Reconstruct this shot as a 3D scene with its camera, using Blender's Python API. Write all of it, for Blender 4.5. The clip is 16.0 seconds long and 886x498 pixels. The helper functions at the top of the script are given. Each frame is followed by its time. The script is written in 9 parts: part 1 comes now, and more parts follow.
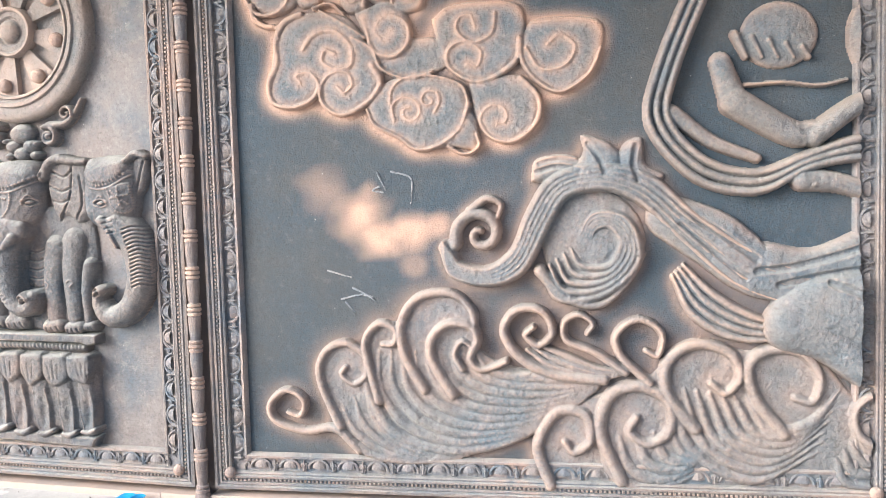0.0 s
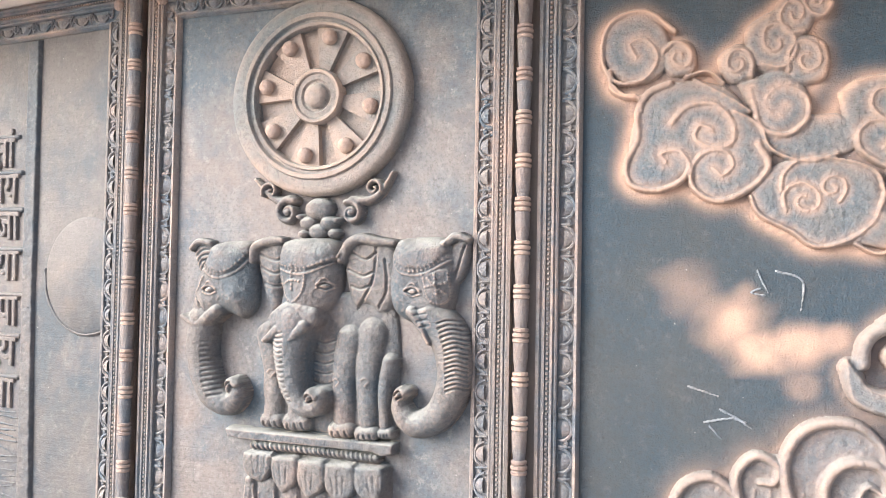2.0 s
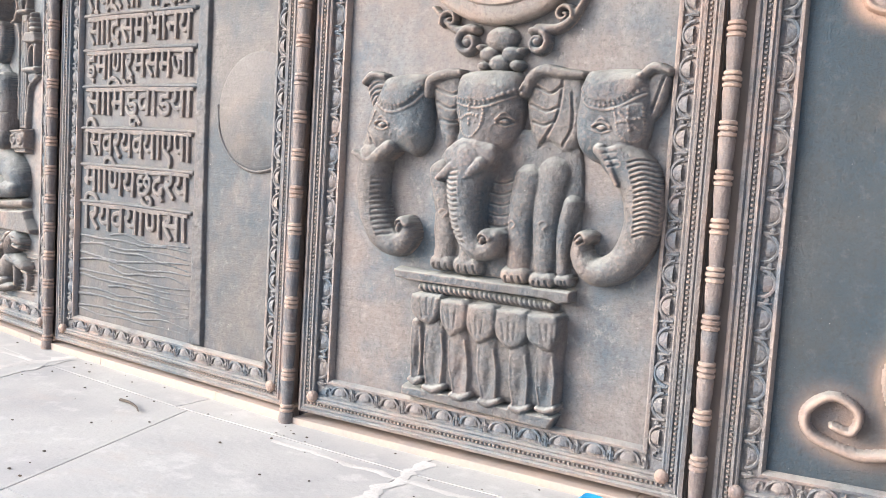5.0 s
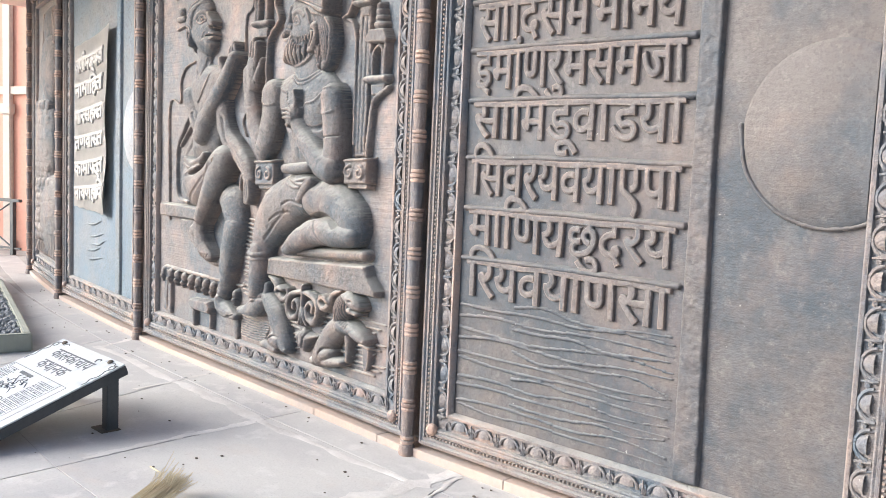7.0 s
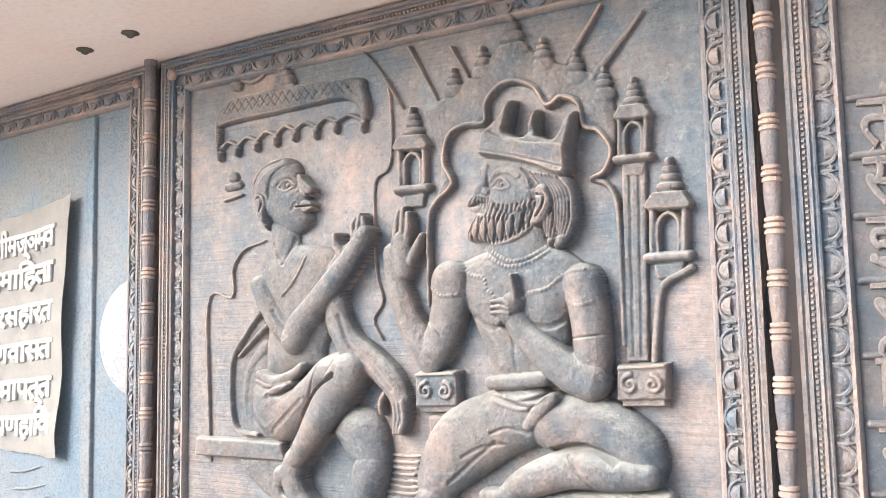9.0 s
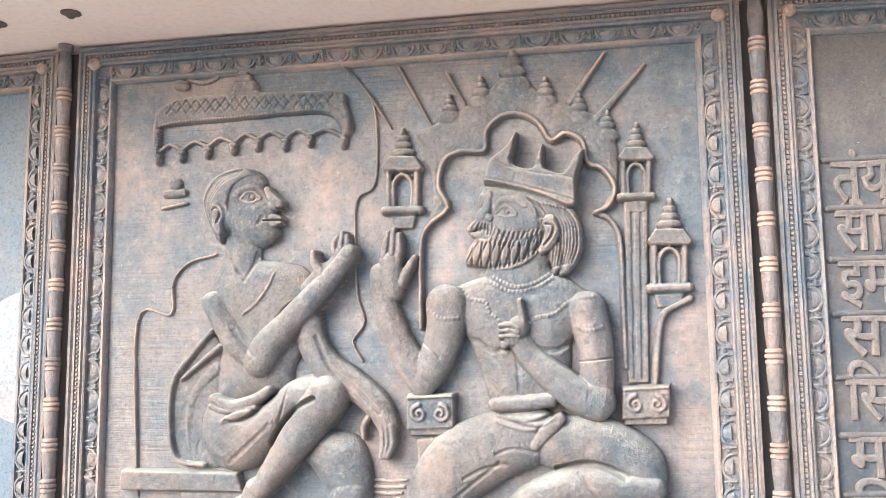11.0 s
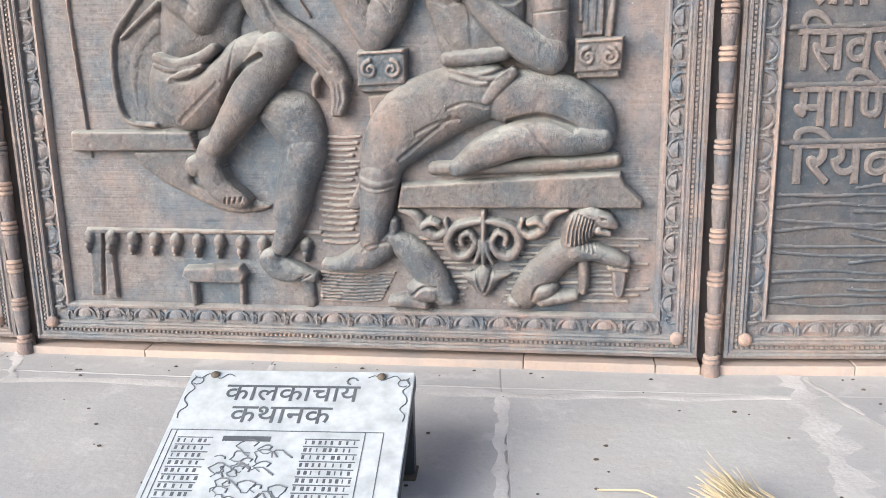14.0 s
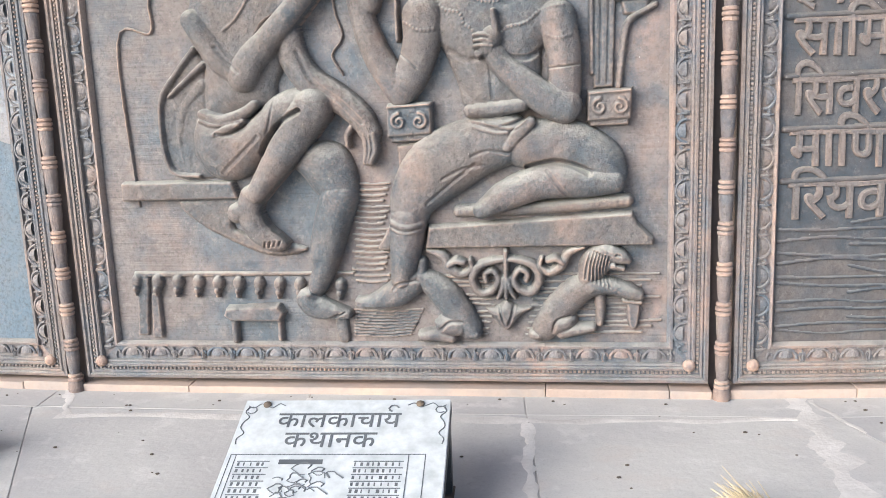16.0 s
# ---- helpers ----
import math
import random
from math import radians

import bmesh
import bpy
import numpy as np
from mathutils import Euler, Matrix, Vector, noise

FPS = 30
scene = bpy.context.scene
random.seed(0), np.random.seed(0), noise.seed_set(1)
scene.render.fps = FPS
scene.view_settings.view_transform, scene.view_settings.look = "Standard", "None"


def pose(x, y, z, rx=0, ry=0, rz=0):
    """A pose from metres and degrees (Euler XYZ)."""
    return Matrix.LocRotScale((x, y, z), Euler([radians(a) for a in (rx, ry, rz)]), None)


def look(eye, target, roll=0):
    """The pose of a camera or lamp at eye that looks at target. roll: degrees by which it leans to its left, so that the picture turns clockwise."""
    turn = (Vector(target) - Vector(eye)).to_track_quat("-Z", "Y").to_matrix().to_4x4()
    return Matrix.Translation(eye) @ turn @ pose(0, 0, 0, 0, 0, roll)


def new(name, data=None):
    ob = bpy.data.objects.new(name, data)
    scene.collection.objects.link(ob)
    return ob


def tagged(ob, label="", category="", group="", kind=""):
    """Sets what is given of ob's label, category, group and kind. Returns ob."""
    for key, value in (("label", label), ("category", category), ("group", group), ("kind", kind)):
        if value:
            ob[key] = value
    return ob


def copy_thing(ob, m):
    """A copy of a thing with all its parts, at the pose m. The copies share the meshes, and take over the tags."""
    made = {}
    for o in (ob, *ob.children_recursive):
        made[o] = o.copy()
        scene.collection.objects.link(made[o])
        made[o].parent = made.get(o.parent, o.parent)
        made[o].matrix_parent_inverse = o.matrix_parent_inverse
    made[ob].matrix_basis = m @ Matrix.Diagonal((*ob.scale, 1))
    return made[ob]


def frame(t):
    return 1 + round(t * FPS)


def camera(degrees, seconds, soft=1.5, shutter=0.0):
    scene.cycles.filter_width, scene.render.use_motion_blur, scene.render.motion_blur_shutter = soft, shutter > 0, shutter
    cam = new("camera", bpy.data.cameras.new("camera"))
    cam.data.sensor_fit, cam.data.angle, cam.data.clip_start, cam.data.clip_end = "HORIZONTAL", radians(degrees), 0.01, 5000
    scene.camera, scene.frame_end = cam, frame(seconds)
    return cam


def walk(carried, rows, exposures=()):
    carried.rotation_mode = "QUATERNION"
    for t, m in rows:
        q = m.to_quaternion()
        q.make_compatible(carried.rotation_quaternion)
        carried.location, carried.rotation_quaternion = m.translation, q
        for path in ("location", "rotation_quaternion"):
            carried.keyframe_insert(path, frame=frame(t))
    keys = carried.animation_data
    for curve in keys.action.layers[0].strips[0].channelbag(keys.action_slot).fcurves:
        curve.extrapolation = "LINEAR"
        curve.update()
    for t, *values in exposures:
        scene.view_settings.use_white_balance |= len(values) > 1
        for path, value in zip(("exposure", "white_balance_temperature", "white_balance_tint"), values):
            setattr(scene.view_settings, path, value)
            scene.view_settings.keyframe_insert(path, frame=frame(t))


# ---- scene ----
cam = camera(53.7, 16.0, soft=0.9)
METRES, EYE, TILT, LEAN, TURN = 7.0, 1.22, 0.0, 0.0, 20.7
ROWS = [
    (0.0, 0.0, 0.0, 0.0, -0.11, -3.92, 1.6),
    (0.5, -0.0572, 0.0309, -0.0022, 0.48, -3.88, 1.71),
    (1.0, -0.0971, 0.0506, 0.001, 1.3, -2.89, 0.99),
    (1.5, -0.1273, 0.061, 0.0031, 2.43, -0.5, -0.22),
    (2.0, -0.1393, 0.0704, 0.0053, 5.28, 1.77, -1.01),
    (2.5, -0.1408, 0.0743, 0.0066, 8.51, 3.35, -1.35),
    (3.0, -0.1402, 0.073, 0.0071, 9.06, 3.98, -1.36),
    (5.5, -0.1844, 0.1134, -0.0306, 16.02, -6.62, -3.65),
    (6.0, -0.2542, 0.1466, -0.0303, 18.03, -6.57, -2.91),
    (6.5, -0.3344, 0.1787, -0.0276, 21.29, -5.86, -2.57),
    (7.0, -0.4103, 0.2151, -0.0159, 22.01, -5.47, -2.49),
    (7.5, -0.4973, 0.2388, -0.0113, 22.67, -0.99, 0.74),
    (8.0, -0.5681, 0.2625, -0.0057, 14.36, 2.4, 0.86),
    (8.5, -0.6351, 0.2792, -0.0014, 9.36, 4.46, 0.83),
    (11.0, -0.8446, 0.3001, 0.0015, -15.29, 6.84, 0.67),
    (11.5, -0.8427, 0.2979, 0.0, -17.41, 5.83, 0.14),
    (12.0, -0.8413, 0.3035, -0.005, -17.17, 3.36, 0.17),
    (12.5, -0.8404, 0.3069, -0.0084, -16.98, -1.66, 0.34),
    (13.0, -0.8416, 0.3044, -0.0122, -17.58, -6.71, 0.64),
    (13.5, -0.8423, 0.303, -0.0149, -17.92, -11.23, 0.89),
    (14.0, -0.8414, 0.3022, -0.0146, -18.06, -13.31, 1.05),
    (14.5, -0.8405, 0.3016, -0.0146, -18.23, -13.57, 1.19),
    (15.0, -0.8449, 0.3005, -0.0135, -18.35, -12.9, 1.27),
    (15.5, -0.861, 0.2828, -0.0098, -19.28, -11.72, 2.36),
    (16.0, -0.8618, 0.2757, -0.0076, -18.04, -10.79, 2.13),
]
# the clip's own brightening and darkening
EXPOSURES = [(0, 1.08), (2.5, 1.2), (5.5, 0.92), (6.5, 0.82), (8.5, 1.24), (11.5, 1.24), (12.5, 0.95), (13.5, 0.74), (14.5, 0.6), (16, 0.68)]
walk(cam, [(t, pose(0, 0, EYE, TILT, LEAN, TURN) @ pose(METRES * x, METRES * y, METRES * z, 90 + pitch, roll, yaw)) for t, x, y, z, yaw, pitch, roll in ROWS], exposures=[(t, stops, 6050, 10) for t, stops in EXPOSURES])

# rods between the relief panels, in plan, from the right end of the drum to the left
RODS = [(0.45, 3.32), (-2.125, 2.85), (-3.74, 2.71), (-5.50, 2.735), (-8.0, 2.965), (-9.65, 3.22), (-11.05, 3.58)]
TOP = 2.41          # top of the panel frames
FIELD = -0.045      # the field behind the line of the rods
FRAME = 0.145       # width of the frame moulding

# ---- world and light ----
world = bpy.data.worlds.new("sky")
scene.world = world
world.use_nodes = True
wn = world.node_tree
sky = wn.nodes.new("ShaderNodeTexSky")
sky.sky_type, sky.sun_disc = "NISHITA", False
sky.sun_elevation, sky.sun_rotation = radians(23), radians(229)
sky.air_density, sky.dust_density = 1.0, 3.0
wn.links.new(sky.outputs[0], wn.nodes["Background"].inputs[0])
wn.nodes["Background"].inputs[1].default_value = 0.15
sun = new("sun", bpy.data.lights.new("sun", "SUN"))
sun.data.energy, sun.data.angle, sun.data.color = 3.4, radians(44), (1.0, 0.975, 0.95)
sun.matrix_world = look((-6.0, -6.2, 3.65), (0, 0, 0))


# ---- materials ----
def shader(name, rough=0.6, metal=0.0):
    m = bpy.data.materials.new(name)
    m.use_nodes = True
    t = m.node_tree
    b = t.nodes["Principled BSDF"]
    b.inputs["Roughness"].default_value, b.inputs["Metallic"].default_value = rough, metal
    return m, t, b


def node(t, kind, **values):
    n = t.nodes.new(kind)
    for key, value in values.items():
        n.inputs[key.replace("_", " ")].default_value = value
    return n


def grain(t, scale, detail=5.0, stretch=(1, 1, 1), rough=0.6, which="Object"):
    co, mp = t.nodes.new("ShaderNodeTexCoord"), t.nodes.new("ShaderNodeMapping")
    mp.inputs["Scale"].default_value = stretch
    info, far_off = t.nodes.new("ShaderNodeObjectInfo"), t.nodes.new("ShaderNodeMath")
    far_off.operation = "MULTIPLY"
    far_off.inputs[1].default_value = 60.0
    t.links.new(info.outputs["Random"], far_off.inputs[0])
    t.links.new(far_off.outputs[0], mp.inputs["Location"])
    n = node(t, "ShaderNodeTexNoise", Scale=scale, Detail=detail, Roughness=rough)
    t.links.new(co.outputs[which], mp.inputs[0])
    t.links.new(mp.outputs[0], n.inputs["Vector"])
    return n.outputs[0]


def span(t, value, lo, hi, to_lo=0.0, to_hi=1.0):
    n = t.nodes.new("ShaderNodeMapRange")
    for i, v in enumerate((lo, hi, to_lo, to_hi)):
        n.inputs[i + 1].default_value = v
    t.links.new(value, n.inputs[0])
    return n.outputs[0]


def blend(t, fac, a, b):
    n = t.nodes.new("ShaderNodeMix")
    n.data_type = "RGBA"
    for value, i in ((fac, 0), (a, 6), (b, 7)):
        if isinstance(value, tuple):
            n.inputs[i].default_value = (*value, 1)
        elif isinstance(value, float):
            n.inputs[i].default_value = value
        else:
            t.links.new(value, n.inputs[i])
    return n.outputs[2]


def calc(t, what, a, b):
    n = t.nodes.new("ShaderNodeMath")
    n.operation, n.use_clamp = what, True
    for i, v in enumerate((a, b)):
        if isinstance(v, float):
            n.inputs[i].default_value = v
        else:
            t.links.new(v, n.inputs[i])
    return n.outputs[0]


def relief_bump(t, b, height, strength, distance):
    n = node(t, "ShaderNodeBump", Strength=strength, Distance=distance)
    t.links.new(height, n.inputs["Height"])
    t.links.new(n.outputs[0], b.inputs["Normal"])


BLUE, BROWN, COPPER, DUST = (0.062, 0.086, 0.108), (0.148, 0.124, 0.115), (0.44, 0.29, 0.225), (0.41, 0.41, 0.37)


def patina(name, dark=BROWN, cool=BLUE, cool_at=(0.44, 0.57), edge=0.75, rub=0.35, dust=0.55, spread=1.3, lines=0.0, speck=1.0):
    """Painted metal-look casting: brown and slate patina, copper rubbed through on edges, pale dust on what faces up."""
    m, t, b = shader(name, 0.5, 0.12)
    big, small = grain(t, spread, 4.0), grain(t, 14.0, 6.0, rough=0.7)
    cloudy = calc(t, "ADD", calc(t, "MULTIPLY", big, 0.62), calc(t, "MULTIPLY", grain(t, spread * 3.4, 5.0, rough=0.65), 0.38))
    col = blend(t, span(t, cloudy, *cool_at), dark, cool)
    geo = t.nodes.new("ShaderNodeNewGeometry")
    col = blend(t, span(t, small, 0.38, 0.72, 0.0, 0.34 * speck), col, (0.30, 0.295, 0.29))
    col = blend(t, span(t, grain(t, 5.0, 5.0, (1, 1, 0.5), 0.7), 0.52, 0.72, 0.0, 0.42 * speck), col, (0.27, 0.258, 0.25))
    col = blend(t, span(t, grain(t, 70.0, 5.0, rough=0.75), 0.48, 0.70, 0.0, 0.6), col, (0.05, 0.044, 0.042))
    col = blend(t, span(t, grain(t, 30.0, 6.0, rough=0.8), 0.54, 0.72, 0.0, 0.5 * speck), col, (0.36, 0.325, 0.30))
    patch = grain(t, spread * 1.7, 3.0, (1, 1, 0.6))
    col = blend(t, calc(t, "MULTIPLY", span(t, patch, 0.50, 0.70, 0.0, rub), span(t, grain(t, 11.0, 6.0, rough=0.75), 0.36, 0.6)), col, COPPER)
    worn = calc(t, "MULTIPLY", span(t, geo.outputs["Pointiness"], 0.505, 0.58, 0.0, edge), span(t, grain(t, 3.0, 4.0), 0.35, 0.62))
    col = blend(t, worn, col, (0.50, 0.35, 0.27))
    at = t.nodes.new("ShaderNodeAttribute")
    at.attribute_name = "copper"
    col = blend(t, calc(t, "MULTIPLY", at.outputs["Fac"], span(t, grain(t, 9.0, 5.0), 0.2, 0.5, 0.6, 1.0)), col, (0.52, 0.335, 0.245))
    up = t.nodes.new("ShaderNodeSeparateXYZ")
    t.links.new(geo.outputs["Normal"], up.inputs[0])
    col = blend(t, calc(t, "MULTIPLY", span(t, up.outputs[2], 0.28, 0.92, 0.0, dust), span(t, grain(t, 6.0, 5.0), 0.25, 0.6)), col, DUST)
    fleck = span(t, grain(t, 75.0, 3.0, rough=0.6), 0.735, 0.77)
    col = blend(t, calc(t, "MULTIPLY", fleck, 0.6), col, (0.6, 0.58, 0.54))
    t.links.new(col, b.inputs["Base Color"])
    t.links.new(span(t, small, 0.3, 0.7, 0.5, 0.76), b.inputs["Roughness"])
    fine = calc(t, "ADD", calc(t, "MULTIPLY", grain(t, 38.0, 5.0, rough=0.75), 0.6), calc(t, "MULTIPLY", grain(t, 160.0, 3.0, rough=0.7), 0.35))
    if lines:
        fine = calc(t, "ADD", calc(t, "MULTIPLY", fine, 0.4), calc(t, "MULTIPLY", grain(t, 9.0, 4.0, (0.35, 1, 9)), lines))
    relief_bump(t, b, fine, 1.0, 0.013)
    return m


def plain(name, colour, other, rough=0.8, scale=4.0, fine=60.0, bump=0.25, metal=0.0, stretch=(1, 1, 1), depth=0.004):
    m, t, b = shader(name, rough, metal)
    col = blend(t, span(t, grain(t, scale, 6.0, stretch), 0.35, 0.68), colour, other)
    col = blend(t, span(t, grain(t, fine, 3.0), 0.45, 0.75, 0.0, 0.25), col, tuple(c * 0.6 for c in colour))
    t.links.new(col, b.inputs["Base Color"])
    relief_bump(t, b, grain(t, fine, 5.0), bump, depth)
    return m


M_FIELD = patina("aged_bronze_field", edge=0.0, rub=0.18, dust=0.3, spread=1.7, lines=0.12, speck=0.9)
M_CLOUDFIELD = patina("slate_blue_field", (0.054, 0.062, 0.067), (0.030, 0.054, 0.075), (0.38, 0.54), edge=0.0, rub=0.06, dust=0.15, spread=1.1, speck=0.22)
M_BLUEFIELD = patina("blue_grey_field", (0.18, 0.195, 0.205), (0.12, 0.18, 0.235), (0.40, 0.57), edge=0.0, rub=0.1, dust=0.2, spread=0.9, speck=0.5)
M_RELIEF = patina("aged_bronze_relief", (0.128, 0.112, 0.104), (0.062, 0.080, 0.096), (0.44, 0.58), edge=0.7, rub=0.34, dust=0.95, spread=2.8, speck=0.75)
M_CLOUD = patina("cloud_relief", (0.15, 0.145, 0.14), (0.085, 0.125, 0.155), (0.40, 0.6), edge=0.8, rub=0.3, dust=0.5, spread=2.2)
M_FRAME = patina("bronze_moulding", (0.20, 0.175, 0.165), (0.095, 0.13, 0.165), (0.45, 0.58), edge=0.5, rub=0.75, dust=0.6, spread=1.6)
M_ROD = patina("bronze_rod", (0.12, 0.10, 0.10), (0.055, 0.085, 0.115), (0.45, 0.6), edge=0.6, rub=0.3, dust=0.3, spread=2.5)
M_EGG = patina("egg_band_bronze", (0.20, 0.175, 0.165), (0.095, 0.13, 0.165), (0.45, 0.58), edge=0.15, rub=0.5, dust=0.4, spread=1.6)
M_HATCH = patina("hatched_bronze_field", edge=0.0, rub=0.42, dust=0.3, spread=1.9, lines=0.32, speck=0.9)
M_LINED = patina("slate_bronze_field", (0.105, 0.090, 0.084), (0.042, 0.054, 0.068), (0.42, 0.56), edge=0.0, rub=0.16, dust=0.3, spread=1.6, lines=0.08, speck=0.45)
M_RING = patina("rubbed_copper_ring", (0.30, 0.19, 0.15), (0.13, 0.12, 0.13), (0.45, 0.62), edge=0.9, rub=0.8, dust=0.35, spread=2.2)
M_WHEEL = patina("wheel_bronze", (0.23, 0.195, 0.172), (0.13, 0.145, 0.15), (0.45, 0.6), edge=0.6, rub=0.5, dust=0.6, spread=2.4)
M_LETTER = patina("letter_bronze", (0.145, 0.122, 0.112), (0.085, 0.095, 0.106), (0.5, 0.66), edge=0.3, rub=0.2, dust=0.5, spread=1.5)
M_SHEET = plain("pale_cast_sheet", (0.44, 0.42, 0.39), (0.36, 0.345, 0.325), 0.7, 7.0, 60.0, 0.4)
M_DISC = patina("pale_disc_paint", (0.30, 0.33, 0.36), (0.24, 0.28, 0.32), (0.4, 0.6), edge=0.3, rub=0.2, dust=0.2, spread=2.0)
M_PLASTER = plain("pink_plaster", (0.86, 0.68, 0.58), (0.88, 0.74, 0.64), 0.9, 2.0, 40.0)
M_SKIRT = plain("chipped_pink_strip", (0.47, 0.355, 0.285), (0.34, 0.30, 0.27), 0.9, 4.0, 50.0)
M_CORE = plain("drum_core", (0.16, 0.13, 0.12), (0.10, 0.09, 0.09), 0.9)
def flagstone(name):
    """Grey sandstone: broad warm and cool clouds, scuffed pale patches, dark specks, slab-to-slab tint."""
    m, t, b = shader(name, 0.7, 0.0)
    info = t.nodes.new("ShaderNodeObjectInfo")
    tint = blend(t, info.outputs["Random"], (0.45, 0.445, 0.43), (0.49, 0.48, 0.455))
    col = blend(t, span(t, grain(t, 1.7, 5.0), 0.42, 0.62), tint, (0.40, 0.39, 0.385))
    col = blend(t, span(t, grain(t, 3.1, 6.0, (1, 1.6, 1)), 0.57, 0.74, 0.0, 0.45), col, (0.49, 0.42, 0.37))
    col = blend(t, span(t, grain(t, 7.5, 8.0), 0.56, 0.66, 0.0, 0.55), col, (0.58, 0.565, 0.54))
    col = blend(t, span(t, grain(t, 26.0, 6.0), 0.63, 0.72, 0.0, 0.4), col, (0.30, 0.285, 0.27))
    col = blend(t, span(t, grain(t, 140.0, 2.0), 0.5, 0.75, 0.0, 0.3), col, (0.27, 0.26, 0.25))
    t.links.new(col, b.inputs["Base Color"])
    relief_bump(t, b, grain(t, 38.0, 7.0), 0.4, 0.004)
    return m


M_STONE = flagstone("sandstone_slab")
M_JOINT = plain("grey_mortar", (0.44, 0.42, 0.395), (0.28, 0.265, 0.25), 0.95, 6.0, 70.0, 0.5)
M_SMEAR = plain("pale_mortar_film", (0.62, 0.595, 0.565), (0.48, 0.46, 0.435), 0.95, 6.0, 70.0, 0.5)
M_GROUND = plain("dusty_ground", (0.70, 0.66, 0.61), (0.62, 0.58, 0.53), 0.9, 0.4, 30.0)
M_WALL = plain("salmon_wall", (0.66, 0.335, 0.245), (0.60, 0.32, 0.245), 0.9, 1.2, 40.0)
M_PILASTER = plain("weathered_pilaster", (0.50, 0.46, 0.41), (0.62, 0.52, 0.45), 0.9, 3.0, 30.0)
M_IRON = plain("dark_grey_iron", (0.05, 0.058, 0.065), (0.08, 0.085, 0.09), 0.5, 8.0, 90.0, 0.15, 0.4)
M_SIGN = plain("whitish_scratched_plate", (0.56, 0.595, 0.61), (0.38, 0.41, 0.42), 0.4, 16.0, 55.0, 0.1, 0.1)
M_INK = plain("grey_etched_ink", (0.07, 0.08, 0.09), (0.12, 0.13, 0.14), 0.6)
M_TROUGH = plain("grey_green_cement", (0.33, 0.34, 0.29), (0.25, 0.26, 0.22), 0.9, 4.0, 40.0, 0.4)
M_GRAVEL = plain("dark_gravel", (0.10, 0.11, 0.12), (0.24, 0.25, 0.26), 0.9, 20.0, 60.0, 0.5)
M_STRAW = plain("dry_straw", (0.58, 0.50, 0.34), (0.42, 0.35, 0.22), 0.8, 10.0, 80.0)
M_TWIG = plain("dark_twig", (0.06, 0.045, 0.035), (0.1, 0.08, 0.06), 0.8)
M_SCRAP = plain("blue_plastic", (0.02, 0.30, 0.62), (0.03, 0.36, 0.68), 0.4)
M_RUST = plain("rusty_hook", (0.13, 0.10, 0.07), (0.07, 0.06, 0.05), 0.8, 20.0)


# ---- mesh helpers ----
def part(name, bm, material, parent=None, label="", smooth=True):
    me = bpy.data.meshes.new(name)
    bm.to_mesh(me)
    bm.free()
    me.materials.append(material)
    if smooth:
        me.shade_smooth()
        me.set_sharp_from_angle(angle=radians(38))
    ob = new(name, me)
    ob.parent = parent
    return tagged(ob, label)


def again(ob, m):
    """Another object on the same mesh, beside its like."""
    c = new(ob.name.split(".")[0], ob.data)
    c.parent, c.matrix_basis = ob.parent, m
    return c


def thing(name, m, label, category, group="", kind=""):
    e = tagged(new(name), label, category, group, kind)
    e.matrix_world = m
    return e


def slab(bm, x0, x1, y0, y1, z0, z1, bevel=0.0):
    r = bmesh.ops.create_cube(bm, size=1.0)
    for v in r["verts"]:
        v.co = Vector(((x0 + x1) / 2 + v.co.x * (x1 - x0), (y0 + y1) / 2 + v.co.y * (y1 - y0), (z0 + z1) / 2 + v.co.z * (z1 - z0)))
    if bevel:
        bmesh.ops.bevel(bm, geom=list({e for v in r["verts"] for e in v.link_edges}), offset=bevel, segments=2, affect="EDGES")
    return r["verts"]


def box(*a):
    bm = bmesh.new()
    slab(bm, *a)
    return bm


def smooth_path(points, n=8):
    """Points along a soft curve through the given ones."""
    p = [Vector(q) for q in points]
    p = [p[0] * 2 - p[1], *p, p[-1] * 2 - p[-2]]
    out = []
    for a, b, c, d in zip(p, p[1:], p[2:], p[3:]):
        for i in range(n):
            s = i / n
            out.append(0.5 * ((2 * b) + (c - a) * s + (2 * a - 5 * b + 4 * c - d) * s * s + (3 * b - a - 3 * c + d) * s ** 3))
    return [*out, p[-2]]


def pipe(bm, points, r0, r1=None, sides=6):
    """A round bar along 3D points, tapering from r0 to r1."""
    r1 = r0 if r1 is None else r1
    pts = [Vector(p) for p in points]
    rings = []
    for i, p in enumerate(pts):
        d = (pts[min(i + 1, len(pts) - 1)] - pts[max(i - 1, 0)]).normalized()
        side = d.cross(Vector((0.13, 0.21, 0.97))).normalized()
        up = side.cross(d)
        r = r0 + (r1 - r0) * i / (len(pts) - 1)
        rings.append([bm.verts.new(p + (side * math.cos(a) + up * math.sin(a)) * r) for a in (2 * math.pi * k / sides for k in range(sides))])
    for a, b in zip(rings, rings[1:]):
        for k in range(sides):
            bm.faces.new((a[k], a[(k + 1) % sides], b[(k + 1) % sides], b[k]))
    bm.faces.new(rings[0][::-1]), bm.faces.new(rings[-1])


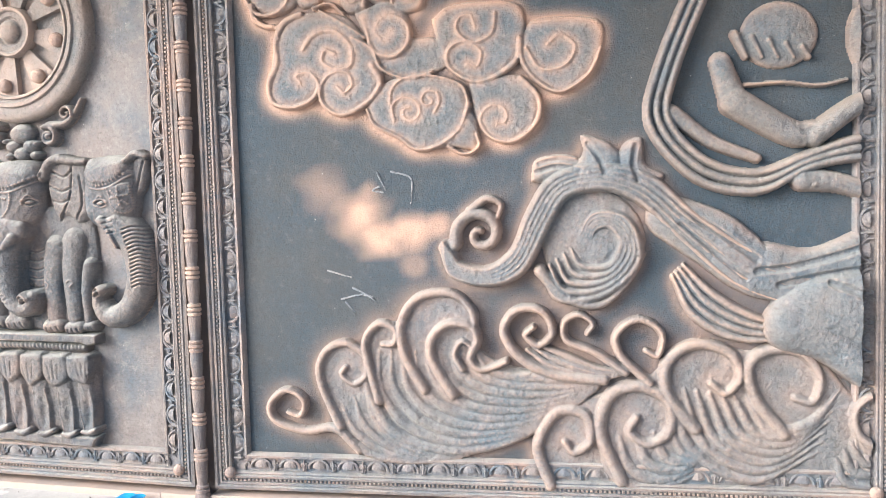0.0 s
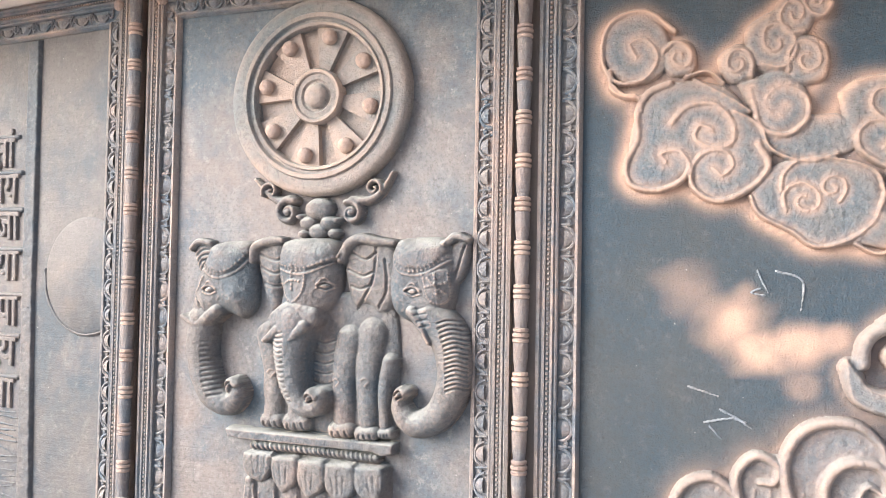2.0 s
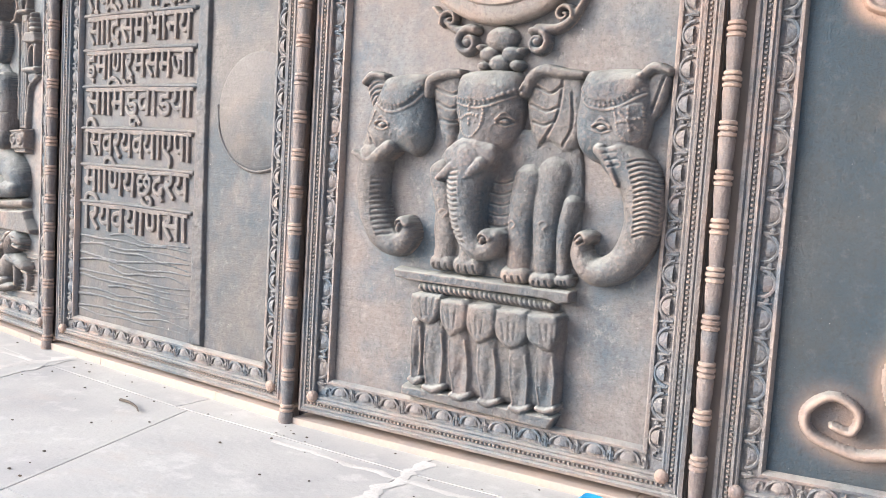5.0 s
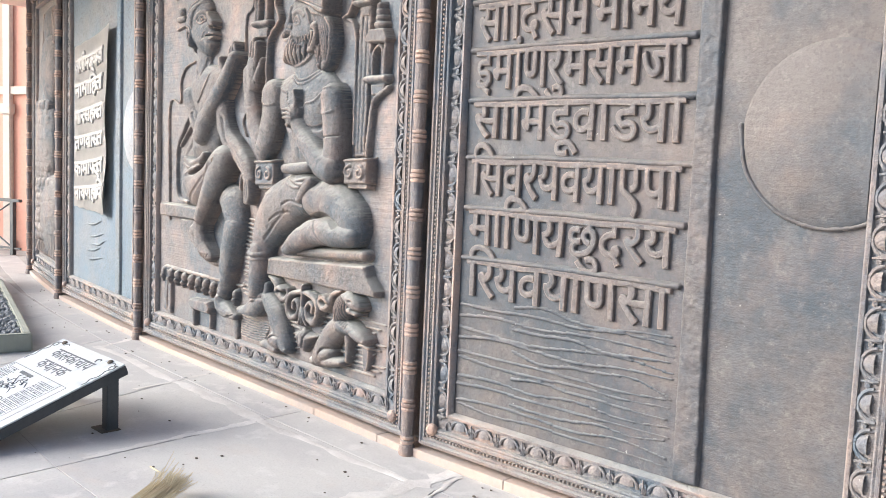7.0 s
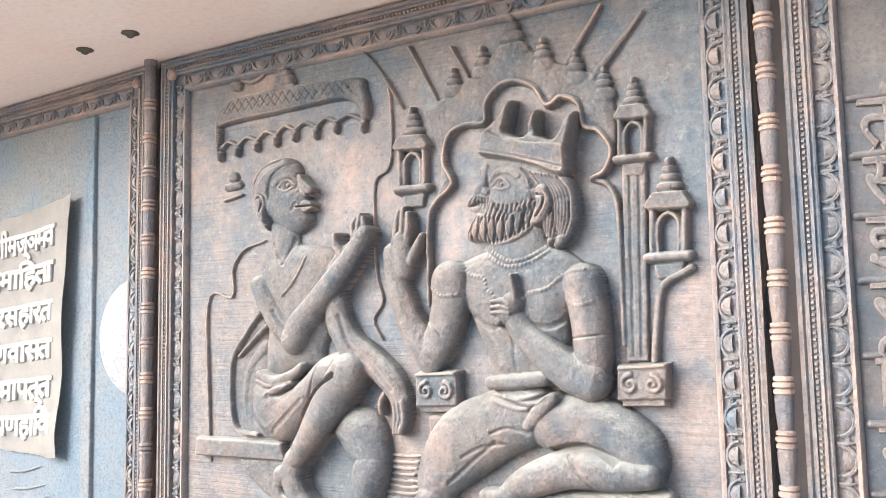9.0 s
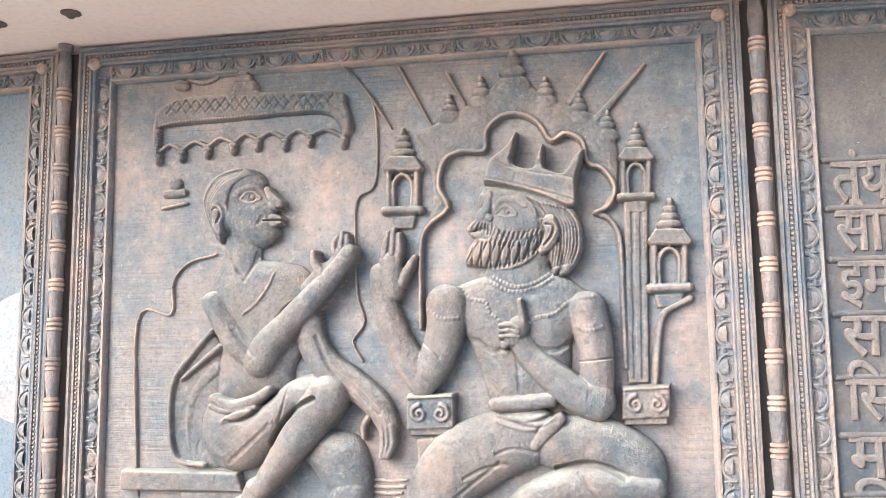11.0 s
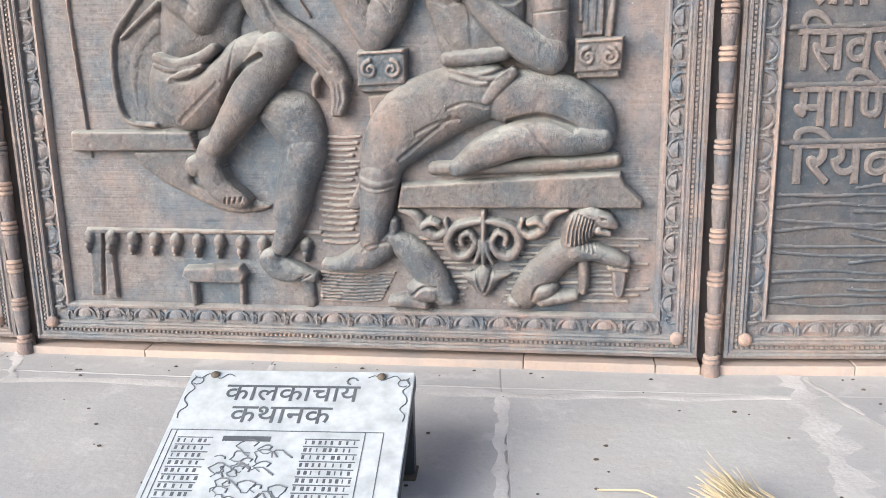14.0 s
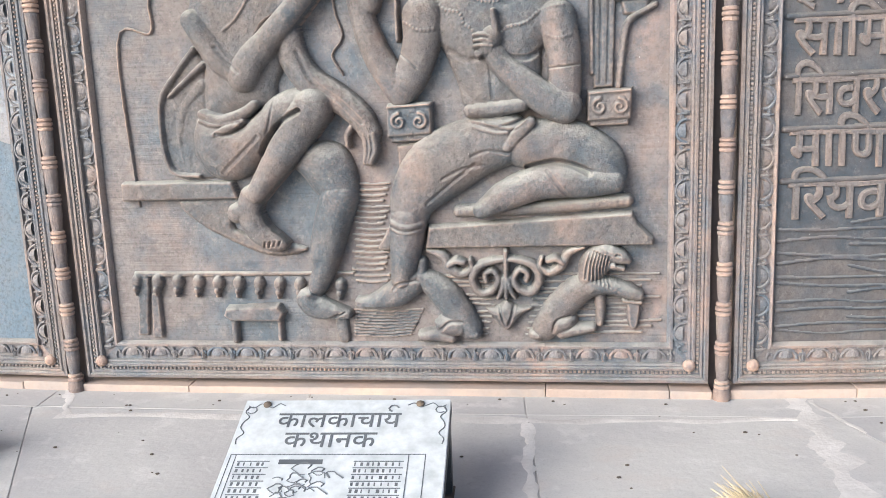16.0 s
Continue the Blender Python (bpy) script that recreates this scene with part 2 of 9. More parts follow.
def turned(bm, profile, sides=16, axis="z"):
    """A turned body from (radius, height) pairs; axis y turns it to stand out of a panel."""
    rings = []
    for r, h in profile:
        ring = []
        for k in range(sides):
            a = 2 * math.pi * k / sides
            c = (r * math.cos(a), r * math.sin(a), h) if axis == "z" else (r * math.cos(a), -h, r * math.sin(a))
            ring.append(bm.verts.new(c))
        rings.append(ring)
    for a, b in zip(rings, rings[1:]):
        for k in range(sides):
            bm.faces.new((a[k], a[(k + 1) % sides], b[(k + 1) % sides], b[k]))
    bm.faces.new(rings[0][::-1]), bm.faces.new(rings[-1])


class Relief:
    """A cast relief over a panel: raised strokes, blobs and plateaus that melt into one another, in metres along u, up v."""

    def __init__(self, u0, u1, v0, v1, step=0.007, tooling=0.0004):
        step *= 0.56
        self.u, self.v = np.arange(u0, u1, step), np.arange(v0, v1, step)
        self.step, self.tooling = step, tooling
        self.h = np.zeros((len(self.v), len(self.u)))
        self.paint = np.zeros_like(self.h)

    def window(self, a, b, c, d):
        i0, i1 = np.searchsorted(self.u, (a, b))
        j0, j1 = np.searchsorted(self.v, (c, d))
        return slice(j0, j1), slice(i0, i1), self.u[None, i0:i1], self.v[j0:j1, None]

    def merge(self, w, new_h, soft):
        old = self.h[w[0], w[1]]
        if soft <= 0:
            self.h[w[0], w[1]] = np.maximum(old, new_h)
        else:
            k = np.clip(0.5 + 0.5 * (new_h - old) / soft, 0, 1)
            mixed = old * (1 - k) + new_h * k + soft * k * (1 - k)
            self.h[w[0], w[1]] = np.where((new_h > 0), np.maximum(np.where(old > 0, mixed, new_h), old), old)

    def tube(self, pts, r0, r1=None, h=0.04, base=0.0, soft=0.004, curve=True, power=0.4, swell=False):
        """A raised rounded stroke along pts, from half-width r0 to r1, h high."""
        r1 = r0 if r1 is None else r1
        p = smooth_path([(a, b, 0) for a, b in pts], 6) if curve and len(pts) > 2 else [Vector((a, b, 0)) for a, b in pts]
        n = len(p) - 1
        rm = max(r0, r1) * 1.05
        us, vs = [q.x for q in p], [q.y for q in p]
        w = self.window(min(us) - rm, max(us) + rm, min(vs) - rm, max(vs) + rm)
        best = np.zeros((w[3].size, w[2].size))
        for i in range(n):
            a, b = p[i], p[i + 1]
            ra, rb = r0 + (r1 - r0) * i / n, r0 + (r1 - r0) * (i + 1) / n
            if swell:
                ra, rb = (r0 * (0.2 + 0.8 * math.sin(math.pi * min(0.12 + 0.85 * q / n, 1))) for q in (i, i + 1))
            d = b - a
            s = np.clip(((w[2] - a.x) * d.x + (w[3] - a.y) * d.y) / max(d.length_squared, 1e-9), 0, 1)
            dist2 = (w[2] - a.x - s * d.x) ** 2 + (w[3] - a.y - s * d.y) ** 2
            r = ra + (rb - ra) * s
            top = h * (r / max(r0, r1)) ** 0.5
            best = np.maximum(best, np.where(dist2 < r * r, base + top * np.clip(1 - dist2 / (r * r), 0, 1) ** power, 0))
        self.merge(w, best, soft)
        return self

    def blob(self, u, v, ru, rv, h=0.05, turn=0.0, soft=0.007, base=0.0):
        rm = max(ru, rv)
        w = self.window(u - rm, u + rm, v - rm, v + rm)
        c, s = math.cos(radians(turn)), math.sin(radians(turn))
        x, y = w[2] - u, w[3] - v
        q = ((x * c + y * s) / ru) ** 2 + ((y * c - x * s) / rv) ** 2
        self.merge(w, np.where(q < 1, base + h * np.clip(1 - q, 0, 1) ** 0.42, 0), soft)
        return self

    def plate(self, pts, h=0.02, lip=0.012, soft=0.0, curve=False):
        """A raised plateau inside the outline pts, rounded over lip at its edge."""
        p = [(q.x, q.y) for q in smooth_path([(a, b, 0) for a, b in (*pts, pts[0])], 6)] if curve else list(pts)
        us, vs = [q[0] for q in p], [q[1] for q in p]
        w = self.window(min(us), max(us), min(vs), max(vs))
        shape = (w[3].size, w[2].size)
        inside, near = np.zeros(shape, bool), np.full(shape, 9.0)
        for (a, b), (c, d) in zip(p, p[1:] + p[:1]):
            if abs(d - b) > 1e-9:
                inside ^= ((b > w[3]) != (d > w[3])) & (w[2] < (c - a) * (w[3] - b) / (d - b) + a)
            l2 = max((c - a) ** 2 + (d - b) ** 2, 1e-9)
            s = np.clip(((w[2] - a) * (c - a) + (w[3] - b) * (d - b)) / l2, 0, 1)
            near = np.minimum(near, (w[2] - a - s * (c - a)) ** 2 + (w[3] - b - s * (d - b)) ** 2)
        edge = np.clip(np.sqrt(near) / lip, 0, 1)
        self.merge(w, np.where(inside, h * np.sqrt(np.clip(1 - (1 - edge) ** 2, 0.0, 1)), 0), soft)
        return self

    def groove(self, pts, r=0.006, depth=0.008, curve=True):
        p = smooth_path([(a, b, 0) for a, b in pts], 6) if curve and len(pts) > 2 else [Vector((a, b, 0)) for a, b in pts]
        us, vs = [q.x for q in p], [q.y for q in p]
        w = self.window(min(us) - r, max(us) + r, min(vs) - r, max(vs) + r)
        near = np.full((w[3].size, w[2].size), 9.0)
        for a, b in zip(p, p[1:]):
            d = b - a
            s = np.clip(((w[2] - a.x) * d.x + (w[3] - a.y) * d.y) / max(d.length_squared, 1e-9), 0, 1)
            near = np.minimum(near, (w[2] - a.x - s * d.x) ** 2 + (w[3] - a.y - s * d.y) ** 2)
        old = self.h[w[0], w[1]]
        cut = depth * np.clip(1 - near / (r * r), 0, 1)
        self.h[w[0], w[1]] = np.where(old > 0, np.maximum(old - cut, 0.002), old)
        return self

    def limb(self, pts, h, base=0.0, soft=0.0):
        """A full round limb along (u, v, half-width) points, standing on a step of height base."""
        p = smooth_path(pts, 6) if len(pts) > 2 else [Vector(q) for q in pts]
        rm = max(q.z for q in p) * 1.02
        w = self.window(min(q.x for q in p) - rm, max(q.x for q in p) + rm, min(q.y for q in p) - rm, max(q.y for q in p) + rm)
        best = np.zeros((w[3].size, w[2].size))
        for a, b in zip(p, p[1:]):
            dx, dy = b.x - a.x, b.y - a.y
            s = np.clip(((w[2] - a.x) * dx + (w[3] - a.y) * dy) / max(dx * dx + dy * dy, 1e-9), 0, 1)
            q = ((w[2] - a.x - s * dx) ** 2 + (w[3] - a.y - s * dy) ** 2) / np.maximum(a.z + (b.z - a.z) * s, 1e-4) ** 2
            best = np.maximum(best, np.where(q < 1, base + h * ((a.z + (b.z - a.z) * s) / rm) ** 0.4 * np.sqrt(np.clip(1 - q, 0, 1)), 0))
        self.merge(w, best, soft)
        return self

    def soften(self, a, reach):
        """A box blur of the heights a over reach metres, run twice."""
        k = max(int(reach / self.step), 1)
        for axis in (0, 1, 0, 1):
            pad = [(k + 1, k) if q == axis else (0, 0) for q in (0, 1)]
            c = np.cumsum(np.pad(a, pad, mode="edge"), axis)
            n = c.shape[axis]
            a = (np.take(c, range(2 * k + 1, n), axis) - np.take(c, range(0, n - 2 * k - 1), axis)) / (2 * k + 1)
        return a

    def pillow(self, pts, h, lip, base=0.0):
        """A swelling form inside the soft outline pts, rounded over lip."""
        held, self.h = self.h, np.zeros_like(self.h)
        self.plate(pts, h, lip, 0.0, True)
        form = self.h
        if lip > 0.02:
            smooth_form = self.soften(form, lip * 0.3)
            k = np.clip(form / h, 0, 1) ** 3
            form = np.where(form > 0, form * (1 - k) + smooth_form * k, 0)
        self.h = np.maximum(held, np.where(form > 0, form + base, 0))
        return self

    def heighten(self, pts, h, lip):
        """Raises what is there by h inside the outline."""
        held, self.h = self.h, np.zeros_like(self.h)
        self.plate(pts, h, lip, 0.0, True)
        self.h = np.where(held > 0, held + self.h, held)
        return self

    def ridge(self, pts, r, h):
        """Raises a soft-sided line on what is there."""
        held, self.h = self.h, np.zeros_like(self.h)
        self.tube(pts, r, r, h, power=1.0, soft=0.0)
        self.h = np.where(held > 0, held + self.h, held)
        return self

    def swell(self, u, v, ru, rv, h):
        """A broad soft swelling, or a hollow where h is negative."""
        w = self.window(u - 2.2 * ru, u + 2.2 * ru, v - 2.2 * rv, v + 2.2 * rv)
        old = self.h[w[0], w[1]]
        add = h * np.exp(-((w[2] - u) / ru) ** 2 - ((w[3] - v) / rv) ** 2)
        self.h[w[0], w[1]] = np.where(old > 0, np.maximum(old + add, 0.003), old)
        return self

    def beads(self, pts, r, h):
        """A string of small beads laid on what is there."""
        p, left = smooth_path([(a, b, 0) for a, b in pts], 8) if len(pts) > 2 else [Vector((*q, 0)) for q in pts], 0.0
        for a, b in zip(p, p[1:]):
            d = (b - a).length
            while left < d:
                c = a.lerp(b, left / d)
                w = self.window(c.x - r, c.x + r, c.y - r, c.y + r)
                old = self.h[w[0], w[1]]
                q = ((w[2] - c.x) ** 2 + (w[3] - c.y) ** 2) / (r * r)
                self.h[w[0], w[1]] = np.where(old > 0, old + h * np.sqrt(np.clip(1 - q, 0, 1)), old)
                left += 1.9 * r
            left -= d
        return self

    def spiral(self, u, v, radius, turns=1.75, start=0.0, way=1, width=0.012, h=0.03, base=0.0, soft=0.004, close=0.12):
        """A rolled scroll, widest at its start angle (degrees), winding in to its eye."""
        n = int(10 * turns) + 2
        pts = []
        for i in range(n):
            s = i / (n - 1)
            a = radians(start) + way * 2 * math.pi * turns * s
            r = radius * (1 - (1 - close) * s ** 0.85)
            pts.append((u + r * math.cos(a), v + r * math.sin(a)))
        return self.tube(pts, width, width * 0.55, h, base, soft)

    def rolled(self, pts, h, base, glow):
        """A rolled rim that winds in along (u, v, half-width) points, with copper sprayed over it."""
        self.limb(pts, h, base)
        p = smooth_path(pts, 3)
        reach = 2.4 * max(q[2] for q in pts)
        for q in p:
            w = self.window(q.x - 2 * reach, q.x + 2 * reach, q.y - 2 * reach, q.y + 2 * reach)
            self.paint[w[0], w[1]] = np.maximum(self.paint[w[0], w[1]], glow * np.exp(-((w[2] - q.x) ** 2 + (w[3] - q.y) ** 2) / reach ** 2))
        return self

    def strands(self, a, b, count, r=0.012, h=0.03, taper=0.5):
        """A sheaf of strands that run side by side, from path a over to path b."""
        for i in range(count):
            s = i / max(count - 1, 1)
            self.tube([(p[0] + (q[0] - p[0]) * s, p[1] + (q[1] - p[1]) * s) for p, q in zip(a, b)], r, r * taper, h, 0.0, 0.004, swell=True)
        return self

    def rub(self, reach):
        """How much copper is sprayed round the edges: near 1 at an outline, falling off over reach."""
        solid = (self.h > 0.003).astype(float)
        soft_edge = solid.copy()
        k = max(int(reach / self.step), 1)
        for _ in range(3):
            for axis in (0, 1):
                c = np.cumsum(np.concatenate([np.repeat(np.take(soft_edge, [0], axis), k, axis), soft_edge, np.repeat(np.take(soft_edge, [-1], axis), k, axis)], axis), axis)
                hi, lo = np.take(c, range(2 * k, c.shape[axis]), axis), np.take(c, range(0, c.shape[axis] - 2 * k), axis)
                soft_edge = (hi - lo) / (2 * k)
        return np.clip(1 - np.abs(soft_edge - 0.5) * 2, 0, 1) ** 1.3

    def build(self, name, material, parent, label="", copper=None, lift=1.0):
        h = self.h * lift
        tool = np.random.default_rng(7).normal(0, 1, (h.shape[0] + 2, h.shape[1] + 2))
        tool = sum(tool[a:a + h.shape[0], b:b + h.shape[1]] for a in range(3) for b in range(3)) / 3.0
        lumps = self.soften(np.random.default_rng(11).normal(0, 1, h.shape), 0.007)
        dents = self.soften(np.random.default_rng(5).normal(0, 1, h.shape), 0.018)
        h = np.where(h > 0, h + self.tooling * tool + 0.0006 * lumps / lumps.std() + 0.0009 * dents / dents.std(), -0.006)
        solid = self.h > 0.0005
        keep = solid[:-1, :-1] | solid[1:, :-1] | solid[:-1, 1:] | solid[1:, 1:]
        j, i = np.nonzero(keep)
        wide = len(self.u)
        quads = np.stack([j * wide + i, j * wide + i + 1, (j + 1) * wide + i + 1, (j + 1) * wide + i], 1)
        used, faces = np.unique(quads, return_inverse=True)
        faces = faces.reshape(-1, 4)
        co = np.stack([self.u[used % wide], FIELDY - h.ravel()[used], self.v[used // wide]], 1)
        me = bpy.data.meshes.new(name)
        me.vertices.add(len(co)), me.loops.add(faces.size), me.polygons.add(len(faces))
        me.vertices.foreach_set("co", co.ravel())
        me.loops.foreach_set("vertex_index", faces.ravel().astype(np.int32))
        me.polygons.foreach_set("loop_start", np.arange(0, faces.size, 4, dtype=np.int32))
        me.update(calc_edges=True)
        me.shade_smooth()
        if copper is not None:
            me.attributes.new("copper", "FLOAT", "POINT").data.foreach_set("value", copper.ravel()[used].astype(np.float32))
        me.materials.append(material)
        ob = new(name, me)
        ob.parent = parent
        return tagged(ob, label)


FIELDY = -FIELD   # local y of the field: panels face local -y


def panel_pose(k):
    """Panel k hangs between rod k + 1 and rod k: its corner, with x along it and z up."""
    (ax, ay), (bx, by) = RODS[k + 1], RODS[k]
    return pose(ax, ay, 0, 0, 0, math.degrees(math.atan2(by - ay, bx - ax))), math.hypot(bx - ax, by - ay)


# ---- floor, ceiling, core ----
# unseen ground beyond the slabs, its colour paled to bounce light under the ceiling
ground = part("ground", box(-400, 400, -400, 400, -0.5, -0.06), M_GROUND, None, "", False)
tagged(ground, "unseen outer ground, coloured pale to bounce light upward", "ground", kind="structure")
bed = part("floor", box(-16, 6, -4, 9, -0.3, -0.0022), M_JOINT, None, "", False)
tagged(bed, "grey stone slab floor with pale mortar joints", "floor", kind="structure")
top = bmesh.new()
slab(top, -11.9, 6, 2.12, 9, TOP + 0.012, TOP + 0.22)
tagged(part("ceiling", top, M_PLASTER, None, "", False), "pink plastered ceiling slab with rusty hooks", "ceiling", kind="structure")
core = bmesh.new()
outer = [(x, y + 0.10) for x, y in RODS] + [(-11.3, 8), (0.6, 8)]
lo, hi = [core.verts.new((x, y, -0.02)) for x, y in outer], [core.verts.new((x, y, TOP + 0.012)) for x, y in outer]
for i in range(len(outer)):
    q = (i + 1) % len(outer)
    core.faces.new((lo[i], hi[i], hi[q], lo[q]))
core.faces.new(lo), core.faces.new(hi[::-1])
bmesh.ops.recalc_face_normals(core, faces=core.faces)
tagged(part("wall_core", core, M_CORE, None, "", False), "dark core of the drum behind the panels", "wall", kind="structure")

# ---- panels: field, frame moulding, ornaments ----
PROFILE = [(0, 0.0), (0, 0.034), (0.012, 0.038), (0.018, 0.030), (0.022, 0.036), (0.030, 0.036), (0.032, 0.027), (0.046, 0.027), (0.048, 0.036), (0.056, 0.038), (0.060, 0.030),
           (0.066, 0.033), (0.071, 0.030), (0.074, 0.012), (0.122, 0.010), (0.125, 0.022), (0.134, 0.024), (0.140, 0.016), (0.145, 0.0)]


def frame_bar(parent, a, b, inward):
    """One mitred bar of moulding from corner a to corner b."""
    bm = bmesh.new()
    a, b, n = Vector(a), Vector(b), Vector(inward)
    d = (b - a).normalized()
    rows = []
    for s, h in PROFILE:
        p, q = a + (n + d) * s, b + (n - d) * s
        rows.append((bm.verts.new((p.x, FIELDY - h, p.y)), bm.verts.new((q.x, FIELDY - h, q.y))))
    for r, s in zip(rows, rows[1:]):
        bm.faces.new((r[0], r[1], s[1], s[0]))
    bmesh.ops.recalc_face_normals(bm, faces=bm.faces)
    ob = part("frame_bar", bm, M_FRAME, parent)
    if sum(p.normal.y for p in ob.data.polygons) > 0:
        ob.data.flip_normals()
    return ob


def egg_mesh():
    """One egg of the egg-and-dart band, with its collar and the curled dart beside it; it points along +z."""
    bm = bmesh.new()
    r = bmesh.ops.create_uvsphere(bm, u_segments=10, v_segments=6, radius=1.0)
    for v in r["verts"]:
        v.co = Vector((v.co.x * 0.027, v.co.y * 0.014, v.co.z * 0.034 - 0.010))
    bmesh.ops.delete(bm, geom=[v for v in bm.verts if v.co.z < -0.022 or v.co.y > 0.012], context="VERTS")
    arc = [(0.040 * math.cos(a), -0.004, 0.036 * math.sin(a) - 0.014) for a in (math.pi * k / 8 for k in range(9))]
    pipe(bm, arc, 0.006, sides=5)
    for side in (-1, 1):
        pipe(bm, [(side * (0.058 - 0.010 * math.cos(a)), -0.004, -0.004 + 0.016 * math.sin(a) - a * 0.003) for a in (0.0, 0.8, 1.6, 2.4, 3.2, 4.0, 4.8)], 0.005, 0.003, sides=5)
    pipe(bm, [(0.058, -0.004, 0.020), (0.060, -0.008, 0.0), (0.060, -0.003, -0.022)], 0.003, 0.007, sides=5)
    return bm


def relief_panel(k, label, material):
    m, wide = panel_pose(k)
    p = thing("relief_panel", m, label, "relief panel", "relief panels round the drum")
    u0, u1, v0, v1 = 0.045, wide - 0.045, 0.054, TOP
    for a, b, n in (((u0, v0), (u1, v0), (0, 1)), ((u1, v0), (u1, v1), (-1, 0)), ((u1, v1), (u0, v1), (0, -1)), ((u0, v1), (u0, v0), (1, 0))):
        frame_bar(p, a, b, n)
    bed_ = bmesh.new()
    slab(bed_, u0, u1, FIELDY + 0.014, FIELDY + 0.05, v0, v1)
    part("backing", bed_, M_FRAME, p, "", False)
    egg = None
    mid = 0.100
    for a, b, turn in (((u0, v0 + mid), (u1, v0 + mid), 0), ((u0, v1 - mid), (u1, v1 - mid), 180), ((u0 + mid, v0), (u0 + mid, v1), 90), ((u1 - mid, v0), (u1 - mid, v1), -90)):
        length = (b[0] - a[0]) + (b[1] - a[1]) - 0.26
        n = round(length / (0.118 if turn in (0, 180) else 0.104))
        for i in range(n):
            s = 0.13 + length * (i + 0.5) / n
            along = (a[0] + s, a[1]) if b[0] > a[0] else (a[0], a[1] + s)
            place = Matrix.Translation((along[0], FIELDY - 0.012, along[1])) @ pose(0, 0, 0, 0, turn, 0)
            if egg is None:
                egg = part("egg", egg_mesh(), M_EGG, p)
                egg.matrix_basis = place
            else:
                again(egg, place)
    beads = bmesh.new()
    for a, b in (((u0, v0 + 0.039), (u1, v0 + 0.039)), ((u0, v1 - 0.039), (u1, v1 - 0.039)), ((u0 + 0.039, v0), (u0 + 0.039, v1)), ((u1 - 0.039, v0), (u1 - 0.039, v1))):
        length = (b[0] - a[0]) + (b[1] - a[1]) - 0.09
        for i in range(int(length / 0.0165)):
            s = 0.045 + i * 0.0165
            x, z = (a[0] + s, a[1]) if b[0] > a[0] else (a[0], a[1] + s)
            c = [beads.verts.new((x + dx * 0.0055, FIELDY - y, z + dz * 0.0055)) for y, f in ((0.026, 1.0), (0.036, 0.6)) for dx, dz in ((-f, -f), (f, -f), (f, f), (-f, f))]
            for f in ((4, 5, 6, 7), (0, 1, 5, 4), (1, 2, 6, 5), (2, 3, 7, 6), (3, 0, 4, 7)):
                beads.faces.new([c[q] for q in f])
    tagged(part("beading", beads, M_FRAME, p, "", False), kind="stuff")
    boss = None
    for x, z in ((u0 + 0.068, v0 + 0.068), (u1 - 0.068, v0 + 0.068), (u0 + 0.068, v1 - 0.068), (u1 - 0.068, v1 - 0.068)):
        if boss is None:
            bm = bmesh.new()
            turned(bm, [(0.021, 0.0), (0.024, 0.010), (0.021, 0.021), (0.012, 0.028), (0.002, 0.030)], 12, "y")
            boss = part("boss", bm, M_RING, p)
            boss.matrix_basis = Matrix.Translation((x, FIELDY - 0.024, z))
        else:
            again(boss, Matrix.Translation((x, FIELDY - 0.024, z)))
    return p, wide


def field(parent, wide, material, copper=None, step=0.03):
    """The flat field of a panel, slightly beaten."""
    u, v = np.arange(0.18, wide - 0.18 + step, step), np.arange(0.195, TOP - 0.135 + step, step)
    verts = [(a, FIELDY + 0.002 - 0.004 * noise.noise((a * 3, b * 3, wide)), b) for b in v for a in u]
    n = len(u)
    faces = [(j * n + i, j * n + i + 1, (j + 1) * n + i + 1, (j + 1) * n + i) for j in range(len(v) - 1) for i in range(n - 1)]
    me = bpy.data.meshes.new("field")
    me.from_pydata(verts, [], faces)
    me.shade_smooth()
    me.materials.append(material)
    if copper is not None:
        me.attributes.new("copper", "FLOAT", "POINT").data.foreach_set("value", np.array([copper(a, b) for b in v for a in u], np.float32))
    ob = new("field", me)
    ob.parent = parent
    return ob


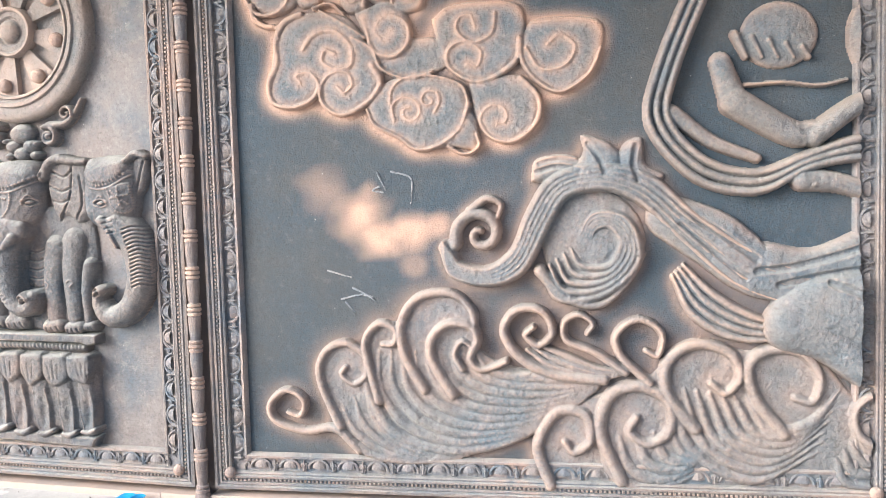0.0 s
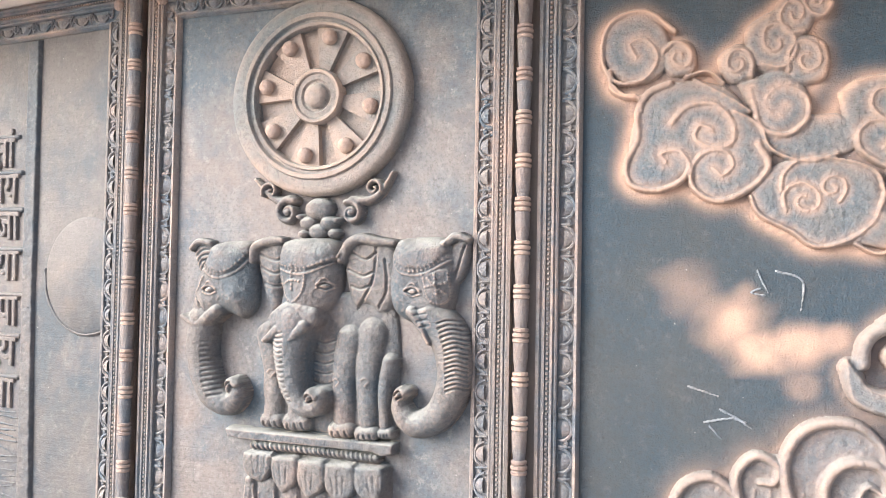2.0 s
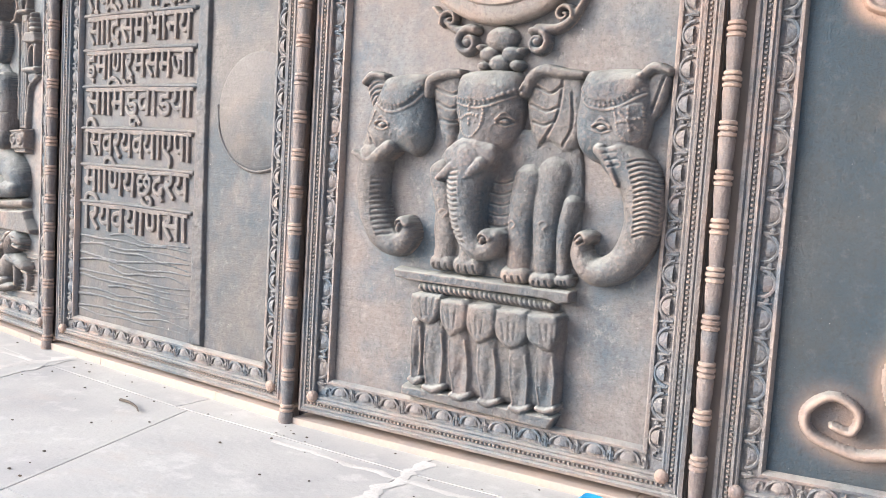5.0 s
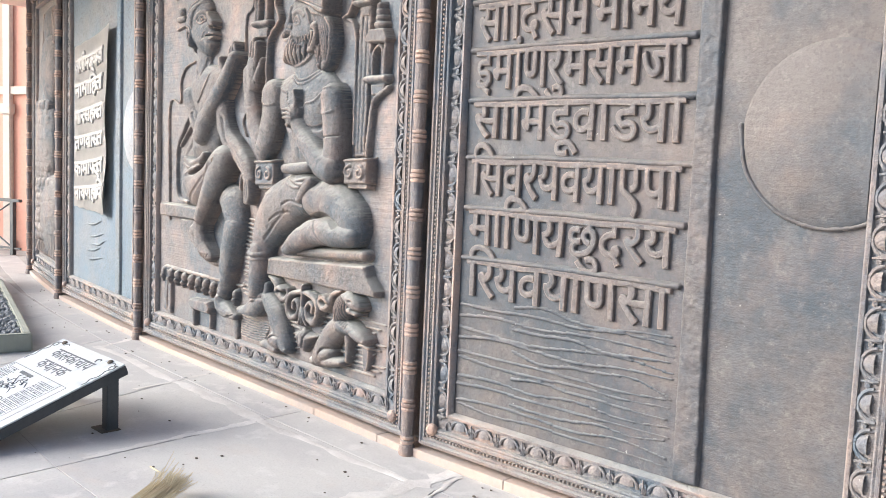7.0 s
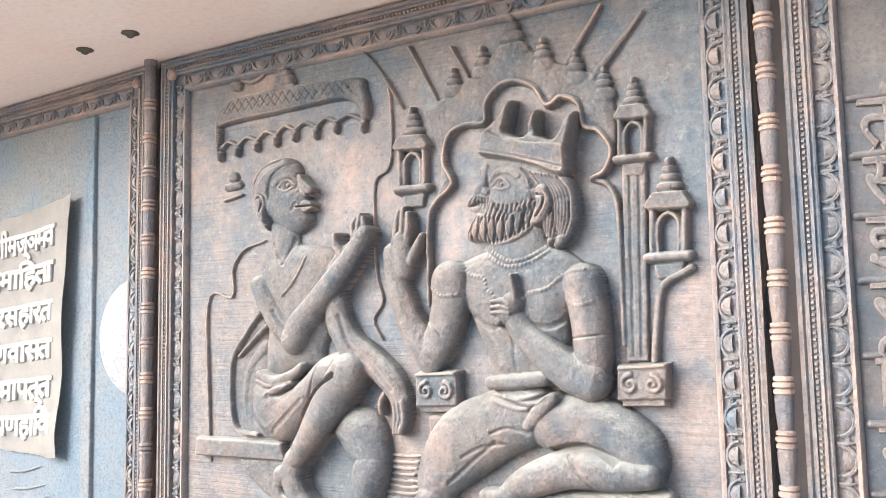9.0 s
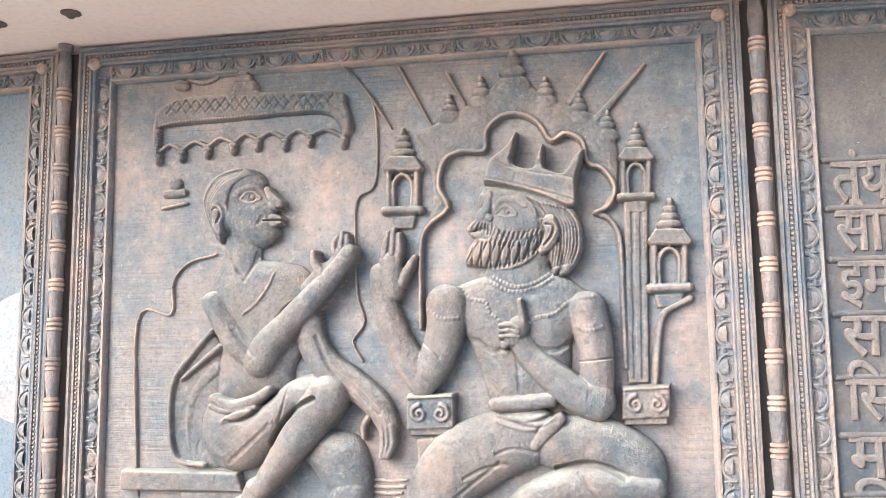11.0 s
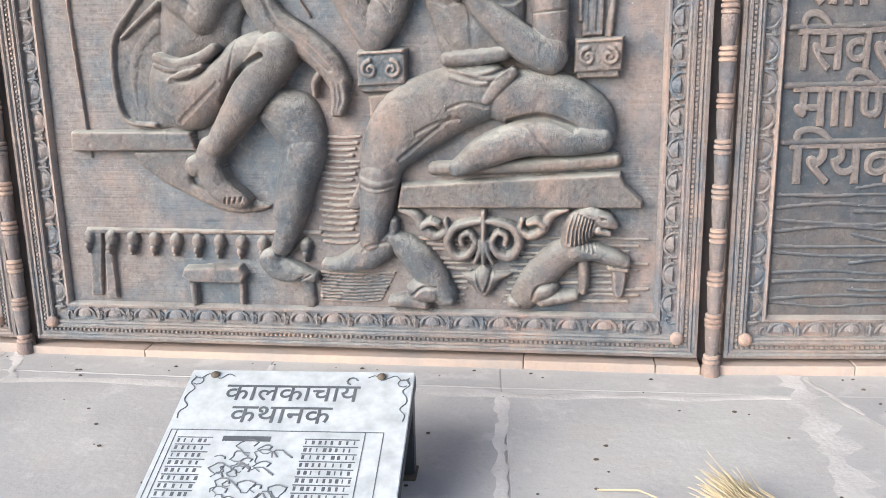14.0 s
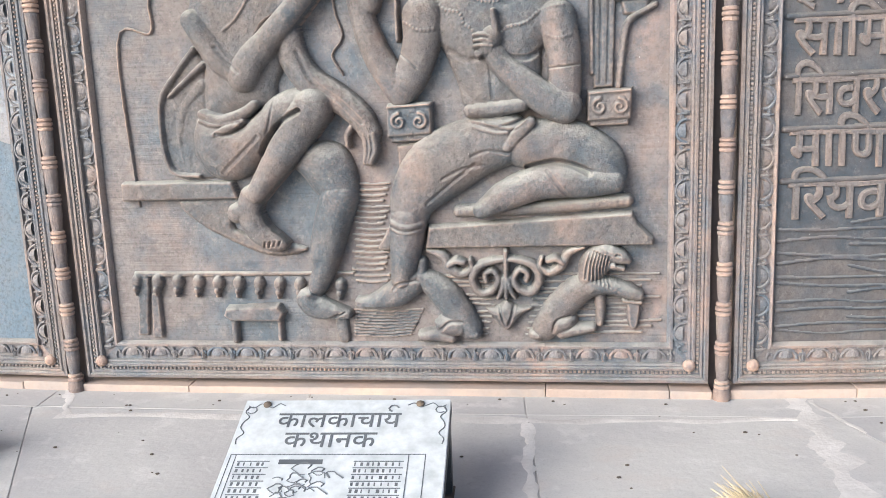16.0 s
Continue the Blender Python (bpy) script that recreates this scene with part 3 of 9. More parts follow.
def inscription(parent, words, u0, u1, v, tall, material, name="letter", label="", y=None, rise=0.016, bold=0.006, tilt=0.0, m=None, spread=True):
    """Raised letters that hang from a headline at height v, from u0 to u1."""
    cu = bpy.data.curves.new(name, "FONT")
    cu.body, cu.size = words, 1.0
    cu.extrude, cu.bevel_depth, cu.bevel_resolution, cu.offset, cu.resolution_u = (rise * 0.4 / tall, rise * 0.6 / tall, 1, (bold - rise * 0.35) / tall, 3) if spread else (rise / tall, 0.0, 0, bold / tall, 3)
    tmp = bpy.data.objects.new(name, cu)
    scene.collection.objects.link(tmp)
    me = bpy.data.meshes.new_from_object(tmp.evaluated_get(bpy.context.evaluated_depsgraph_get()))
    bpy.data.objects.remove(tmp), bpy.data.curves.remove(cu)
    co = np.zeros(len(me.vertices) * 3)
    me.vertices.foreach_get("co", co)
    co = co.reshape(-1, 3)
    x0, x1 = co[:, 0].min(), co[:, 0].max()
    s = (co[:, 0] - x0) / (x1 - x0)
    out = np.stack([u0 + (u1 - u0) * s, (FIELDY if y is None else y) - co[:, 2] * tall, v + (co[:, 1] - 0.62) * tall + tilt * s], 1)
    me.vertices.foreach_set("co", out.ravel())
    me.update()
    bm = bmesh.new()
    bm.from_mesh(me)
    bpy.data.meshes.remove(me)
    if spread:
        wob = noise.noise((v * 7, u0, 0.5))
        for q in bm.verts:
            q.co.x += 0.006 * noise.noise((q.co.x * 9, q.co.z * 9, wob))
            q.co.z += 0.008 * noise.noise((q.co.x * 7, q.co.z * 7, wob + 4))
    bm.verts.index_update()
    seen, made = set(), []
    for start in bm.verts:
        if start in seen:
            continue
        seen.add(start)
        island, todo = [], [start]
        while todo:
            q = todo.pop()
            island.append(q)
            for e in q.link_edges:
                o = e.other_vert(q)
                if o not in seen:
                    seen.add(o)
                    todo.append(o)
        piece, at_new = bmesh.new(), {}
        for q in island:
            at_new[q] = piece.verts.new(q.co)
        for f in {f for q in island for f in q.link_faces}:
            piece.faces.new([at_new[q] for q in f.verts])
        bmesh.ops.remove_doubles(piece, verts=piece.verts, dist=0.0003)
        ob = part(name, piece, material, parent, label, smooth=spread)
        if m is not None:
            ob.matrix_basis = m
        made.append(ob)
    bm.free()
    return made


# ---- colonnettes between the panels ----
def colonnette():
    c = tagged(new("colonnette"), "slim turned metal rod with copper rings between panels", "colonnette", "rods between the panels")
    shaft = bmesh.new()
    prof, z = [(0.030, 0.0), (0.033, 0.012), (0.030, 0.035), (0.022, 0.05)], 0.05
    while z < TOP - 0.14:
        prof += [(0.019, z + 0.02), (0.024, z + 0.07), (0.0255, z + 0.11), (0.021, z + 0.135)]
        z += 0.145
    prof += [(0.021, TOP - 0.02), (0.028, TOP - 0.012), (0.028, TOP + 0.01)]
    turned(shaft, prof, 14)
    part("shaft", shaft, M_ROD, c)
    ring, z, i = None, 0.05, 0
    while z < TOP - 0.05:
        if ring is None:
            bm = bmesh.new()
            turned(bm, [(0.020, -0.026), (0.0275, -0.021), (0.0275, -0.013), (0.021, -0.008), (0.0285, -0.003), (0.0285, 0.006), (0.021, 0.010), (0.0265, 0.014), (0.0265, 0.022), (0.020, 0.026)], 14)
            ring = part("ring", bm, M_RING, c)
            ring.matrix_basis = pose(0, 0, z)
        else:
            again(ring, pose(0, 0, z))
        z += 0.145
    return c


rod = colonnette()
rod.matrix_basis = pose(RODS[1][0], RODS[1][1] - 0.006, 0)
for x, y in (*RODS[2:], RODS[0]):
    copy_thing(rod, pose(x, y - 0.006, 0))



# ---- the wheel and elephants ----
P1, W1 = relief_panel(1, "grey-bronze relief panel of a spoked wheel over three elephants", M_FIELD)
field(P1, W1, M_FIELD)
left_elephant, elephants, right_elephant = (Relief(0.19, W1 - 0.17, 0.2, 1.75, 0.0065) for _ in range(3))
elephants.pillow([(0.615, 1.085), (0.69, 1.173), (0.936, 1.192), (1.092, 1.186), (1.158, 1.097), (1.165, 0.806), (1.118, 0.701), (0.651, 0.714)], 0.025, 0.0392)
elephants.limb([(0.638, 1.025, 0.0534), (0.67, 0.883, 0.048), (0.667, 0.739, 0.044)], 0.055, 0.012)
elephants.limb([(0.645, 0.711, 0.0306), (0.69, 0.715, 0.0306)], 0.05, 0.02)
elephants.groove([(0.645, 0.708), (0.643, 0.682)], 0.0051, 0.01)
elephants.groove([(0.668, 0.71), (0.669, 0.685)], 0.0051, 0.01)
elephants.groove([(0.691, 0.712), (0.694, 0.687)], 0.0051, 0.01)
elephants.limb([(0.766, 0.819, 0.0408), (0.769, 0.736, 0.0408)], 0.055, 0.012)
elephants.limb([(0.745, 0.711, 0.0357), (0.802, 0.716, 0.0357)], 0.05, 0.02)
elephants.groove([(0.745, 0.708), (0.743, 0.678)], 0.0052, 0.01)
elephants.groove([(0.774, 0.71), (0.775, 0.681)], 0.005, 0.01)
elephants.groove([(0.802, 0.713), (0.806, 0.684)], 0.005, 0.01)
elephants.limb([(0.978, 1.02, 0.0574), (0.956, 0.903, 0.0499), (0.958, 0.742, 0.0449)], 0.055, 0.012)
elephants.limb([(0.929, 0.696, 0.0324), (0.979, 0.701, 0.0324)], 0.05, 0.02)
elephants.groove([(0.929, 0.693), (0.927, 0.666)], 0.005, 0.01)
elephants.groove([(0.954, 0.695), (0.955, 0.669)], 0.0049, 0.01)
elephants.groove([(0.979, 0.698), (0.982, 0.671)], 0.0049, 0.01)
elephants.limb([(1.068, 1.047, 0.0595), (1.049, 0.909, 0.0499), (1.054, 0.74, 0.0404)], 0.055, 0.012)
elephants.limb([(1.033, 0.69, 0.0285), (1.077, 0.694, 0.0285)], 0.05, 0.02)
elephants.groove([(1.033, 0.687), (1.032, 0.663)], 0.0048, 0.01)
elephants.groove([(1.055, 0.69), (1.056, 0.665)], 0.0049, 0.01)
elephants.groove([(1.077, 0.692), (1.08, 0.668)], 0.0049, 0.01)
elephants.limb([(1.139, 0.949, 0.0333), (1.12, 0.847, 0.0285), (1.124, 0.729, 0.0238)], 0.055, 0.012)
elephants.limb([(1.12, 0.699, 0.0214), (1.146, 0.701, 0.0214)], 0.05, 0.02)
elephants.groove([(1.12, 0.697), (1.119, 0.678)], 0.0048, 0.01)
elephants.groove([(1.133, 0.698), (1.134, 0.68)], 0.0046, 0.01)
elephants.groove([(1.147, 0.699), (1.148, 0.682)], 0.0046, 0.01)
elephants.ridge([(0.92, 0.872), (0.935, 0.883), (0.951, 0.872), (0.936, 0.855)], 0.0048, 0.005)
elephants.ridge([(1.037, 0.881), (1.052, 0.891), (1.068, 0.881), (1.053, 0.864)], 0.0049, 0.005)
elephants.ridge([(0.652, 0.891), (0.669, 0.902), (0.686, 0.891), (0.67, 0.873)], 0.0053, 0.005)
elephants.pillow([(0.582, 1.28), (0.571, 1.347), (0.625, 1.373), (0.689, 1.377), (0.699, 1.306), (0.681, 1.209), (0.688, 1.136), (0.661, 1.111), (0.635, 1.122), (0.612, 1.182)], 0.04, 0.0341)
elephants.pillow([(0.947, 1.275), (0.958, 1.351), (1.003, 1.383), (1.087, 1.379), (1.151, 1.353), (1.166, 1.256), (1.144, 1.142), (1.094, 1.117), (1.042, 1.15), (1.006, 1.131), (0.97, 1.182)], 0.045, 0.0312)
elephants.groove([(0.59, 1.329), (0.656, 1.305), (0.692, 1.312)], 0.0067, 0.01)
elephants.groove([(0.6, 1.28), (0.651, 1.257), (0.686, 1.263)], 0.0067, 0.01)
elephants.groove([(0.616, 1.219), (0.66, 1.208), (0.685, 1.215)], 0.0067, 0.01)
elephants.groove([(1.08, 1.358), (1.071, 1.254), (1.041, 1.184), (1.004, 1.134)], 0.0061, 0.01)
elephants.groove([(0.985, 1.334), (1.038, 1.311), (1.076, 1.335)], 0.0061, 0.01)
elephants.groove([(0.971, 1.275), (1.026, 1.253), (1.067, 1.266)], 0.0061, 0.01)
elephants.groove([(0.982, 1.217), (1.021, 1.207), (1.056, 1.219)], 0.0061, 0.01)
elephants.groove([(1.114, 1.313), (1.123, 1.21), (1.094, 1.14)], 0.0061, 0.01)
elephants.limb([(0.567, 1.304, 0.016), (0.579, 1.354, 0.0187), (0.639, 1.376, 0.0187), (0.693, 1.379, 0.0133)], 0.03, 0.035)
elephants.limb([(0.948, 1.31, 0.0175), (0.973, 1.363, 0.02), (1.016, 1.386, 0.02), (1.081, 1.376, 0.0175), (1.151, 1.371, 0.0125)], 0.035, 0.04)
elephants.pillow([(0.688, 1.306), (0.694, 1.357), (0.731, 1.384), (0.863, 1.39), (0.933, 1.366), (0.944, 1.298), (0.938, 1.216), (0.918, 1.145), (0.872, 1.096), (0.847, 1.048), (0.723, 1.042), (0.686, 1.088), (0.696, 1.185), (0.68, 1.257)], 0.105, 0.0914)
elephants.swell(0.815, 1.177, 0.0557, 0.0731, 0.01)
elephants.swell(0.885, 1.132, 0.0374, 0.0278, 0.01)
elephants.heighten([(0.688, 1.288), (0.691, 1.357), (0.731, 1.385), (0.863, 1.39), (0.933, 1.366), (0.946, 1.319), (0.826, 1.275)], 0.014, 0.016)
elephants.beads([(0.688, 1.29), (0.812, 1.272), (0.948, 1.324)], 0.0093, 0.007)
elephants.ridge([(0.689, 1.276), (0.812, 1.255), (0.949, 1.308)], 0.0065, 0.007)
elephants.beads([(0.718, 1.258), (0.726, 1.192), (0.772, 1.154), (0.817, 1.191), (0.826, 1.26)], 0.0065, 0.007)
elephants.beads([(0.768, 1.262), (0.77, 1.193)], 0.0078, 0.007)
elephants.beads([(0.73, 1.22), (0.769, 1.233), (0.811, 1.227)], 0.0065, 0.007)
elephants.swell(0.895, 1.212, 0.0418, 0.0255, -0.012)
elephants.swell(0.895, 1.212, 0.0181, 0.0116, 0.016)
elephants.groove([(0.875, 1.207), (0.896, 1.201), (0.916, 1.209)], 0.0045, 0.01)
elephants.groove([(0.875, 1.215), (0.895, 1.223), (0.915, 1.215)], 0.0044, 0.01)
elephants.ridge([(0.868, 1.217), (0.895, 1.23), (0.922, 1.218)], 0.0051, 0.007)
elephants.ridge([(0.868, 1.22), (0.894, 1.242), (0.922, 1.222)], 0.005, 0.007)
elephants.ridge([(0.869, 1.207), (0.896, 1.196), (0.922, 1.208)], 0.0051, 0.007)
elephants.swell(0.697, 1.212, 0.0251, 0.0268, -0.012)
elephants.swell(0.697, 1.212, 0.0109, 0.0122, 0.016)
elephants.groove([(0.684, 1.206), (0.697, 1.199), (0.71, 1.208)], 0.0047, 0.01)
elephants.groove([(0.684, 1.215), (0.696, 1.222), (0.709, 1.214)], 0.0046, 0.01)
elephants.ridge([(0.68, 1.217), (0.696, 1.23), (0.714, 1.217)], 0.0052, 0.007)
elephants.ridge([(0.68, 1.22), (0.696, 1.242), (0.713, 1.221)], 0.0052, 0.007)
elephants.ridge([(0.68, 1.206), (0.698, 1.195), (0.714, 1.207)], 0.0052, 0.007)
elephants.limb([(0.714, 1.089, 0.0383), (0.776, 1.104, 0.0561), (0.845, 1.101, 0.0383)], 0.04, 0.09)
elephants.limb([(0.774, 1.08, 0.0809), (0.76, 1.008, 0.0757), (0.761, 0.913, 0.0626), (0.78, 0.832, 0.0522), (0.822, 0.779, 0.0418), (0.872, 0.786, 0.0365), (0.887, 0.822, 0.0313)], 0.085, 0.06)
elephants.groove([(0.692, 1.05), (0.717, 1.04), (0.751, 1.043)], 0.0052, 0.012)
elephants.groove([(0.694, 1.032), (0.719, 1.022), (0.751, 1.025)], 0.0052, 0.012)
elephants.groove([(0.696, 1.014), (0.721, 1.004), (0.752, 1.007)], 0.0053, 0.012)
elephants.groove([(0.699, 0.996), (0.723, 0.987), (0.753, 0.989)], 0.0052, 0.012)
elephants.groove([(0.701, 0.978), (0.726, 0.969), (0.753, 0.972)], 0.0051, 0.012)
elephants.groove([(0.703, 0.96), (0.728, 0.951), (0.754, 0.954)], 0.0052, 0.012)
elephants.groove([(0.706, 0.943), (0.73, 0.933), (0.755, 0.936)], 0.0052, 0.012)
elephants.groove([(0.708, 0.925), (0.732, 0.916), (0.755, 0.918)], 0.0052, 0.012)
elephants.groove([(0.71, 0.907), (0.734, 0.898), (0.756, 0.901)], 0.0052, 0.012)
elephants.groove([(0.713, 0.889), (0.736, 0.88), (0.757, 0.883)], 0.0051, 0.012)
elephants.groove([(0.715, 0.872), (0.738, 0.863), (0.757, 0.865)], 0.0052, 0.012)
elephants.groove([(0.724, 0.854), (0.747, 0.845), (0.765, 0.848)], 0.0051, 0.012)
elephants.groove([(0.734, 0.837), (0.756, 0.828), (0.772, 0.831)], 0.0051, 0.012)
elephants.groove([(0.743, 0.82), (0.765, 0.811), (0.78, 0.814)], 0.0051, 0.012)
elephants.groove([(0.752, 0.803), (0.774, 0.795), (0.787, 0.797)], 0.0051, 0.012)
elephants.limb([(0.852, 0.808, 0.02), (0.857, 0.824, 0.0274), (0.881, 0.818, 0.0224)], 0.08, 0.06)
elephants.groove([(0.841, 0.807), (0.857, 0.826), (0.873, 0.813), (0.858, 0.8)], 0.0051, 0.02)
elephants.limb([(0.72, 1.051, 0.0261), (0.692, 1.03, 0.0196), (0.662, 1.012, 0.0117)], 0.045, 0.09)
elephants.limb([(0.833, 1.068, 0.0249), (0.799, 1.036, 0.0212), (0.766, 1.006, 0.0112)], 0.045, 0.105)
elephants.groove([(0.829, 1.012), (0.875, 1.005), (0.915, 1.016)], 0.0051, 0.007)
elephants.groove([(0.83, 0.974), (0.876, 0.967), (0.916, 0.979)], 0.0051, 0.007)
elephants.groove([(0.832, 0.936), (0.878, 0.93), (0.917, 0.942)], 0.005, 0.007)
elephants.groove([(0.833, 0.899), (0.879, 0.893), (0.919, 0.905)], 0.005, 0.007)
elephants.groove([(0.834, 0.861), (0.88, 0.856), (0.92, 0.868)], 0.005, 0.007)
left_elephant.pillow([(0.283, 1.325), (0.312, 1.37), (0.387, 1.365), (0.359, 1.301), (0.315, 1.256)], 0.03, 0.0227)
left_elephant.groove([(0.293, 1.313), (0.326, 1.339), (0.36, 1.345)], 0.0057, 0.008)
left_elephant.groove([(0.302, 1.294), (0.327, 1.319), (0.361, 1.325)], 0.0057, 0.008)
left_elephant.groove([(0.311, 1.275), (0.328, 1.3), (0.362, 1.305)], 0.0056, 0.008)
left_elephant.limb([(0.282, 1.348, 0.0128), (0.317, 1.374, 0.0156), (0.371, 1.367, 0.0128)], 0.03, 0.02)
left_elephant.pillow([(0.293, 1.121), (0.315, 1.236), (0.366, 1.326), (0.399, 1.367), (0.53, 1.378), (0.571, 1.341), (0.584, 1.231), (0.579, 1.132), (0.527, 1.083), (0.462, 1.1), (0.415, 1.076), (0.356, 1.036), (0.29, 1.052), (0.272, 1.095)], 0.092, 0.0905)
left_elephant.swell(0.509, 1.154, 0.0513, 0.0414, 0.012)
left_elephant.swell(0.442, 1.146, 0.0392, 0.0255, -0.008)
left_elephant.heighten([(0.367, 1.288), (0.387, 1.361), (0.425, 1.375), (0.537, 1.376), (0.565, 1.341), (0.504, 1.268), (0.43, 1.257)], 0.014, 0.0167)
left_elephant.beads([(0.363, 1.284), (0.435, 1.252), (0.512, 1.276), (0.571, 1.344)], 0.0095, 0.007)
left_elephant.ridge([(0.36, 1.269), (0.435, 1.236), (0.521, 1.261), (0.577, 1.329)], 0.0071, 0.007)
left_elephant.beads([(0.3, 1.236), (0.297, 1.166), (0.333, 1.186), (0.365, 1.238)], 0.0071, 0.007)
left_elephant.swell(0.399, 1.191, 0.047, 0.0281, -0.012)
left_elephant.swell(0.399, 1.189, 0.0204, 0.0122, 0.016)
left_elephant.groove([(0.377, 1.184), (0.4, 1.177), (0.422, 1.186)], 0.0049, 0.01)
left_elephant.groove([(0.376, 1.193), (0.399, 1.201), (0.422, 1.193)], 0.005, 0.01)
left_elephant.ridge([(0.367, 1.193), (0.399, 1.207), (0.431, 1.192)], 0.0057, 0.007)
left_elephant.ridge([(0.367, 1.196), (0.398, 1.22), (0.431, 1.196)], 0.0055, 0.007)
left_elephant.ridge([(0.368, 1.182), (0.4, 1.173), (0.432, 1.182)], 0.0055, 0.007)
left_elephant.groove([(0.335, 1.158), (0.355, 1.13)], 0.0068, 0.008)
left_elephant.groove([(0.348, 1.139), (0.368, 1.113)], 0.0071, 0.008)
left_elephant.groove([(0.361, 1.119), (0.381, 1.096)], 0.0071, 0.008)
left_elephant.limb([(0.351, 1.073, 0.0627), (0.343, 0.972, 0.0627), (0.36, 0.874, 0.06), (0.405, 0.788, 0.0545), (0.474, 0.761, 0.0463), (0.52, 0.799, 0.0354), (0.508, 0.841, 0.0273)], 0.075, 0.025)
left_elephant.limb([(0.49, 0.815, 0.016), (0.497, 0.84, 0.0267), (0.523, 0.836, 0.02)], 0.07, 0.03)
left_elephant.groove([(0.483, 0.827), (0.5, 0.846), (0.513, 0.829)], 0.0055, 0.02)
left_elephant.limb([(0.429, 1.108, 0.0278), (0.355, 1.061, 0.0251), (0.279, 1.085, 0.0139)], 0.045, 0.06)
left_elephant.groove([(0.373, 0.993), (0.416, 0.999)], 0.0056, 0.008)
left_elephant.groove([(0.374, 0.974), (0.416, 0.98)], 0.0055, 0.008)
left_elephant.groove([(0.375, 0.956), (0.417, 0.962)], 0.0056, 0.008)
left_elephant.groove([(0.376, 0.937), (0.418, 0.943)], 0.0056, 0.008)
left_elephant.groove([(0.377, 0.918), (0.419, 0.925)], 0.0055, 0.008)
left_elephant.groove([(0.377, 0.9), (0.42, 0.906)], 0.0057, 0.008)
left_elephant.groove([(0.378, 0.881), (0.421, 0.888)], 0.0056, 0.008)
left_elephant.groove([(0.381, 0.863), (0.424, 0.869)], 0.0057, 0.008)
left_elephant.groove([(0.387, 0.844), (0.431, 0.851)], 0.0055, 0.008)
left_elephant.groove([(0.394, 0.826), (0.439, 0.833)], 0.0055, 0.008)
left_elephant.groove([(0.403, 0.808), (0.448, 0.816)], 0.0055, 0.008)
left_elephant.groove([(0.412, 0.791), (0.458, 0.798)], 0.0056, 0.008)
right_elephant.pillow([(1.354, 1.328), (1.364, 1.372), (1.423, 1.389), (1.428, 1.318), (1.402, 1.246), (1.361, 1.228)], 0.042, 0.0209)
right_elephant.limb([(1.344, 1.366, 0.0139), (1.382, 1.395, 0.0162), (1.429, 1.382, 0.0116)], 0.035, 0.035)
right_elephant.groove([(1.412, 1.362), (1.395, 1.306), (1.379, 1.256)], 0.0058, 0.012)
right_elephant.pillow([(1.144, 1.336), (1.163, 1.376), (1.2, 1.389), (1.328, 1.39), (1.368, 1.361), (1.386, 1.273), (1.372, 1.162), (1.34, 1.1), (1.269, 1.089), (1.195, 1.097), (1.147, 1.142), (1.129, 1.233)], 0.092, 0.0792)
right_elephant.swell(1.175, 1.166, 0.0365, 0.0394, 0.012)
right_elephant.swell(1.236, 1.202, 0.0439, 0.0325, -0.012)
right_elephant.heighten([(1.144, 1.325), (1.163, 1.376), (1.2, 1.389), (1.325, 1.39), (1.357, 1.341), (1.288, 1.286), (1.2, 1.285)], 0.014, 0.0146)
right_elephant.beads([(1.142, 1.334), (1.193, 1.282), (1.271, 1.277), (1.362, 1.325)], 0.0083, 0.007)
right_elephant.ridge([(1.14, 1.318), (1.193, 1.266), (1.277, 1.261), (1.369, 1.31)], 0.0059, 0.007)
right_elephant.heighten([(1.277, 1.259), (1.363, 1.278), (1.369, 1.189), (1.341, 1.159), (1.296, 1.181)], 0.008, 0.0093)
right_elephant.beads([(1.277, 1.259), (1.296, 1.181), (1.341, 1.159), (1.369, 1.189), (1.363, 1.274)], 0.0058, 0.007)
right_elephant.beads([(1.323, 1.26), (1.331, 1.183)], 0.0068, 0.007)
right_elephant.beads([(1.292, 1.22), (1.359, 1.233)], 0.0058, 0.007)
right_elephant.beads([(1.297, 1.248), (1.357, 1.197)], 0.0058, 0.007)
right_elephant.swell(1.237, 1.201, 0.0158, 0.0116, 0.016)
right_elephant.groove([(1.219, 1.197), (1.237, 1.189), (1.256, 1.197)], 0.0042, 0.01)
right_elephant.groove([(1.218, 1.205), (1.237, 1.212), (1.256, 1.204)], 0.0043, 0.01)
right_elephant.ridge([(1.207, 1.204), (1.236, 1.219), (1.266, 1.201)], 0.0049, 0.007)
right_elephant.ridge([(1.207, 1.207), (1.236, 1.231), (1.266, 1.205)], 0.0046, 0.007)
right_elephant.ridge([(1.208, 1.194), (1.237, 1.186), (1.266, 1.191)], 0.0048, 0.007)
right_elephant.limb([(1.292, 1.114, 0.0673), (1.353, 1.051, 0.0696), (1.381, 0.965, 0.065), (1.374, 0.867, 0.0603), (1.323, 0.775, 0.0534), (1.24, 0.74, 0.0464), (1.188, 0.785, 0.0371), (1.184, 0.83, 0.0302)], 0.08, 0.025)
right_elephant.limb([(1.184, 0.824, 0.0166), (1.191, 0.843, 0.0285), (1.213, 0.849, 0.0214)], 0.07, 0.03)
right_elephant.groove([(1.174, 0.838), (1.191, 0.855), (1.204, 0.84), (1.189, 0.83)], 0.0048, 0.025)
right_elephant.groove([(1.338, 1.096), (1.373, 1.106), (1.417, 1.097)], 0.0045, 0.012)
right_elephant.groove([(1.343, 1.08), (1.378, 1.091), (1.419, 1.082)], 0.0045, 0.012)
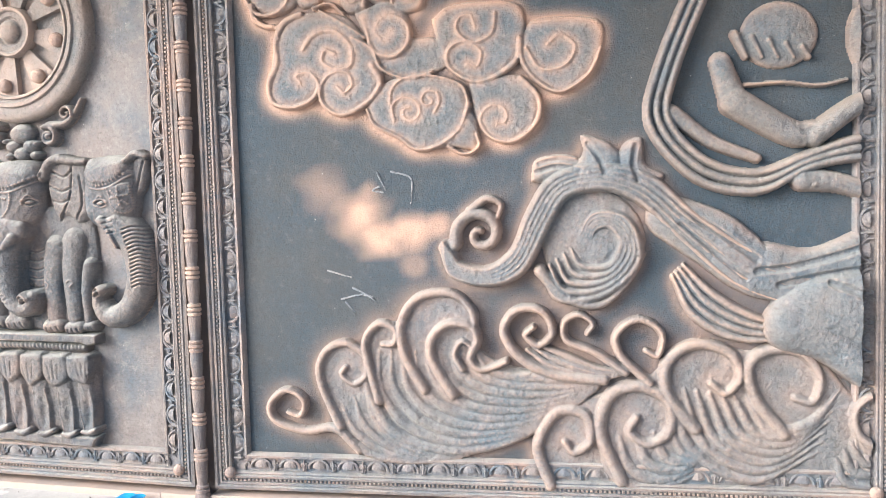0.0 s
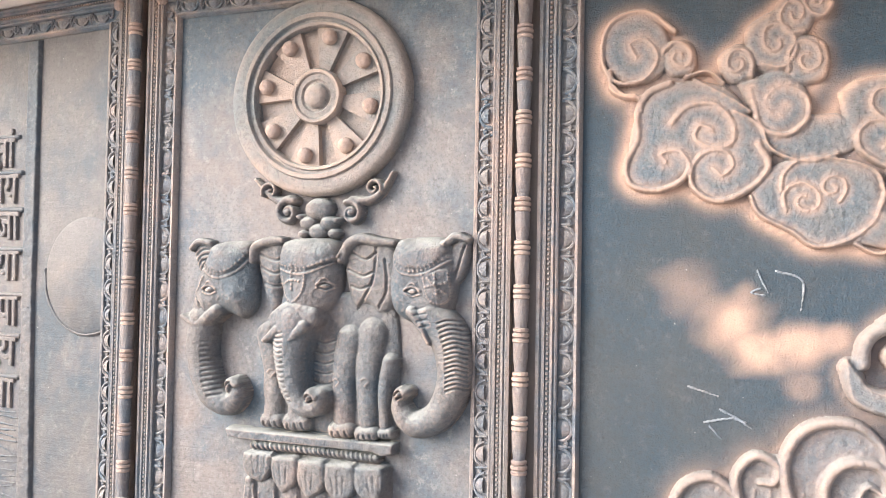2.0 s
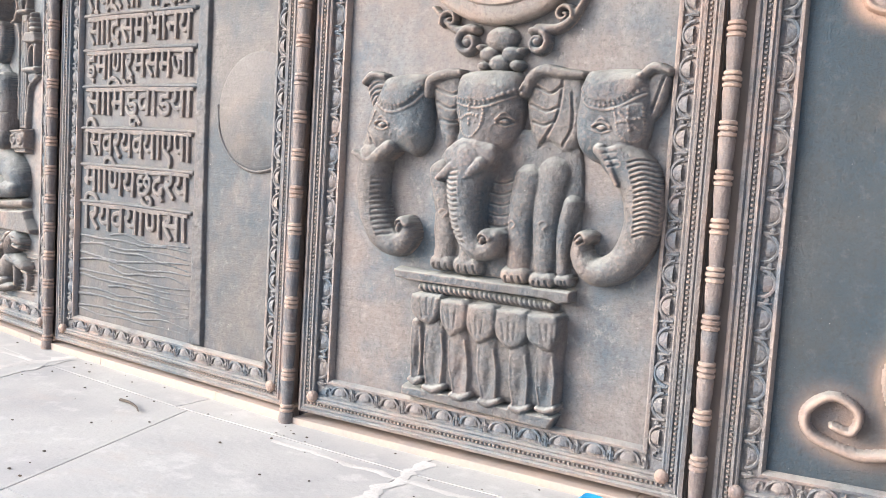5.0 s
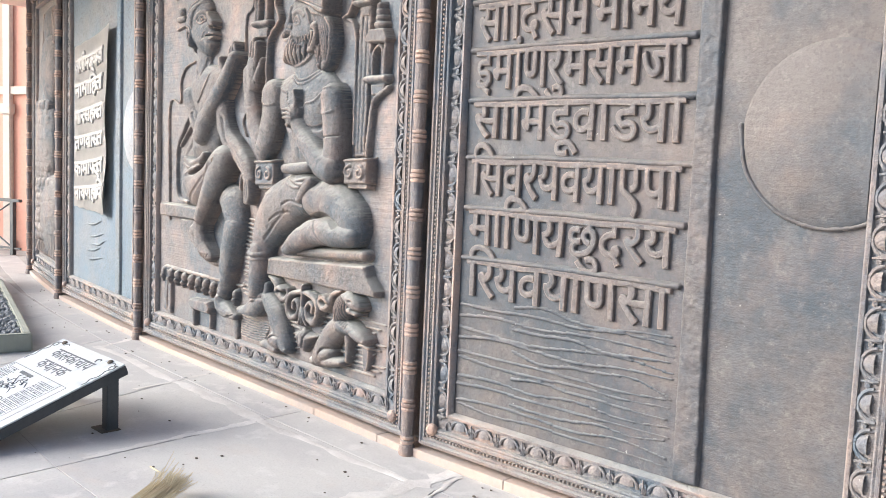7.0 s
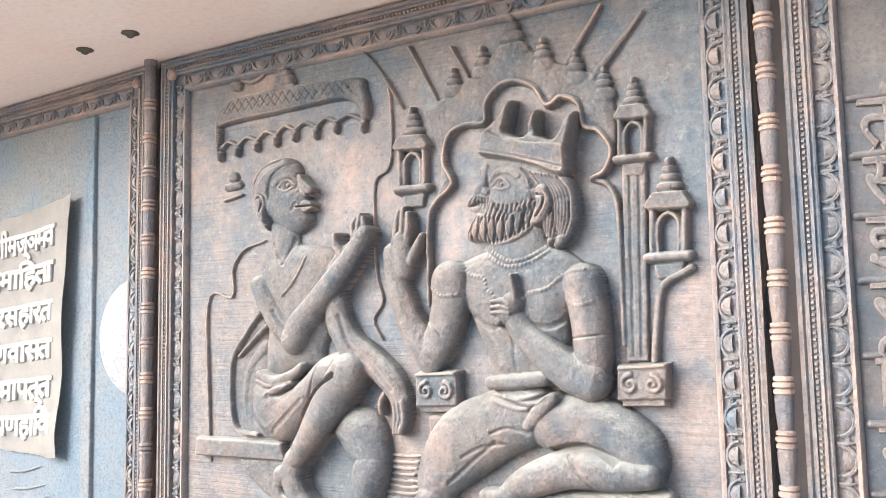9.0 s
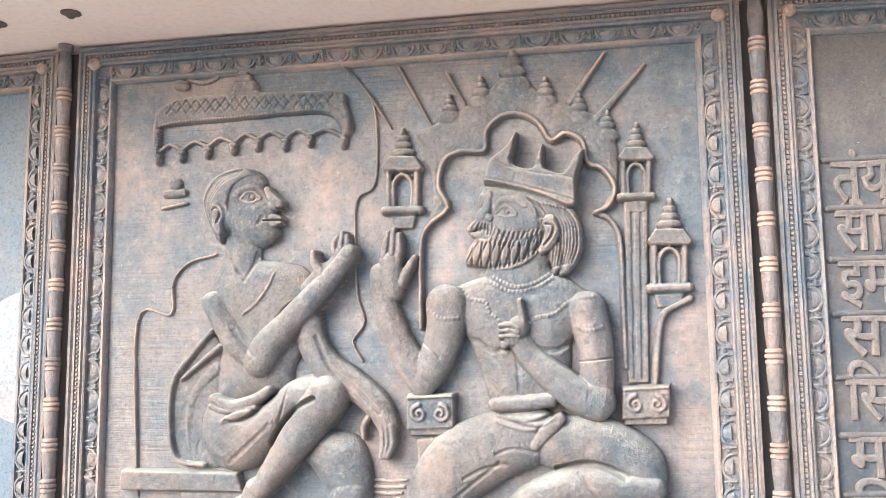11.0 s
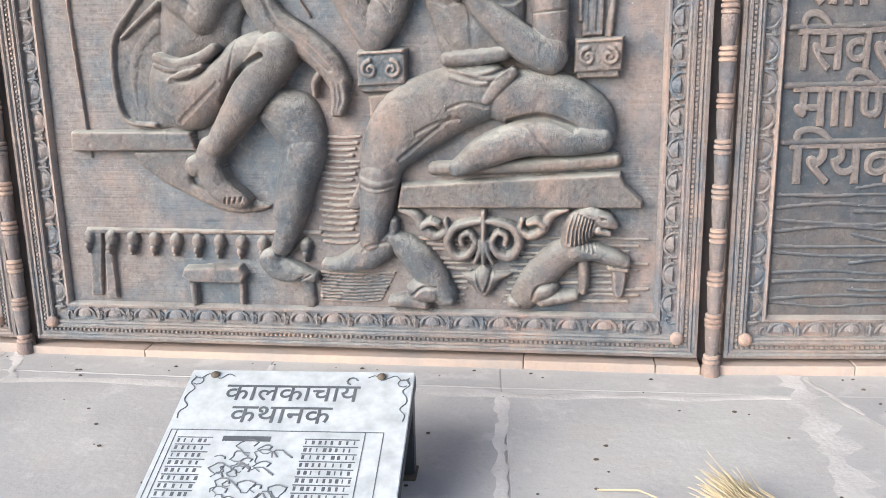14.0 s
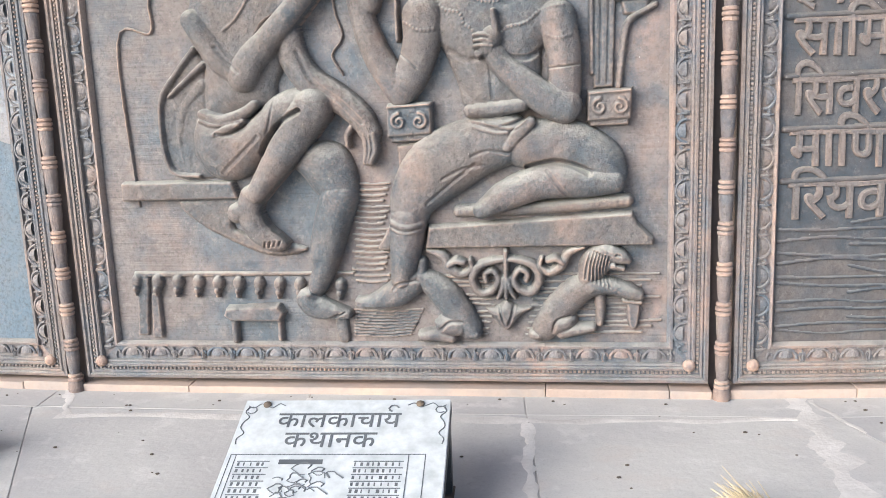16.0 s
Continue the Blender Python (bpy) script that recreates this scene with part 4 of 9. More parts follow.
right_elephant.groove([(1.348, 1.065), (1.383, 1.076), (1.422, 1.067)], 0.0045, 0.012)
right_elephant.groove([(1.353, 1.05), (1.388, 1.061), (1.424, 1.052)], 0.0045, 0.012)
right_elephant.groove([(1.358, 1.035), (1.393, 1.046), (1.427, 1.037)], 0.0045, 0.012)
right_elephant.groove([(1.363, 1.02), (1.398, 1.031), (1.43, 1.022)], 0.0045, 0.012)
right_elephant.groove([(1.368, 1.005), (1.403, 1.016), (1.432, 1.006)], 0.0045, 0.012)
right_elephant.groove([(1.368, 0.99), (1.403, 1), (1.432, 0.991)], 0.0046, 0.012)
right_elephant.groove([(1.369, 0.974), (1.404, 0.985), (1.433, 0.976)], 0.0045, 0.012)
right_elephant.groove([(1.369, 0.959), (1.404, 0.97), (1.433, 0.961)], 0.0045, 0.012)
right_elephant.groove([(1.369, 0.944), (1.404, 0.955), (1.433, 0.946)], 0.0046, 0.012)
right_elephant.groove([(1.37, 0.929), (1.404, 0.94), (1.434, 0.931)], 0.0045, 0.012)
right_elephant.groove([(1.37, 0.913), (1.405, 0.924), (1.434, 0.916)], 0.0044, 0.012)
right_elephant.groove([(1.37, 0.898), (1.405, 0.909), (1.434, 0.901)], 0.0045, 0.012)
right_elephant.groove([(1.371, 0.883), (1.405, 0.894), (1.434, 0.886)], 0.0045, 0.012)
right_elephant.groove([(1.371, 0.868), (1.406, 0.879), (1.435, 0.871)], 0.0045, 0.012)
right_elephant.limb([(1.237, 1.132, 0.0232), (1.271, 1.091, 0.0197), (1.301, 1.028, 0.0104)], 0.045, 0.07)
right_elephant.groove([(1.246, 1.14), (1.285, 1.148)], 0.0046, 0.006)
right_elephant.groove([(1.256, 1.121), (1.293, 1.128)], 0.0048, 0.006)
right_elephant.groove([(1.266, 1.101), (1.301, 1.108)], 0.0046, 0.006)
right_elephant.groove([(1.276, 1.081), (1.308, 1.089)], 0.0046, 0.006)
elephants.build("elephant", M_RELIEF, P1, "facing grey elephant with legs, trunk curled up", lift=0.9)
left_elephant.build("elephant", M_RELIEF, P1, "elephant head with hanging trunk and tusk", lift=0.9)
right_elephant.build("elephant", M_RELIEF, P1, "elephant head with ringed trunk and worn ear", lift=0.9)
pedestal = Relief(0.4, 1.3, 0.15, 0.95, 0.0065)
pedestal.plate([(0.469, 0.675), (1.168, 0.669), (1.168, 0.63), (1.121, 0.618), (1.088, 0.63), (0.541, 0.632), (0.483, 0.637)], 0.085, 0.008)
pedestal.tube([(0.588, 0.614), (0.855, 0.612), (1.091, 0.605)], 0.019, h=0.07)
pedestal.groove([(0.586, 0.63), (0.602, 0.6)], 0.005, 0.014)
pedestal.groove([(0.609, 0.628), (0.624, 0.599)], 0.005, 0.014)
pedestal.groove([(0.629, 0.629), (0.644, 0.6)], 0.0053, 0.014)
pedestal.groove([(0.651, 0.628), (0.666, 0.598)], 0.0053, 0.014)
pedestal.groove([(0.67, 0.628), (0.686, 0.599)], 0.0053, 0.014)
pedestal.groove([(0.692, 0.627), (0.707, 0.598)], 0.005, 0.014)
pedestal.groove([(0.714, 0.628), (0.729, 0.599)], 0.0053, 0.014)
pedestal.groove([(0.733, 0.626), (0.748, 0.597)], 0.0048, 0.014)
pedestal.groove([(0.754, 0.625), (0.769, 0.596)], 0.0053, 0.014)
pedestal.groove([(0.773, 0.626), (0.788, 0.597)], 0.0048, 0.014)
pedestal.groove([(0.794, 0.625), (0.809, 0.596)], 0.0048, 0.014)
pedestal.groove([(0.815, 0.625), (0.83, 0.597)], 0.0047, 0.014)
pedestal.groove([(0.834, 0.624), (0.848, 0.596)], 0.005, 0.014)
pedestal.groove([(0.854, 0.625), (0.869, 0.596)], 0.0048, 0.014)
pedestal.groove([(0.873, 0.623), (0.887, 0.595)], 0.005, 0.014)
pedestal.groove([(0.893, 0.624), (0.907, 0.596)], 0.005, 0.014)
pedestal.groove([(0.913, 0.623), (0.927, 0.595)], 0.0048, 0.014)
pedestal.groove([(0.931, 0.622), (0.945, 0.594)], 0.0048, 0.014)
pedestal.groove([(0.951, 0.622), (0.965, 0.595)], 0.0045, 0.014)
pedestal.groove([(0.968, 0.621), (0.983, 0.593)], 0.0045, 0.014)
pedestal.groove([(0.988, 0.622), (1.002, 0.594)], 0.0048, 0.014)
pedestal.groove([(1.007, 0.621), (1.021, 0.593)], 0.0045, 0.014)
pedestal.groove([(1.025, 0.621), (1.039, 0.594)], 0.0045, 0.014)
pedestal.groove([(1.044, 0.62), (1.058, 0.593)], 0.0048, 0.014)
pedestal.groove([(1.061, 0.619), (1.075, 0.591)], 0.0048, 0.014)
pedestal.groove([(1.08, 0.619), (1.094, 0.592)], 0.0048, 0.014)
pedestal.pillow([(0.594, 0.592), (0.872, 0.592), (1.116, 0.591), (1.14, 0.542), (1.143, 0.467), (1.133, 0.313), (1.099, 0.259), (0.985, 0.248), (0.76, 0.247), (0.6, 0.275), (0.563, 0.319), (0.551, 0.469)], 0.055, 0.0399)
pedestal.limb([(0.582, 0.482, 0.0226), (0.587, 0.38, 0.0266), (0.591, 0.286, 0.0213)], 0.036, 0.05)
pedestal.swell(0.595, 0.356, 0.0117, 0.0802, -0.022)
pedestal.ridge([(0.566, 0.463), (0.567, 0.377), (0.575, 0.292)], 0.0062, 0.009)
pedestal.ridge([(0.601, 0.468), (0.607, 0.384), (0.606, 0.297)], 0.0061, 0.009)
pedestal.limb([(0.571, 0.277, 0.0115), (0.593, 0.269, 0.0151), (0.612, 0.283, 0.0115)], 0.035, 0.06)
pedestal.limb([(0.658, 0.468, 0.0412), (0.663, 0.365, 0.0485), (0.668, 0.269, 0.0388)], 0.036, 0.05)
pedestal.swell(0.671, 0.341, 0.0209, 0.0802, -0.022)
pedestal.ridge([(0.627, 0.447), (0.626, 0.359), (0.639, 0.272)], 0.0061, 0.009)
pedestal.ridge([(0.691, 0.457), (0.7, 0.371), (0.696, 0.283)], 0.0059, 0.009)
pedestal.limb([(0.631, 0.257, 0.0113), (0.67, 0.253, 0.0147), (0.706, 0.27, 0.0113)], 0.035, 0.06)
pedestal.limb([(0.753, 0.459, 0.0402), (0.766, 0.355, 0.0473), (0.779, 0.259, 0.0378)], 0.036, 0.05)
pedestal.swell(0.774, 0.332, 0.0199, 0.0802, -0.022)
pedestal.ridge([(0.724, 0.438), (0.731, 0.349), (0.751, 0.262)], 0.0059, 0.009)
pedestal.ridge([(0.785, 0.448), (0.802, 0.361), (0.805, 0.272)], 0.0059, 0.009)
pedestal.limb([(0.743, 0.247, 0.011), (0.78, 0.243, 0.0144), (0.815, 0.26, 0.011)], 0.035, 0.06)
pedestal.limb([(0.869, 0.445, 0.0392), (0.881, 0.348, 0.0461), (0.893, 0.259, 0.0369)], 0.036, 0.05)
pedestal.swell(0.888, 0.325, 0.0199, 0.076, -0.022)
pedestal.ridge([(0.84, 0.424), (0.847, 0.342), (0.866, 0.262)], 0.0058, 0.009)
pedestal.ridge([(0.899, 0.434), (0.915, 0.354), (0.918, 0.272)], 0.0056, 0.009)
pedestal.limb([(0.859, 0.247, 0.0107), (0.894, 0.243, 0.014), (0.928, 0.259, 0.0107)], 0.035, 0.06)
pedestal.limb([(0.992, 0.442, 0.0372), (1.002, 0.347, 0.0437), (1.011, 0.259, 0.035)], 0.036, 0.05)
pedestal.swell(1.009, 0.324, 0.0189, 0.076, -0.022)
pedestal.ridge([(0.965, 0.422), (0.969, 0.34), (0.985, 0.261)], 0.0056, 0.009)
pedestal.ridge([(1.021, 0.431), (1.034, 0.353), (1.035, 0.271)], 0.0055, 0.009)
pedestal.limb([(0.979, 0.247, 0.0102), (1.012, 0.243, 0.0133), (1.044, 0.259, 0.0102)], 0.035, 0.06)
pedestal.limb([(1.091, 0.451, 0.0362), (1.099, 0.358, 0.0426), (1.107, 0.273, 0.0341)], 0.036, 0.05)
pedestal.swell(1.106, 0.336, 0.0179, 0.076, -0.022)
pedestal.ridge([(1.065, 0.431), (1.068, 0.352), (1.082, 0.275)], 0.0055, 0.009)
pedestal.ridge([(1.119, 0.44), (1.131, 0.364), (1.13, 0.285)], 0.0052, 0.009)
pedestal.limb([(1.076, 0.262, 0.0099), (1.108, 0.258, 0.0129), (1.139, 0.273, 0.0099)], 0.035, 0.06)
pedestal.pillow([(0.562, 0.591), (0.62, 0.596), (0.681, 0.594), (0.687, 0.562), (0.674, 0.517), (0.64, 0.486), (0.58, 0.508), (0.558, 0.549)], 0.032, 0.0208, 0.072)
pedestal.groove([(0.604, 0.58), (0.617, 0.519)], 0.0042, 0.005)
pedestal.groove([(0.632, 0.583), (0.637, 0.522)], 0.0042, 0.005)
pedestal.groove([(0.66, 0.587), (0.657, 0.525)], 0.0042, 0.005)
pedestal.pillow([(0.685, 0.585), (0.735, 0.589), (0.787, 0.586), (0.795, 0.534), (0.783, 0.489), (0.734, 0.456), (0.705, 0.482), (0.683, 0.522)], 0.032, 0.0208, 0.072)
pedestal.groove([(0.699, 0.548), (0.711, 0.489)], 0.0042, 0.005)
pedestal.groove([(0.726, 0.552), (0.731, 0.492)], 0.0042, 0.005)
pedestal.groove([(0.753, 0.556), (0.75, 0.495)], 0.0042, 0.005)
pedestal.pillow([(0.793, 0.581), (0.845, 0.585), (0.899, 0.583), (0.908, 0.525), (0.896, 0.481), (0.843, 0.447), (0.812, 0.473), (0.792, 0.511)], 0.032, 0.0193, 0.072)
pedestal.groove([(0.809, 0.538), (0.821, 0.48)], 0.0042, 0.005)
pedestal.groove([(0.835, 0.542), (0.84, 0.483)], 0.0042, 0.005)
pedestal.groove([(0.86, 0.545), (0.858, 0.486)], 0.0042, 0.005)
pedestal.pillow([(0.905, 0.579), (0.961, 0.583), (1.02, 0.582), (1.028, 0.523), (1.018, 0.48), (0.968, 0.447), (0.924, 0.47), (0.904, 0.508)], 0.032, 0.0193, 0.072)
pedestal.groove([(0.935, 0.536), (0.947, 0.479)], 0.0042, 0.005)
pedestal.groove([(0.96, 0.54), (0.965, 0.482)], 0.0042, 0.005)
pedestal.groove([(0.984, 0.543), (0.983, 0.485)], 0.0042, 0.005)
pedestal.pillow([(1.024, 0.578), (1.076, 0.583), (1.131, 0.582), (1.138, 0.531), (1.128, 0.489), (1.108, 0.461), (1.042, 0.48), (1.023, 0.517)], 0.032, 0.0182, 0.072)
pedestal.groove([(1.077, 0.548), (1.088, 0.492)], 0.0042, 0.005)
pedestal.groove([(1.1, 0.551), (1.105, 0.495)], 0.0042, 0.005)
pedestal.groove([(1.123, 0.555), (1.122, 0.498)], 0.0042, 0.005)
pedestal.plate([(0.529, 0.249), (1.143, 0.241), (1.119, 0.193), (0.532, 0.209)], 0.075, 0.008)
pedestal.build("lotus_pedestal", M_RELIEF, P1, "dusty lotus-petal pedestal with rope band", lift=0.72)
scrolls = Relief(0.4, 1.25, 1.3, 1.75, 0.006)
scrolls.spiral(0.71, 1.484, 0.050, 1.6, 60, 1, 0.0160, 0.05)
scrolls.spiral(0.974, 1.479, 0.044, 1.6, 120, -1, 0.0153, 0.05)
scrolls.blob(0.71, 1.484, 0.020, 0.017, 0.05)
scrolls.blob(0.974, 1.479, 0.019, 0.017, 0.05)
scrolls.tube([(0.562, 1.61), (0.622, 1.554), (0.666, 1.528), (0.715, 1.531)], 0.0093, 0.0205, h=0.045)
scrolls.tube([(1.131, 1.623), (1.091, 1.558), (1.045, 1.527), (0.972, 1.524)], 0.0087, 0.0195, h=0.045)
scrolls.spiral(0.632, 1.565, 0.035, 1.3, 200, -1, 0.0115, 0.045)
scrolls.spiral(1.059, 1.568, 0.035, 1.3, -20, 1, 0.0110, 0.045)
scrolls.blob(0.836, 1.496, 0.062, 0.043, 0.05, soft=0.004)
scrolls.blob(0.793, 1.444, 0.038, 0.027, 0.05, soft=0.004)
scrolls.blob(0.878, 1.443, 0.038, 0.027, 0.05, soft=0.004)
scrolls.blob(0.836, 1.412, 0.042, 0.031, 0.05, soft=0.004)
scrolls.blob(0.776, 1.403, 0.024, 0.017, 0.05, soft=0.004)
scrolls.blob(0.902, 1.405, 0.028, 0.020, 0.05, soft=0.004)
scrolls.blob(0.764, 1.466, 0.020, 0.013, 0.05, soft=0.004)
scrolls.blob(0.918, 1.453, 0.019, 0.013, 0.05, soft=0.004)
scrolls.build("scroll_ornament", M_RELIEF, P1, "curled foliage under the wheel")
WHEEL = (0.830, 1.909, 0.368)

def spoked_wheel(parent, u, v, radius):
    """A cast wheel: stepped rim, eight broad spokes with studs, ringed hub."""
    base = Matrix.Translation((u, FIELDY, v))
    rim, n = bmesh.new(), 64
    prof = [(0.70, 0.006), (0.70, 0.045), (0.715, 0.056), (0.74, 0.058), (0.75, 0.050), (0.77, 0.052), (0.79, 0.066), (0.83, 0.066), (0.845, 0.056), (0.90, 0.058), (0.955, 0.055), (0.985, 0.046), (1.0, 0.03), (1.0, -0.004)]
    rings = [[rim.verts.new((radius * r * math.cos(a), -h, radius * r * math.sin(a))) for a in (2 * math.pi * k / n for k in range(n))] for r, h in prof]
    for a, b in zip(rings, rings[1:]):
        for k in range(n):
            rim.faces.new((a[k], a[(k + 1) % n], b[(k + 1) % n], b[k]))
    bmesh.ops.recalc_face_normals(rim, faces=rim.faces)
    wheel = part("wheel", rim, M_WHEEL, parent, "round stepped wheel rim, dusty bronze")
    wheel.matrix_basis = base
    back = bmesh.new()
    turned(back, [(radius * 0.71, 0.0), (radius * 0.71, 0.008)], 48, "y")
    part("wheel_back", back, M_WHEEL, wheel)
    hub = bmesh.new()
    turned(hub, [(radius * 0.28, 0.0), (radius * 0.28, 0.052), (radius * 0.265, 0.060), (radius * 0.235, 0.058), (radius * 0.22, 0.050), (radius * 0.17, 0.052), (radius * 0.15, 0.044), (radius * 0.13, 0.046), (radius * 0.115, 0.062), (radius * 0.07, 0.074), (0.004, 0.078)], 28, "y")
    part("hub", hub, M_WHEEL, wheel)
    spoke = stud = None
    for i in range(8):
        a = radians(-12 + 45 * i)
        turn = pose(0, 0, 0, 0, -math.degrees(a), 0)
        if spoke is None:
            bm = bmesh.new()
            c = [bm.verts.new((radius * x, -y, radius * z)) for y, f in ((0.004, 1.0), (0.032, 0.96)) for x, z in ((0.25, -0.055 * f), (0.72, -0.19 * f), (0.72, 0.19 * f), (0.25, 0.055 * f))]
            for f in ((4, 5, 6, 7), (0, 1, 5, 4), (1, 2, 6, 5), (2, 3, 7, 6), (3, 0, 4, 7)):
                bm.faces.new([c[q] for q in f])
            bmesh.ops.recalc_face_normals(bm, faces=bm.faces)
            spoke = part("spoke", bm, M_WHEEL, wheel)
            spoke.matrix_basis = turn
            bm = bmesh.new()
            turned(bm, [(0.027, 0.0), (0.030, 0.012), (0.026, 0.026), (0.015, 0.034), (0.003, 0.036)], 12, "y")
            stud = part("stud", bm, M_RING, wheel)
            stud.matrix_basis = Matrix.Translation((radius * 0.6 * math.cos(a), -0.030, radius * 0.6 * math.sin(a)))
        else:
            again(spoke, turn)
            again(stud, Matrix.Translation((radius * 0.6 * math.cos(a), -0.030, radius * 0.6 * math.sin(a))))


spoked_wheel(P1, *WHEEL)


# ---- the ruler and the monk ----
P3, W3 = relief_panel(3, "dark bronze relief panel of a crowned ruler and a seated monk", M_FIELD)
field(P3, W3, M_HATCH)
arch, canopy, house, kiosk_l, kiosk_m, kiosk_r, rest_l, rest_r, throne, bench, stool, bracket = (Relief(0.18, W3 - 0.16, 0.19, TOP - 0.13, 0.007) for _ in range(12))
arch.pillow([(1.359, 2.005), (1.491, 2.068), (1.592, 2.122), (1.702, 2.205), (1.808, 2.117), (1.931, 2.059), (2.042, 1.984), (2.048, 1.78), (1.986, 1.702), (2.035, 1.781), (2.002, 1.844), (1.953, 1.862), (1.937, 1.941), (1.881, 1.972), (1.832, 1.947), (1.786, 2.025), (1.699, 2.054), (1.622, 2.009), (1.601, 1.936), (1.489, 1.916), (1.44, 1.829), (1.467, 1.732), (1.403, 1.687), (1.418, 1.81)], 0.026, 0.045)
arch.tube([(1.374, 1.321), (1.376, 1.594), (1.403, 1.672), (1.471, 1.732), (1.44, 1.809), (1.459, 1.898), (1.519, 1.929), (1.601, 1.928), (1.61, 1.996), (1.66, 2.045), (1.719, 2.051), (1.786, 2.019), (1.831, 1.951), (1.881, 1.972), (1.937, 1.941), (1.954, 1.866), (2.002, 1.844), (2.04, 1.781), (2.02, 1.72), (1.974, 1.695)], 0.0095, h=0.036, soft=0)
arch.tube([(1.974, 1.695), (2.022, 1.67), (2.052, 1.59), (2.055, 1.347), (2.056, 1.181)], 0.0095, h=0.024)
arch.blob(1.703, 2.149, 0.065, 0.048, 0.035, soft=0.004)
arch.blob(1.704, 2.203, 0.047, 0.027, 0.04, soft=0)
arch.blob(1.705, 2.236, 0.032, 0.024, 0.036, soft=0)
arch.blob(1.706, 2.27, 0.018, 0.024, 0.03, soft=0)
arch.blob(1.592, 2.102, 0.043, 0.032, 0.035, soft=0.004)
arch.blob(1.592, 2.138, 0.032, 0.018, 0.04, soft=0)
arch.blob(1.593, 2.16, 0.022, 0.016, 0.036, soft=0)
arch.blob(1.593, 2.183, 0.012, 0.016, 0.03, soft=0)
arch.blob(1.815, 2.087, 0.042, 0.032, 0.035, soft=0.004)
arch.blob(1.816, 2.123, 0.031, 0.018, 0.04, soft=0)
arch.blob(1.816, 2.145, 0.021, 0.016, 0.036, soft=0)
arch.blob(1.817, 2.167, 0.012, 0.016, 0.03, soft=0)
arch.blob(1.928, 2.024, 0.042, 0.031, 0.035, soft=0.004)
arch.blob(1.929, 2.06, 0.030, 0.018, 0.04, soft=0)
arch.blob(1.93, 2.081, 0.021, 0.016, 0.036, soft=0)
arch.blob(1.93, 2.103, 0.011, 0.016, 0.03, soft=0)
arch.blob(1.479, 2.055, 0.040, 0.030, 0.035, soft=0.004)
arch.blob(1.48, 2.087, 0.028, 0.016, 0.04, soft=0)
arch.blob(1.48, 2.108, 0.020, 0.014, 0.036, soft=0)
arch.blob(1.48, 2.128, 0.011, 0.014, 0.03, soft=0)
arch.blob(2.02, 1.956, 0.041, 0.031, 0.035, soft=0.004)
arch.blob(2.021, 1.991, 0.030, 0.017, 0.04, soft=0)
arch.blob(2.022, 2.012, 0.021, 0.015, 0.036, soft=0)
arch.blob(2.023, 2.034, 0.011, 0.016, 0.03, soft=0)
arch.tube([(1.3, 2.245), (1.42, 2.021)], 0.0083, 0.004, h=0.025, soft=0)
arch.tube([(1.473, 2.212), (1.536, 2.101)], 0.0083, 0.004, h=0.025, soft=0)
arch.tube([(1.903, 2.085), (2.019, 2.248)], 0.0135, 0.0067, h=0.025, soft=0)
arch.tube([(1.981, 2.009), (2.152, 2.198)], 0.0155, 0.0078, h=0.025, soft=0)
arch.tube([(1.195, 2.148), (1.267, 2.03)], 0.0065, 0.0035, h=0.025, soft=0)
arch.tube([(1.851, 2.305), (1.891, 2.322)], 0.0057, 0.003, h=0.025, soft=0)
canopy.pillow([(0.354, 1.977), (0.35, 2.087), (0.378, 2.158), (0.483, 2.194), (0.694, 2.197), (1.059, 2.179), (1.109, 2.126), (1.128, 2.032), (1.091, 2.008), (1.068, 2.066), (0.993, 2.101), (0.731, 2.096), (0.418, 2.087), (0.384, 2.062), (0.38, 1.976)], 0.032, 0.0187)
canopy.groove([(0.413, 2.179), (0.452, 2.131)], 0.0042, 0.007)
canopy.groove([(0.451, 2.177), (0.414, 2.133)], 0.0042, 0.007)
canopy.groove([(0.452, 2.178), (0.491, 2.131)], 0.0042, 0.007)
canopy.groove([(0.49, 2.176), (0.454, 2.132)], 0.0042, 0.007)
canopy.groove([(0.491, 2.177), (0.53, 2.13)], 0.0042, 0.007)
canopy.groove([(0.529, 2.175), (0.493, 2.132)], 0.0042, 0.007)
canopy.groove([(0.53, 2.176), (0.569, 2.129)], 0.0042, 0.007)
canopy.groove([(0.568, 2.174), (0.531, 2.131)], 0.0042, 0.007)
canopy.groove([(0.569, 2.175), (0.608, 2.128)], 0.0042, 0.007)
canopy.groove([(0.606, 2.174), (0.57, 2.13)], 0.0042, 0.007)
canopy.groove([(0.607, 2.175), (0.646, 2.128)], 0.0042, 0.007)
canopy.groove([(0.645, 2.173), (0.609, 2.129)], 0.0042, 0.007)
canopy.groove([(0.646, 2.174), (0.684, 2.127)], 0.0042, 0.007)
canopy.groove([(0.683, 2.172), (0.647, 2.129)], 0.0042, 0.007)
canopy.groove([(0.684, 2.173), (0.723, 2.126)], 0.0042, 0.007)
canopy.groove([(0.721, 2.171), (0.686, 2.128)], 0.0042, 0.007)
canopy.groove([(0.723, 2.172), (0.761, 2.125)], 0.0042, 0.007)
canopy.groove([(0.76, 2.17), (0.724, 2.127)], 0.0042, 0.007)
canopy.groove([(0.761, 2.171), (0.799, 2.125)], 0.0042, 0.007)
canopy.groove([(0.797, 2.17), (0.762, 2.126)], 0.0042, 0.007)
canopy.groove([(0.799, 2.171), (0.836, 2.124)], 0.0042, 0.007)
canopy.groove([(0.835, 2.169), (0.8, 2.126)], 0.0042, 0.007)
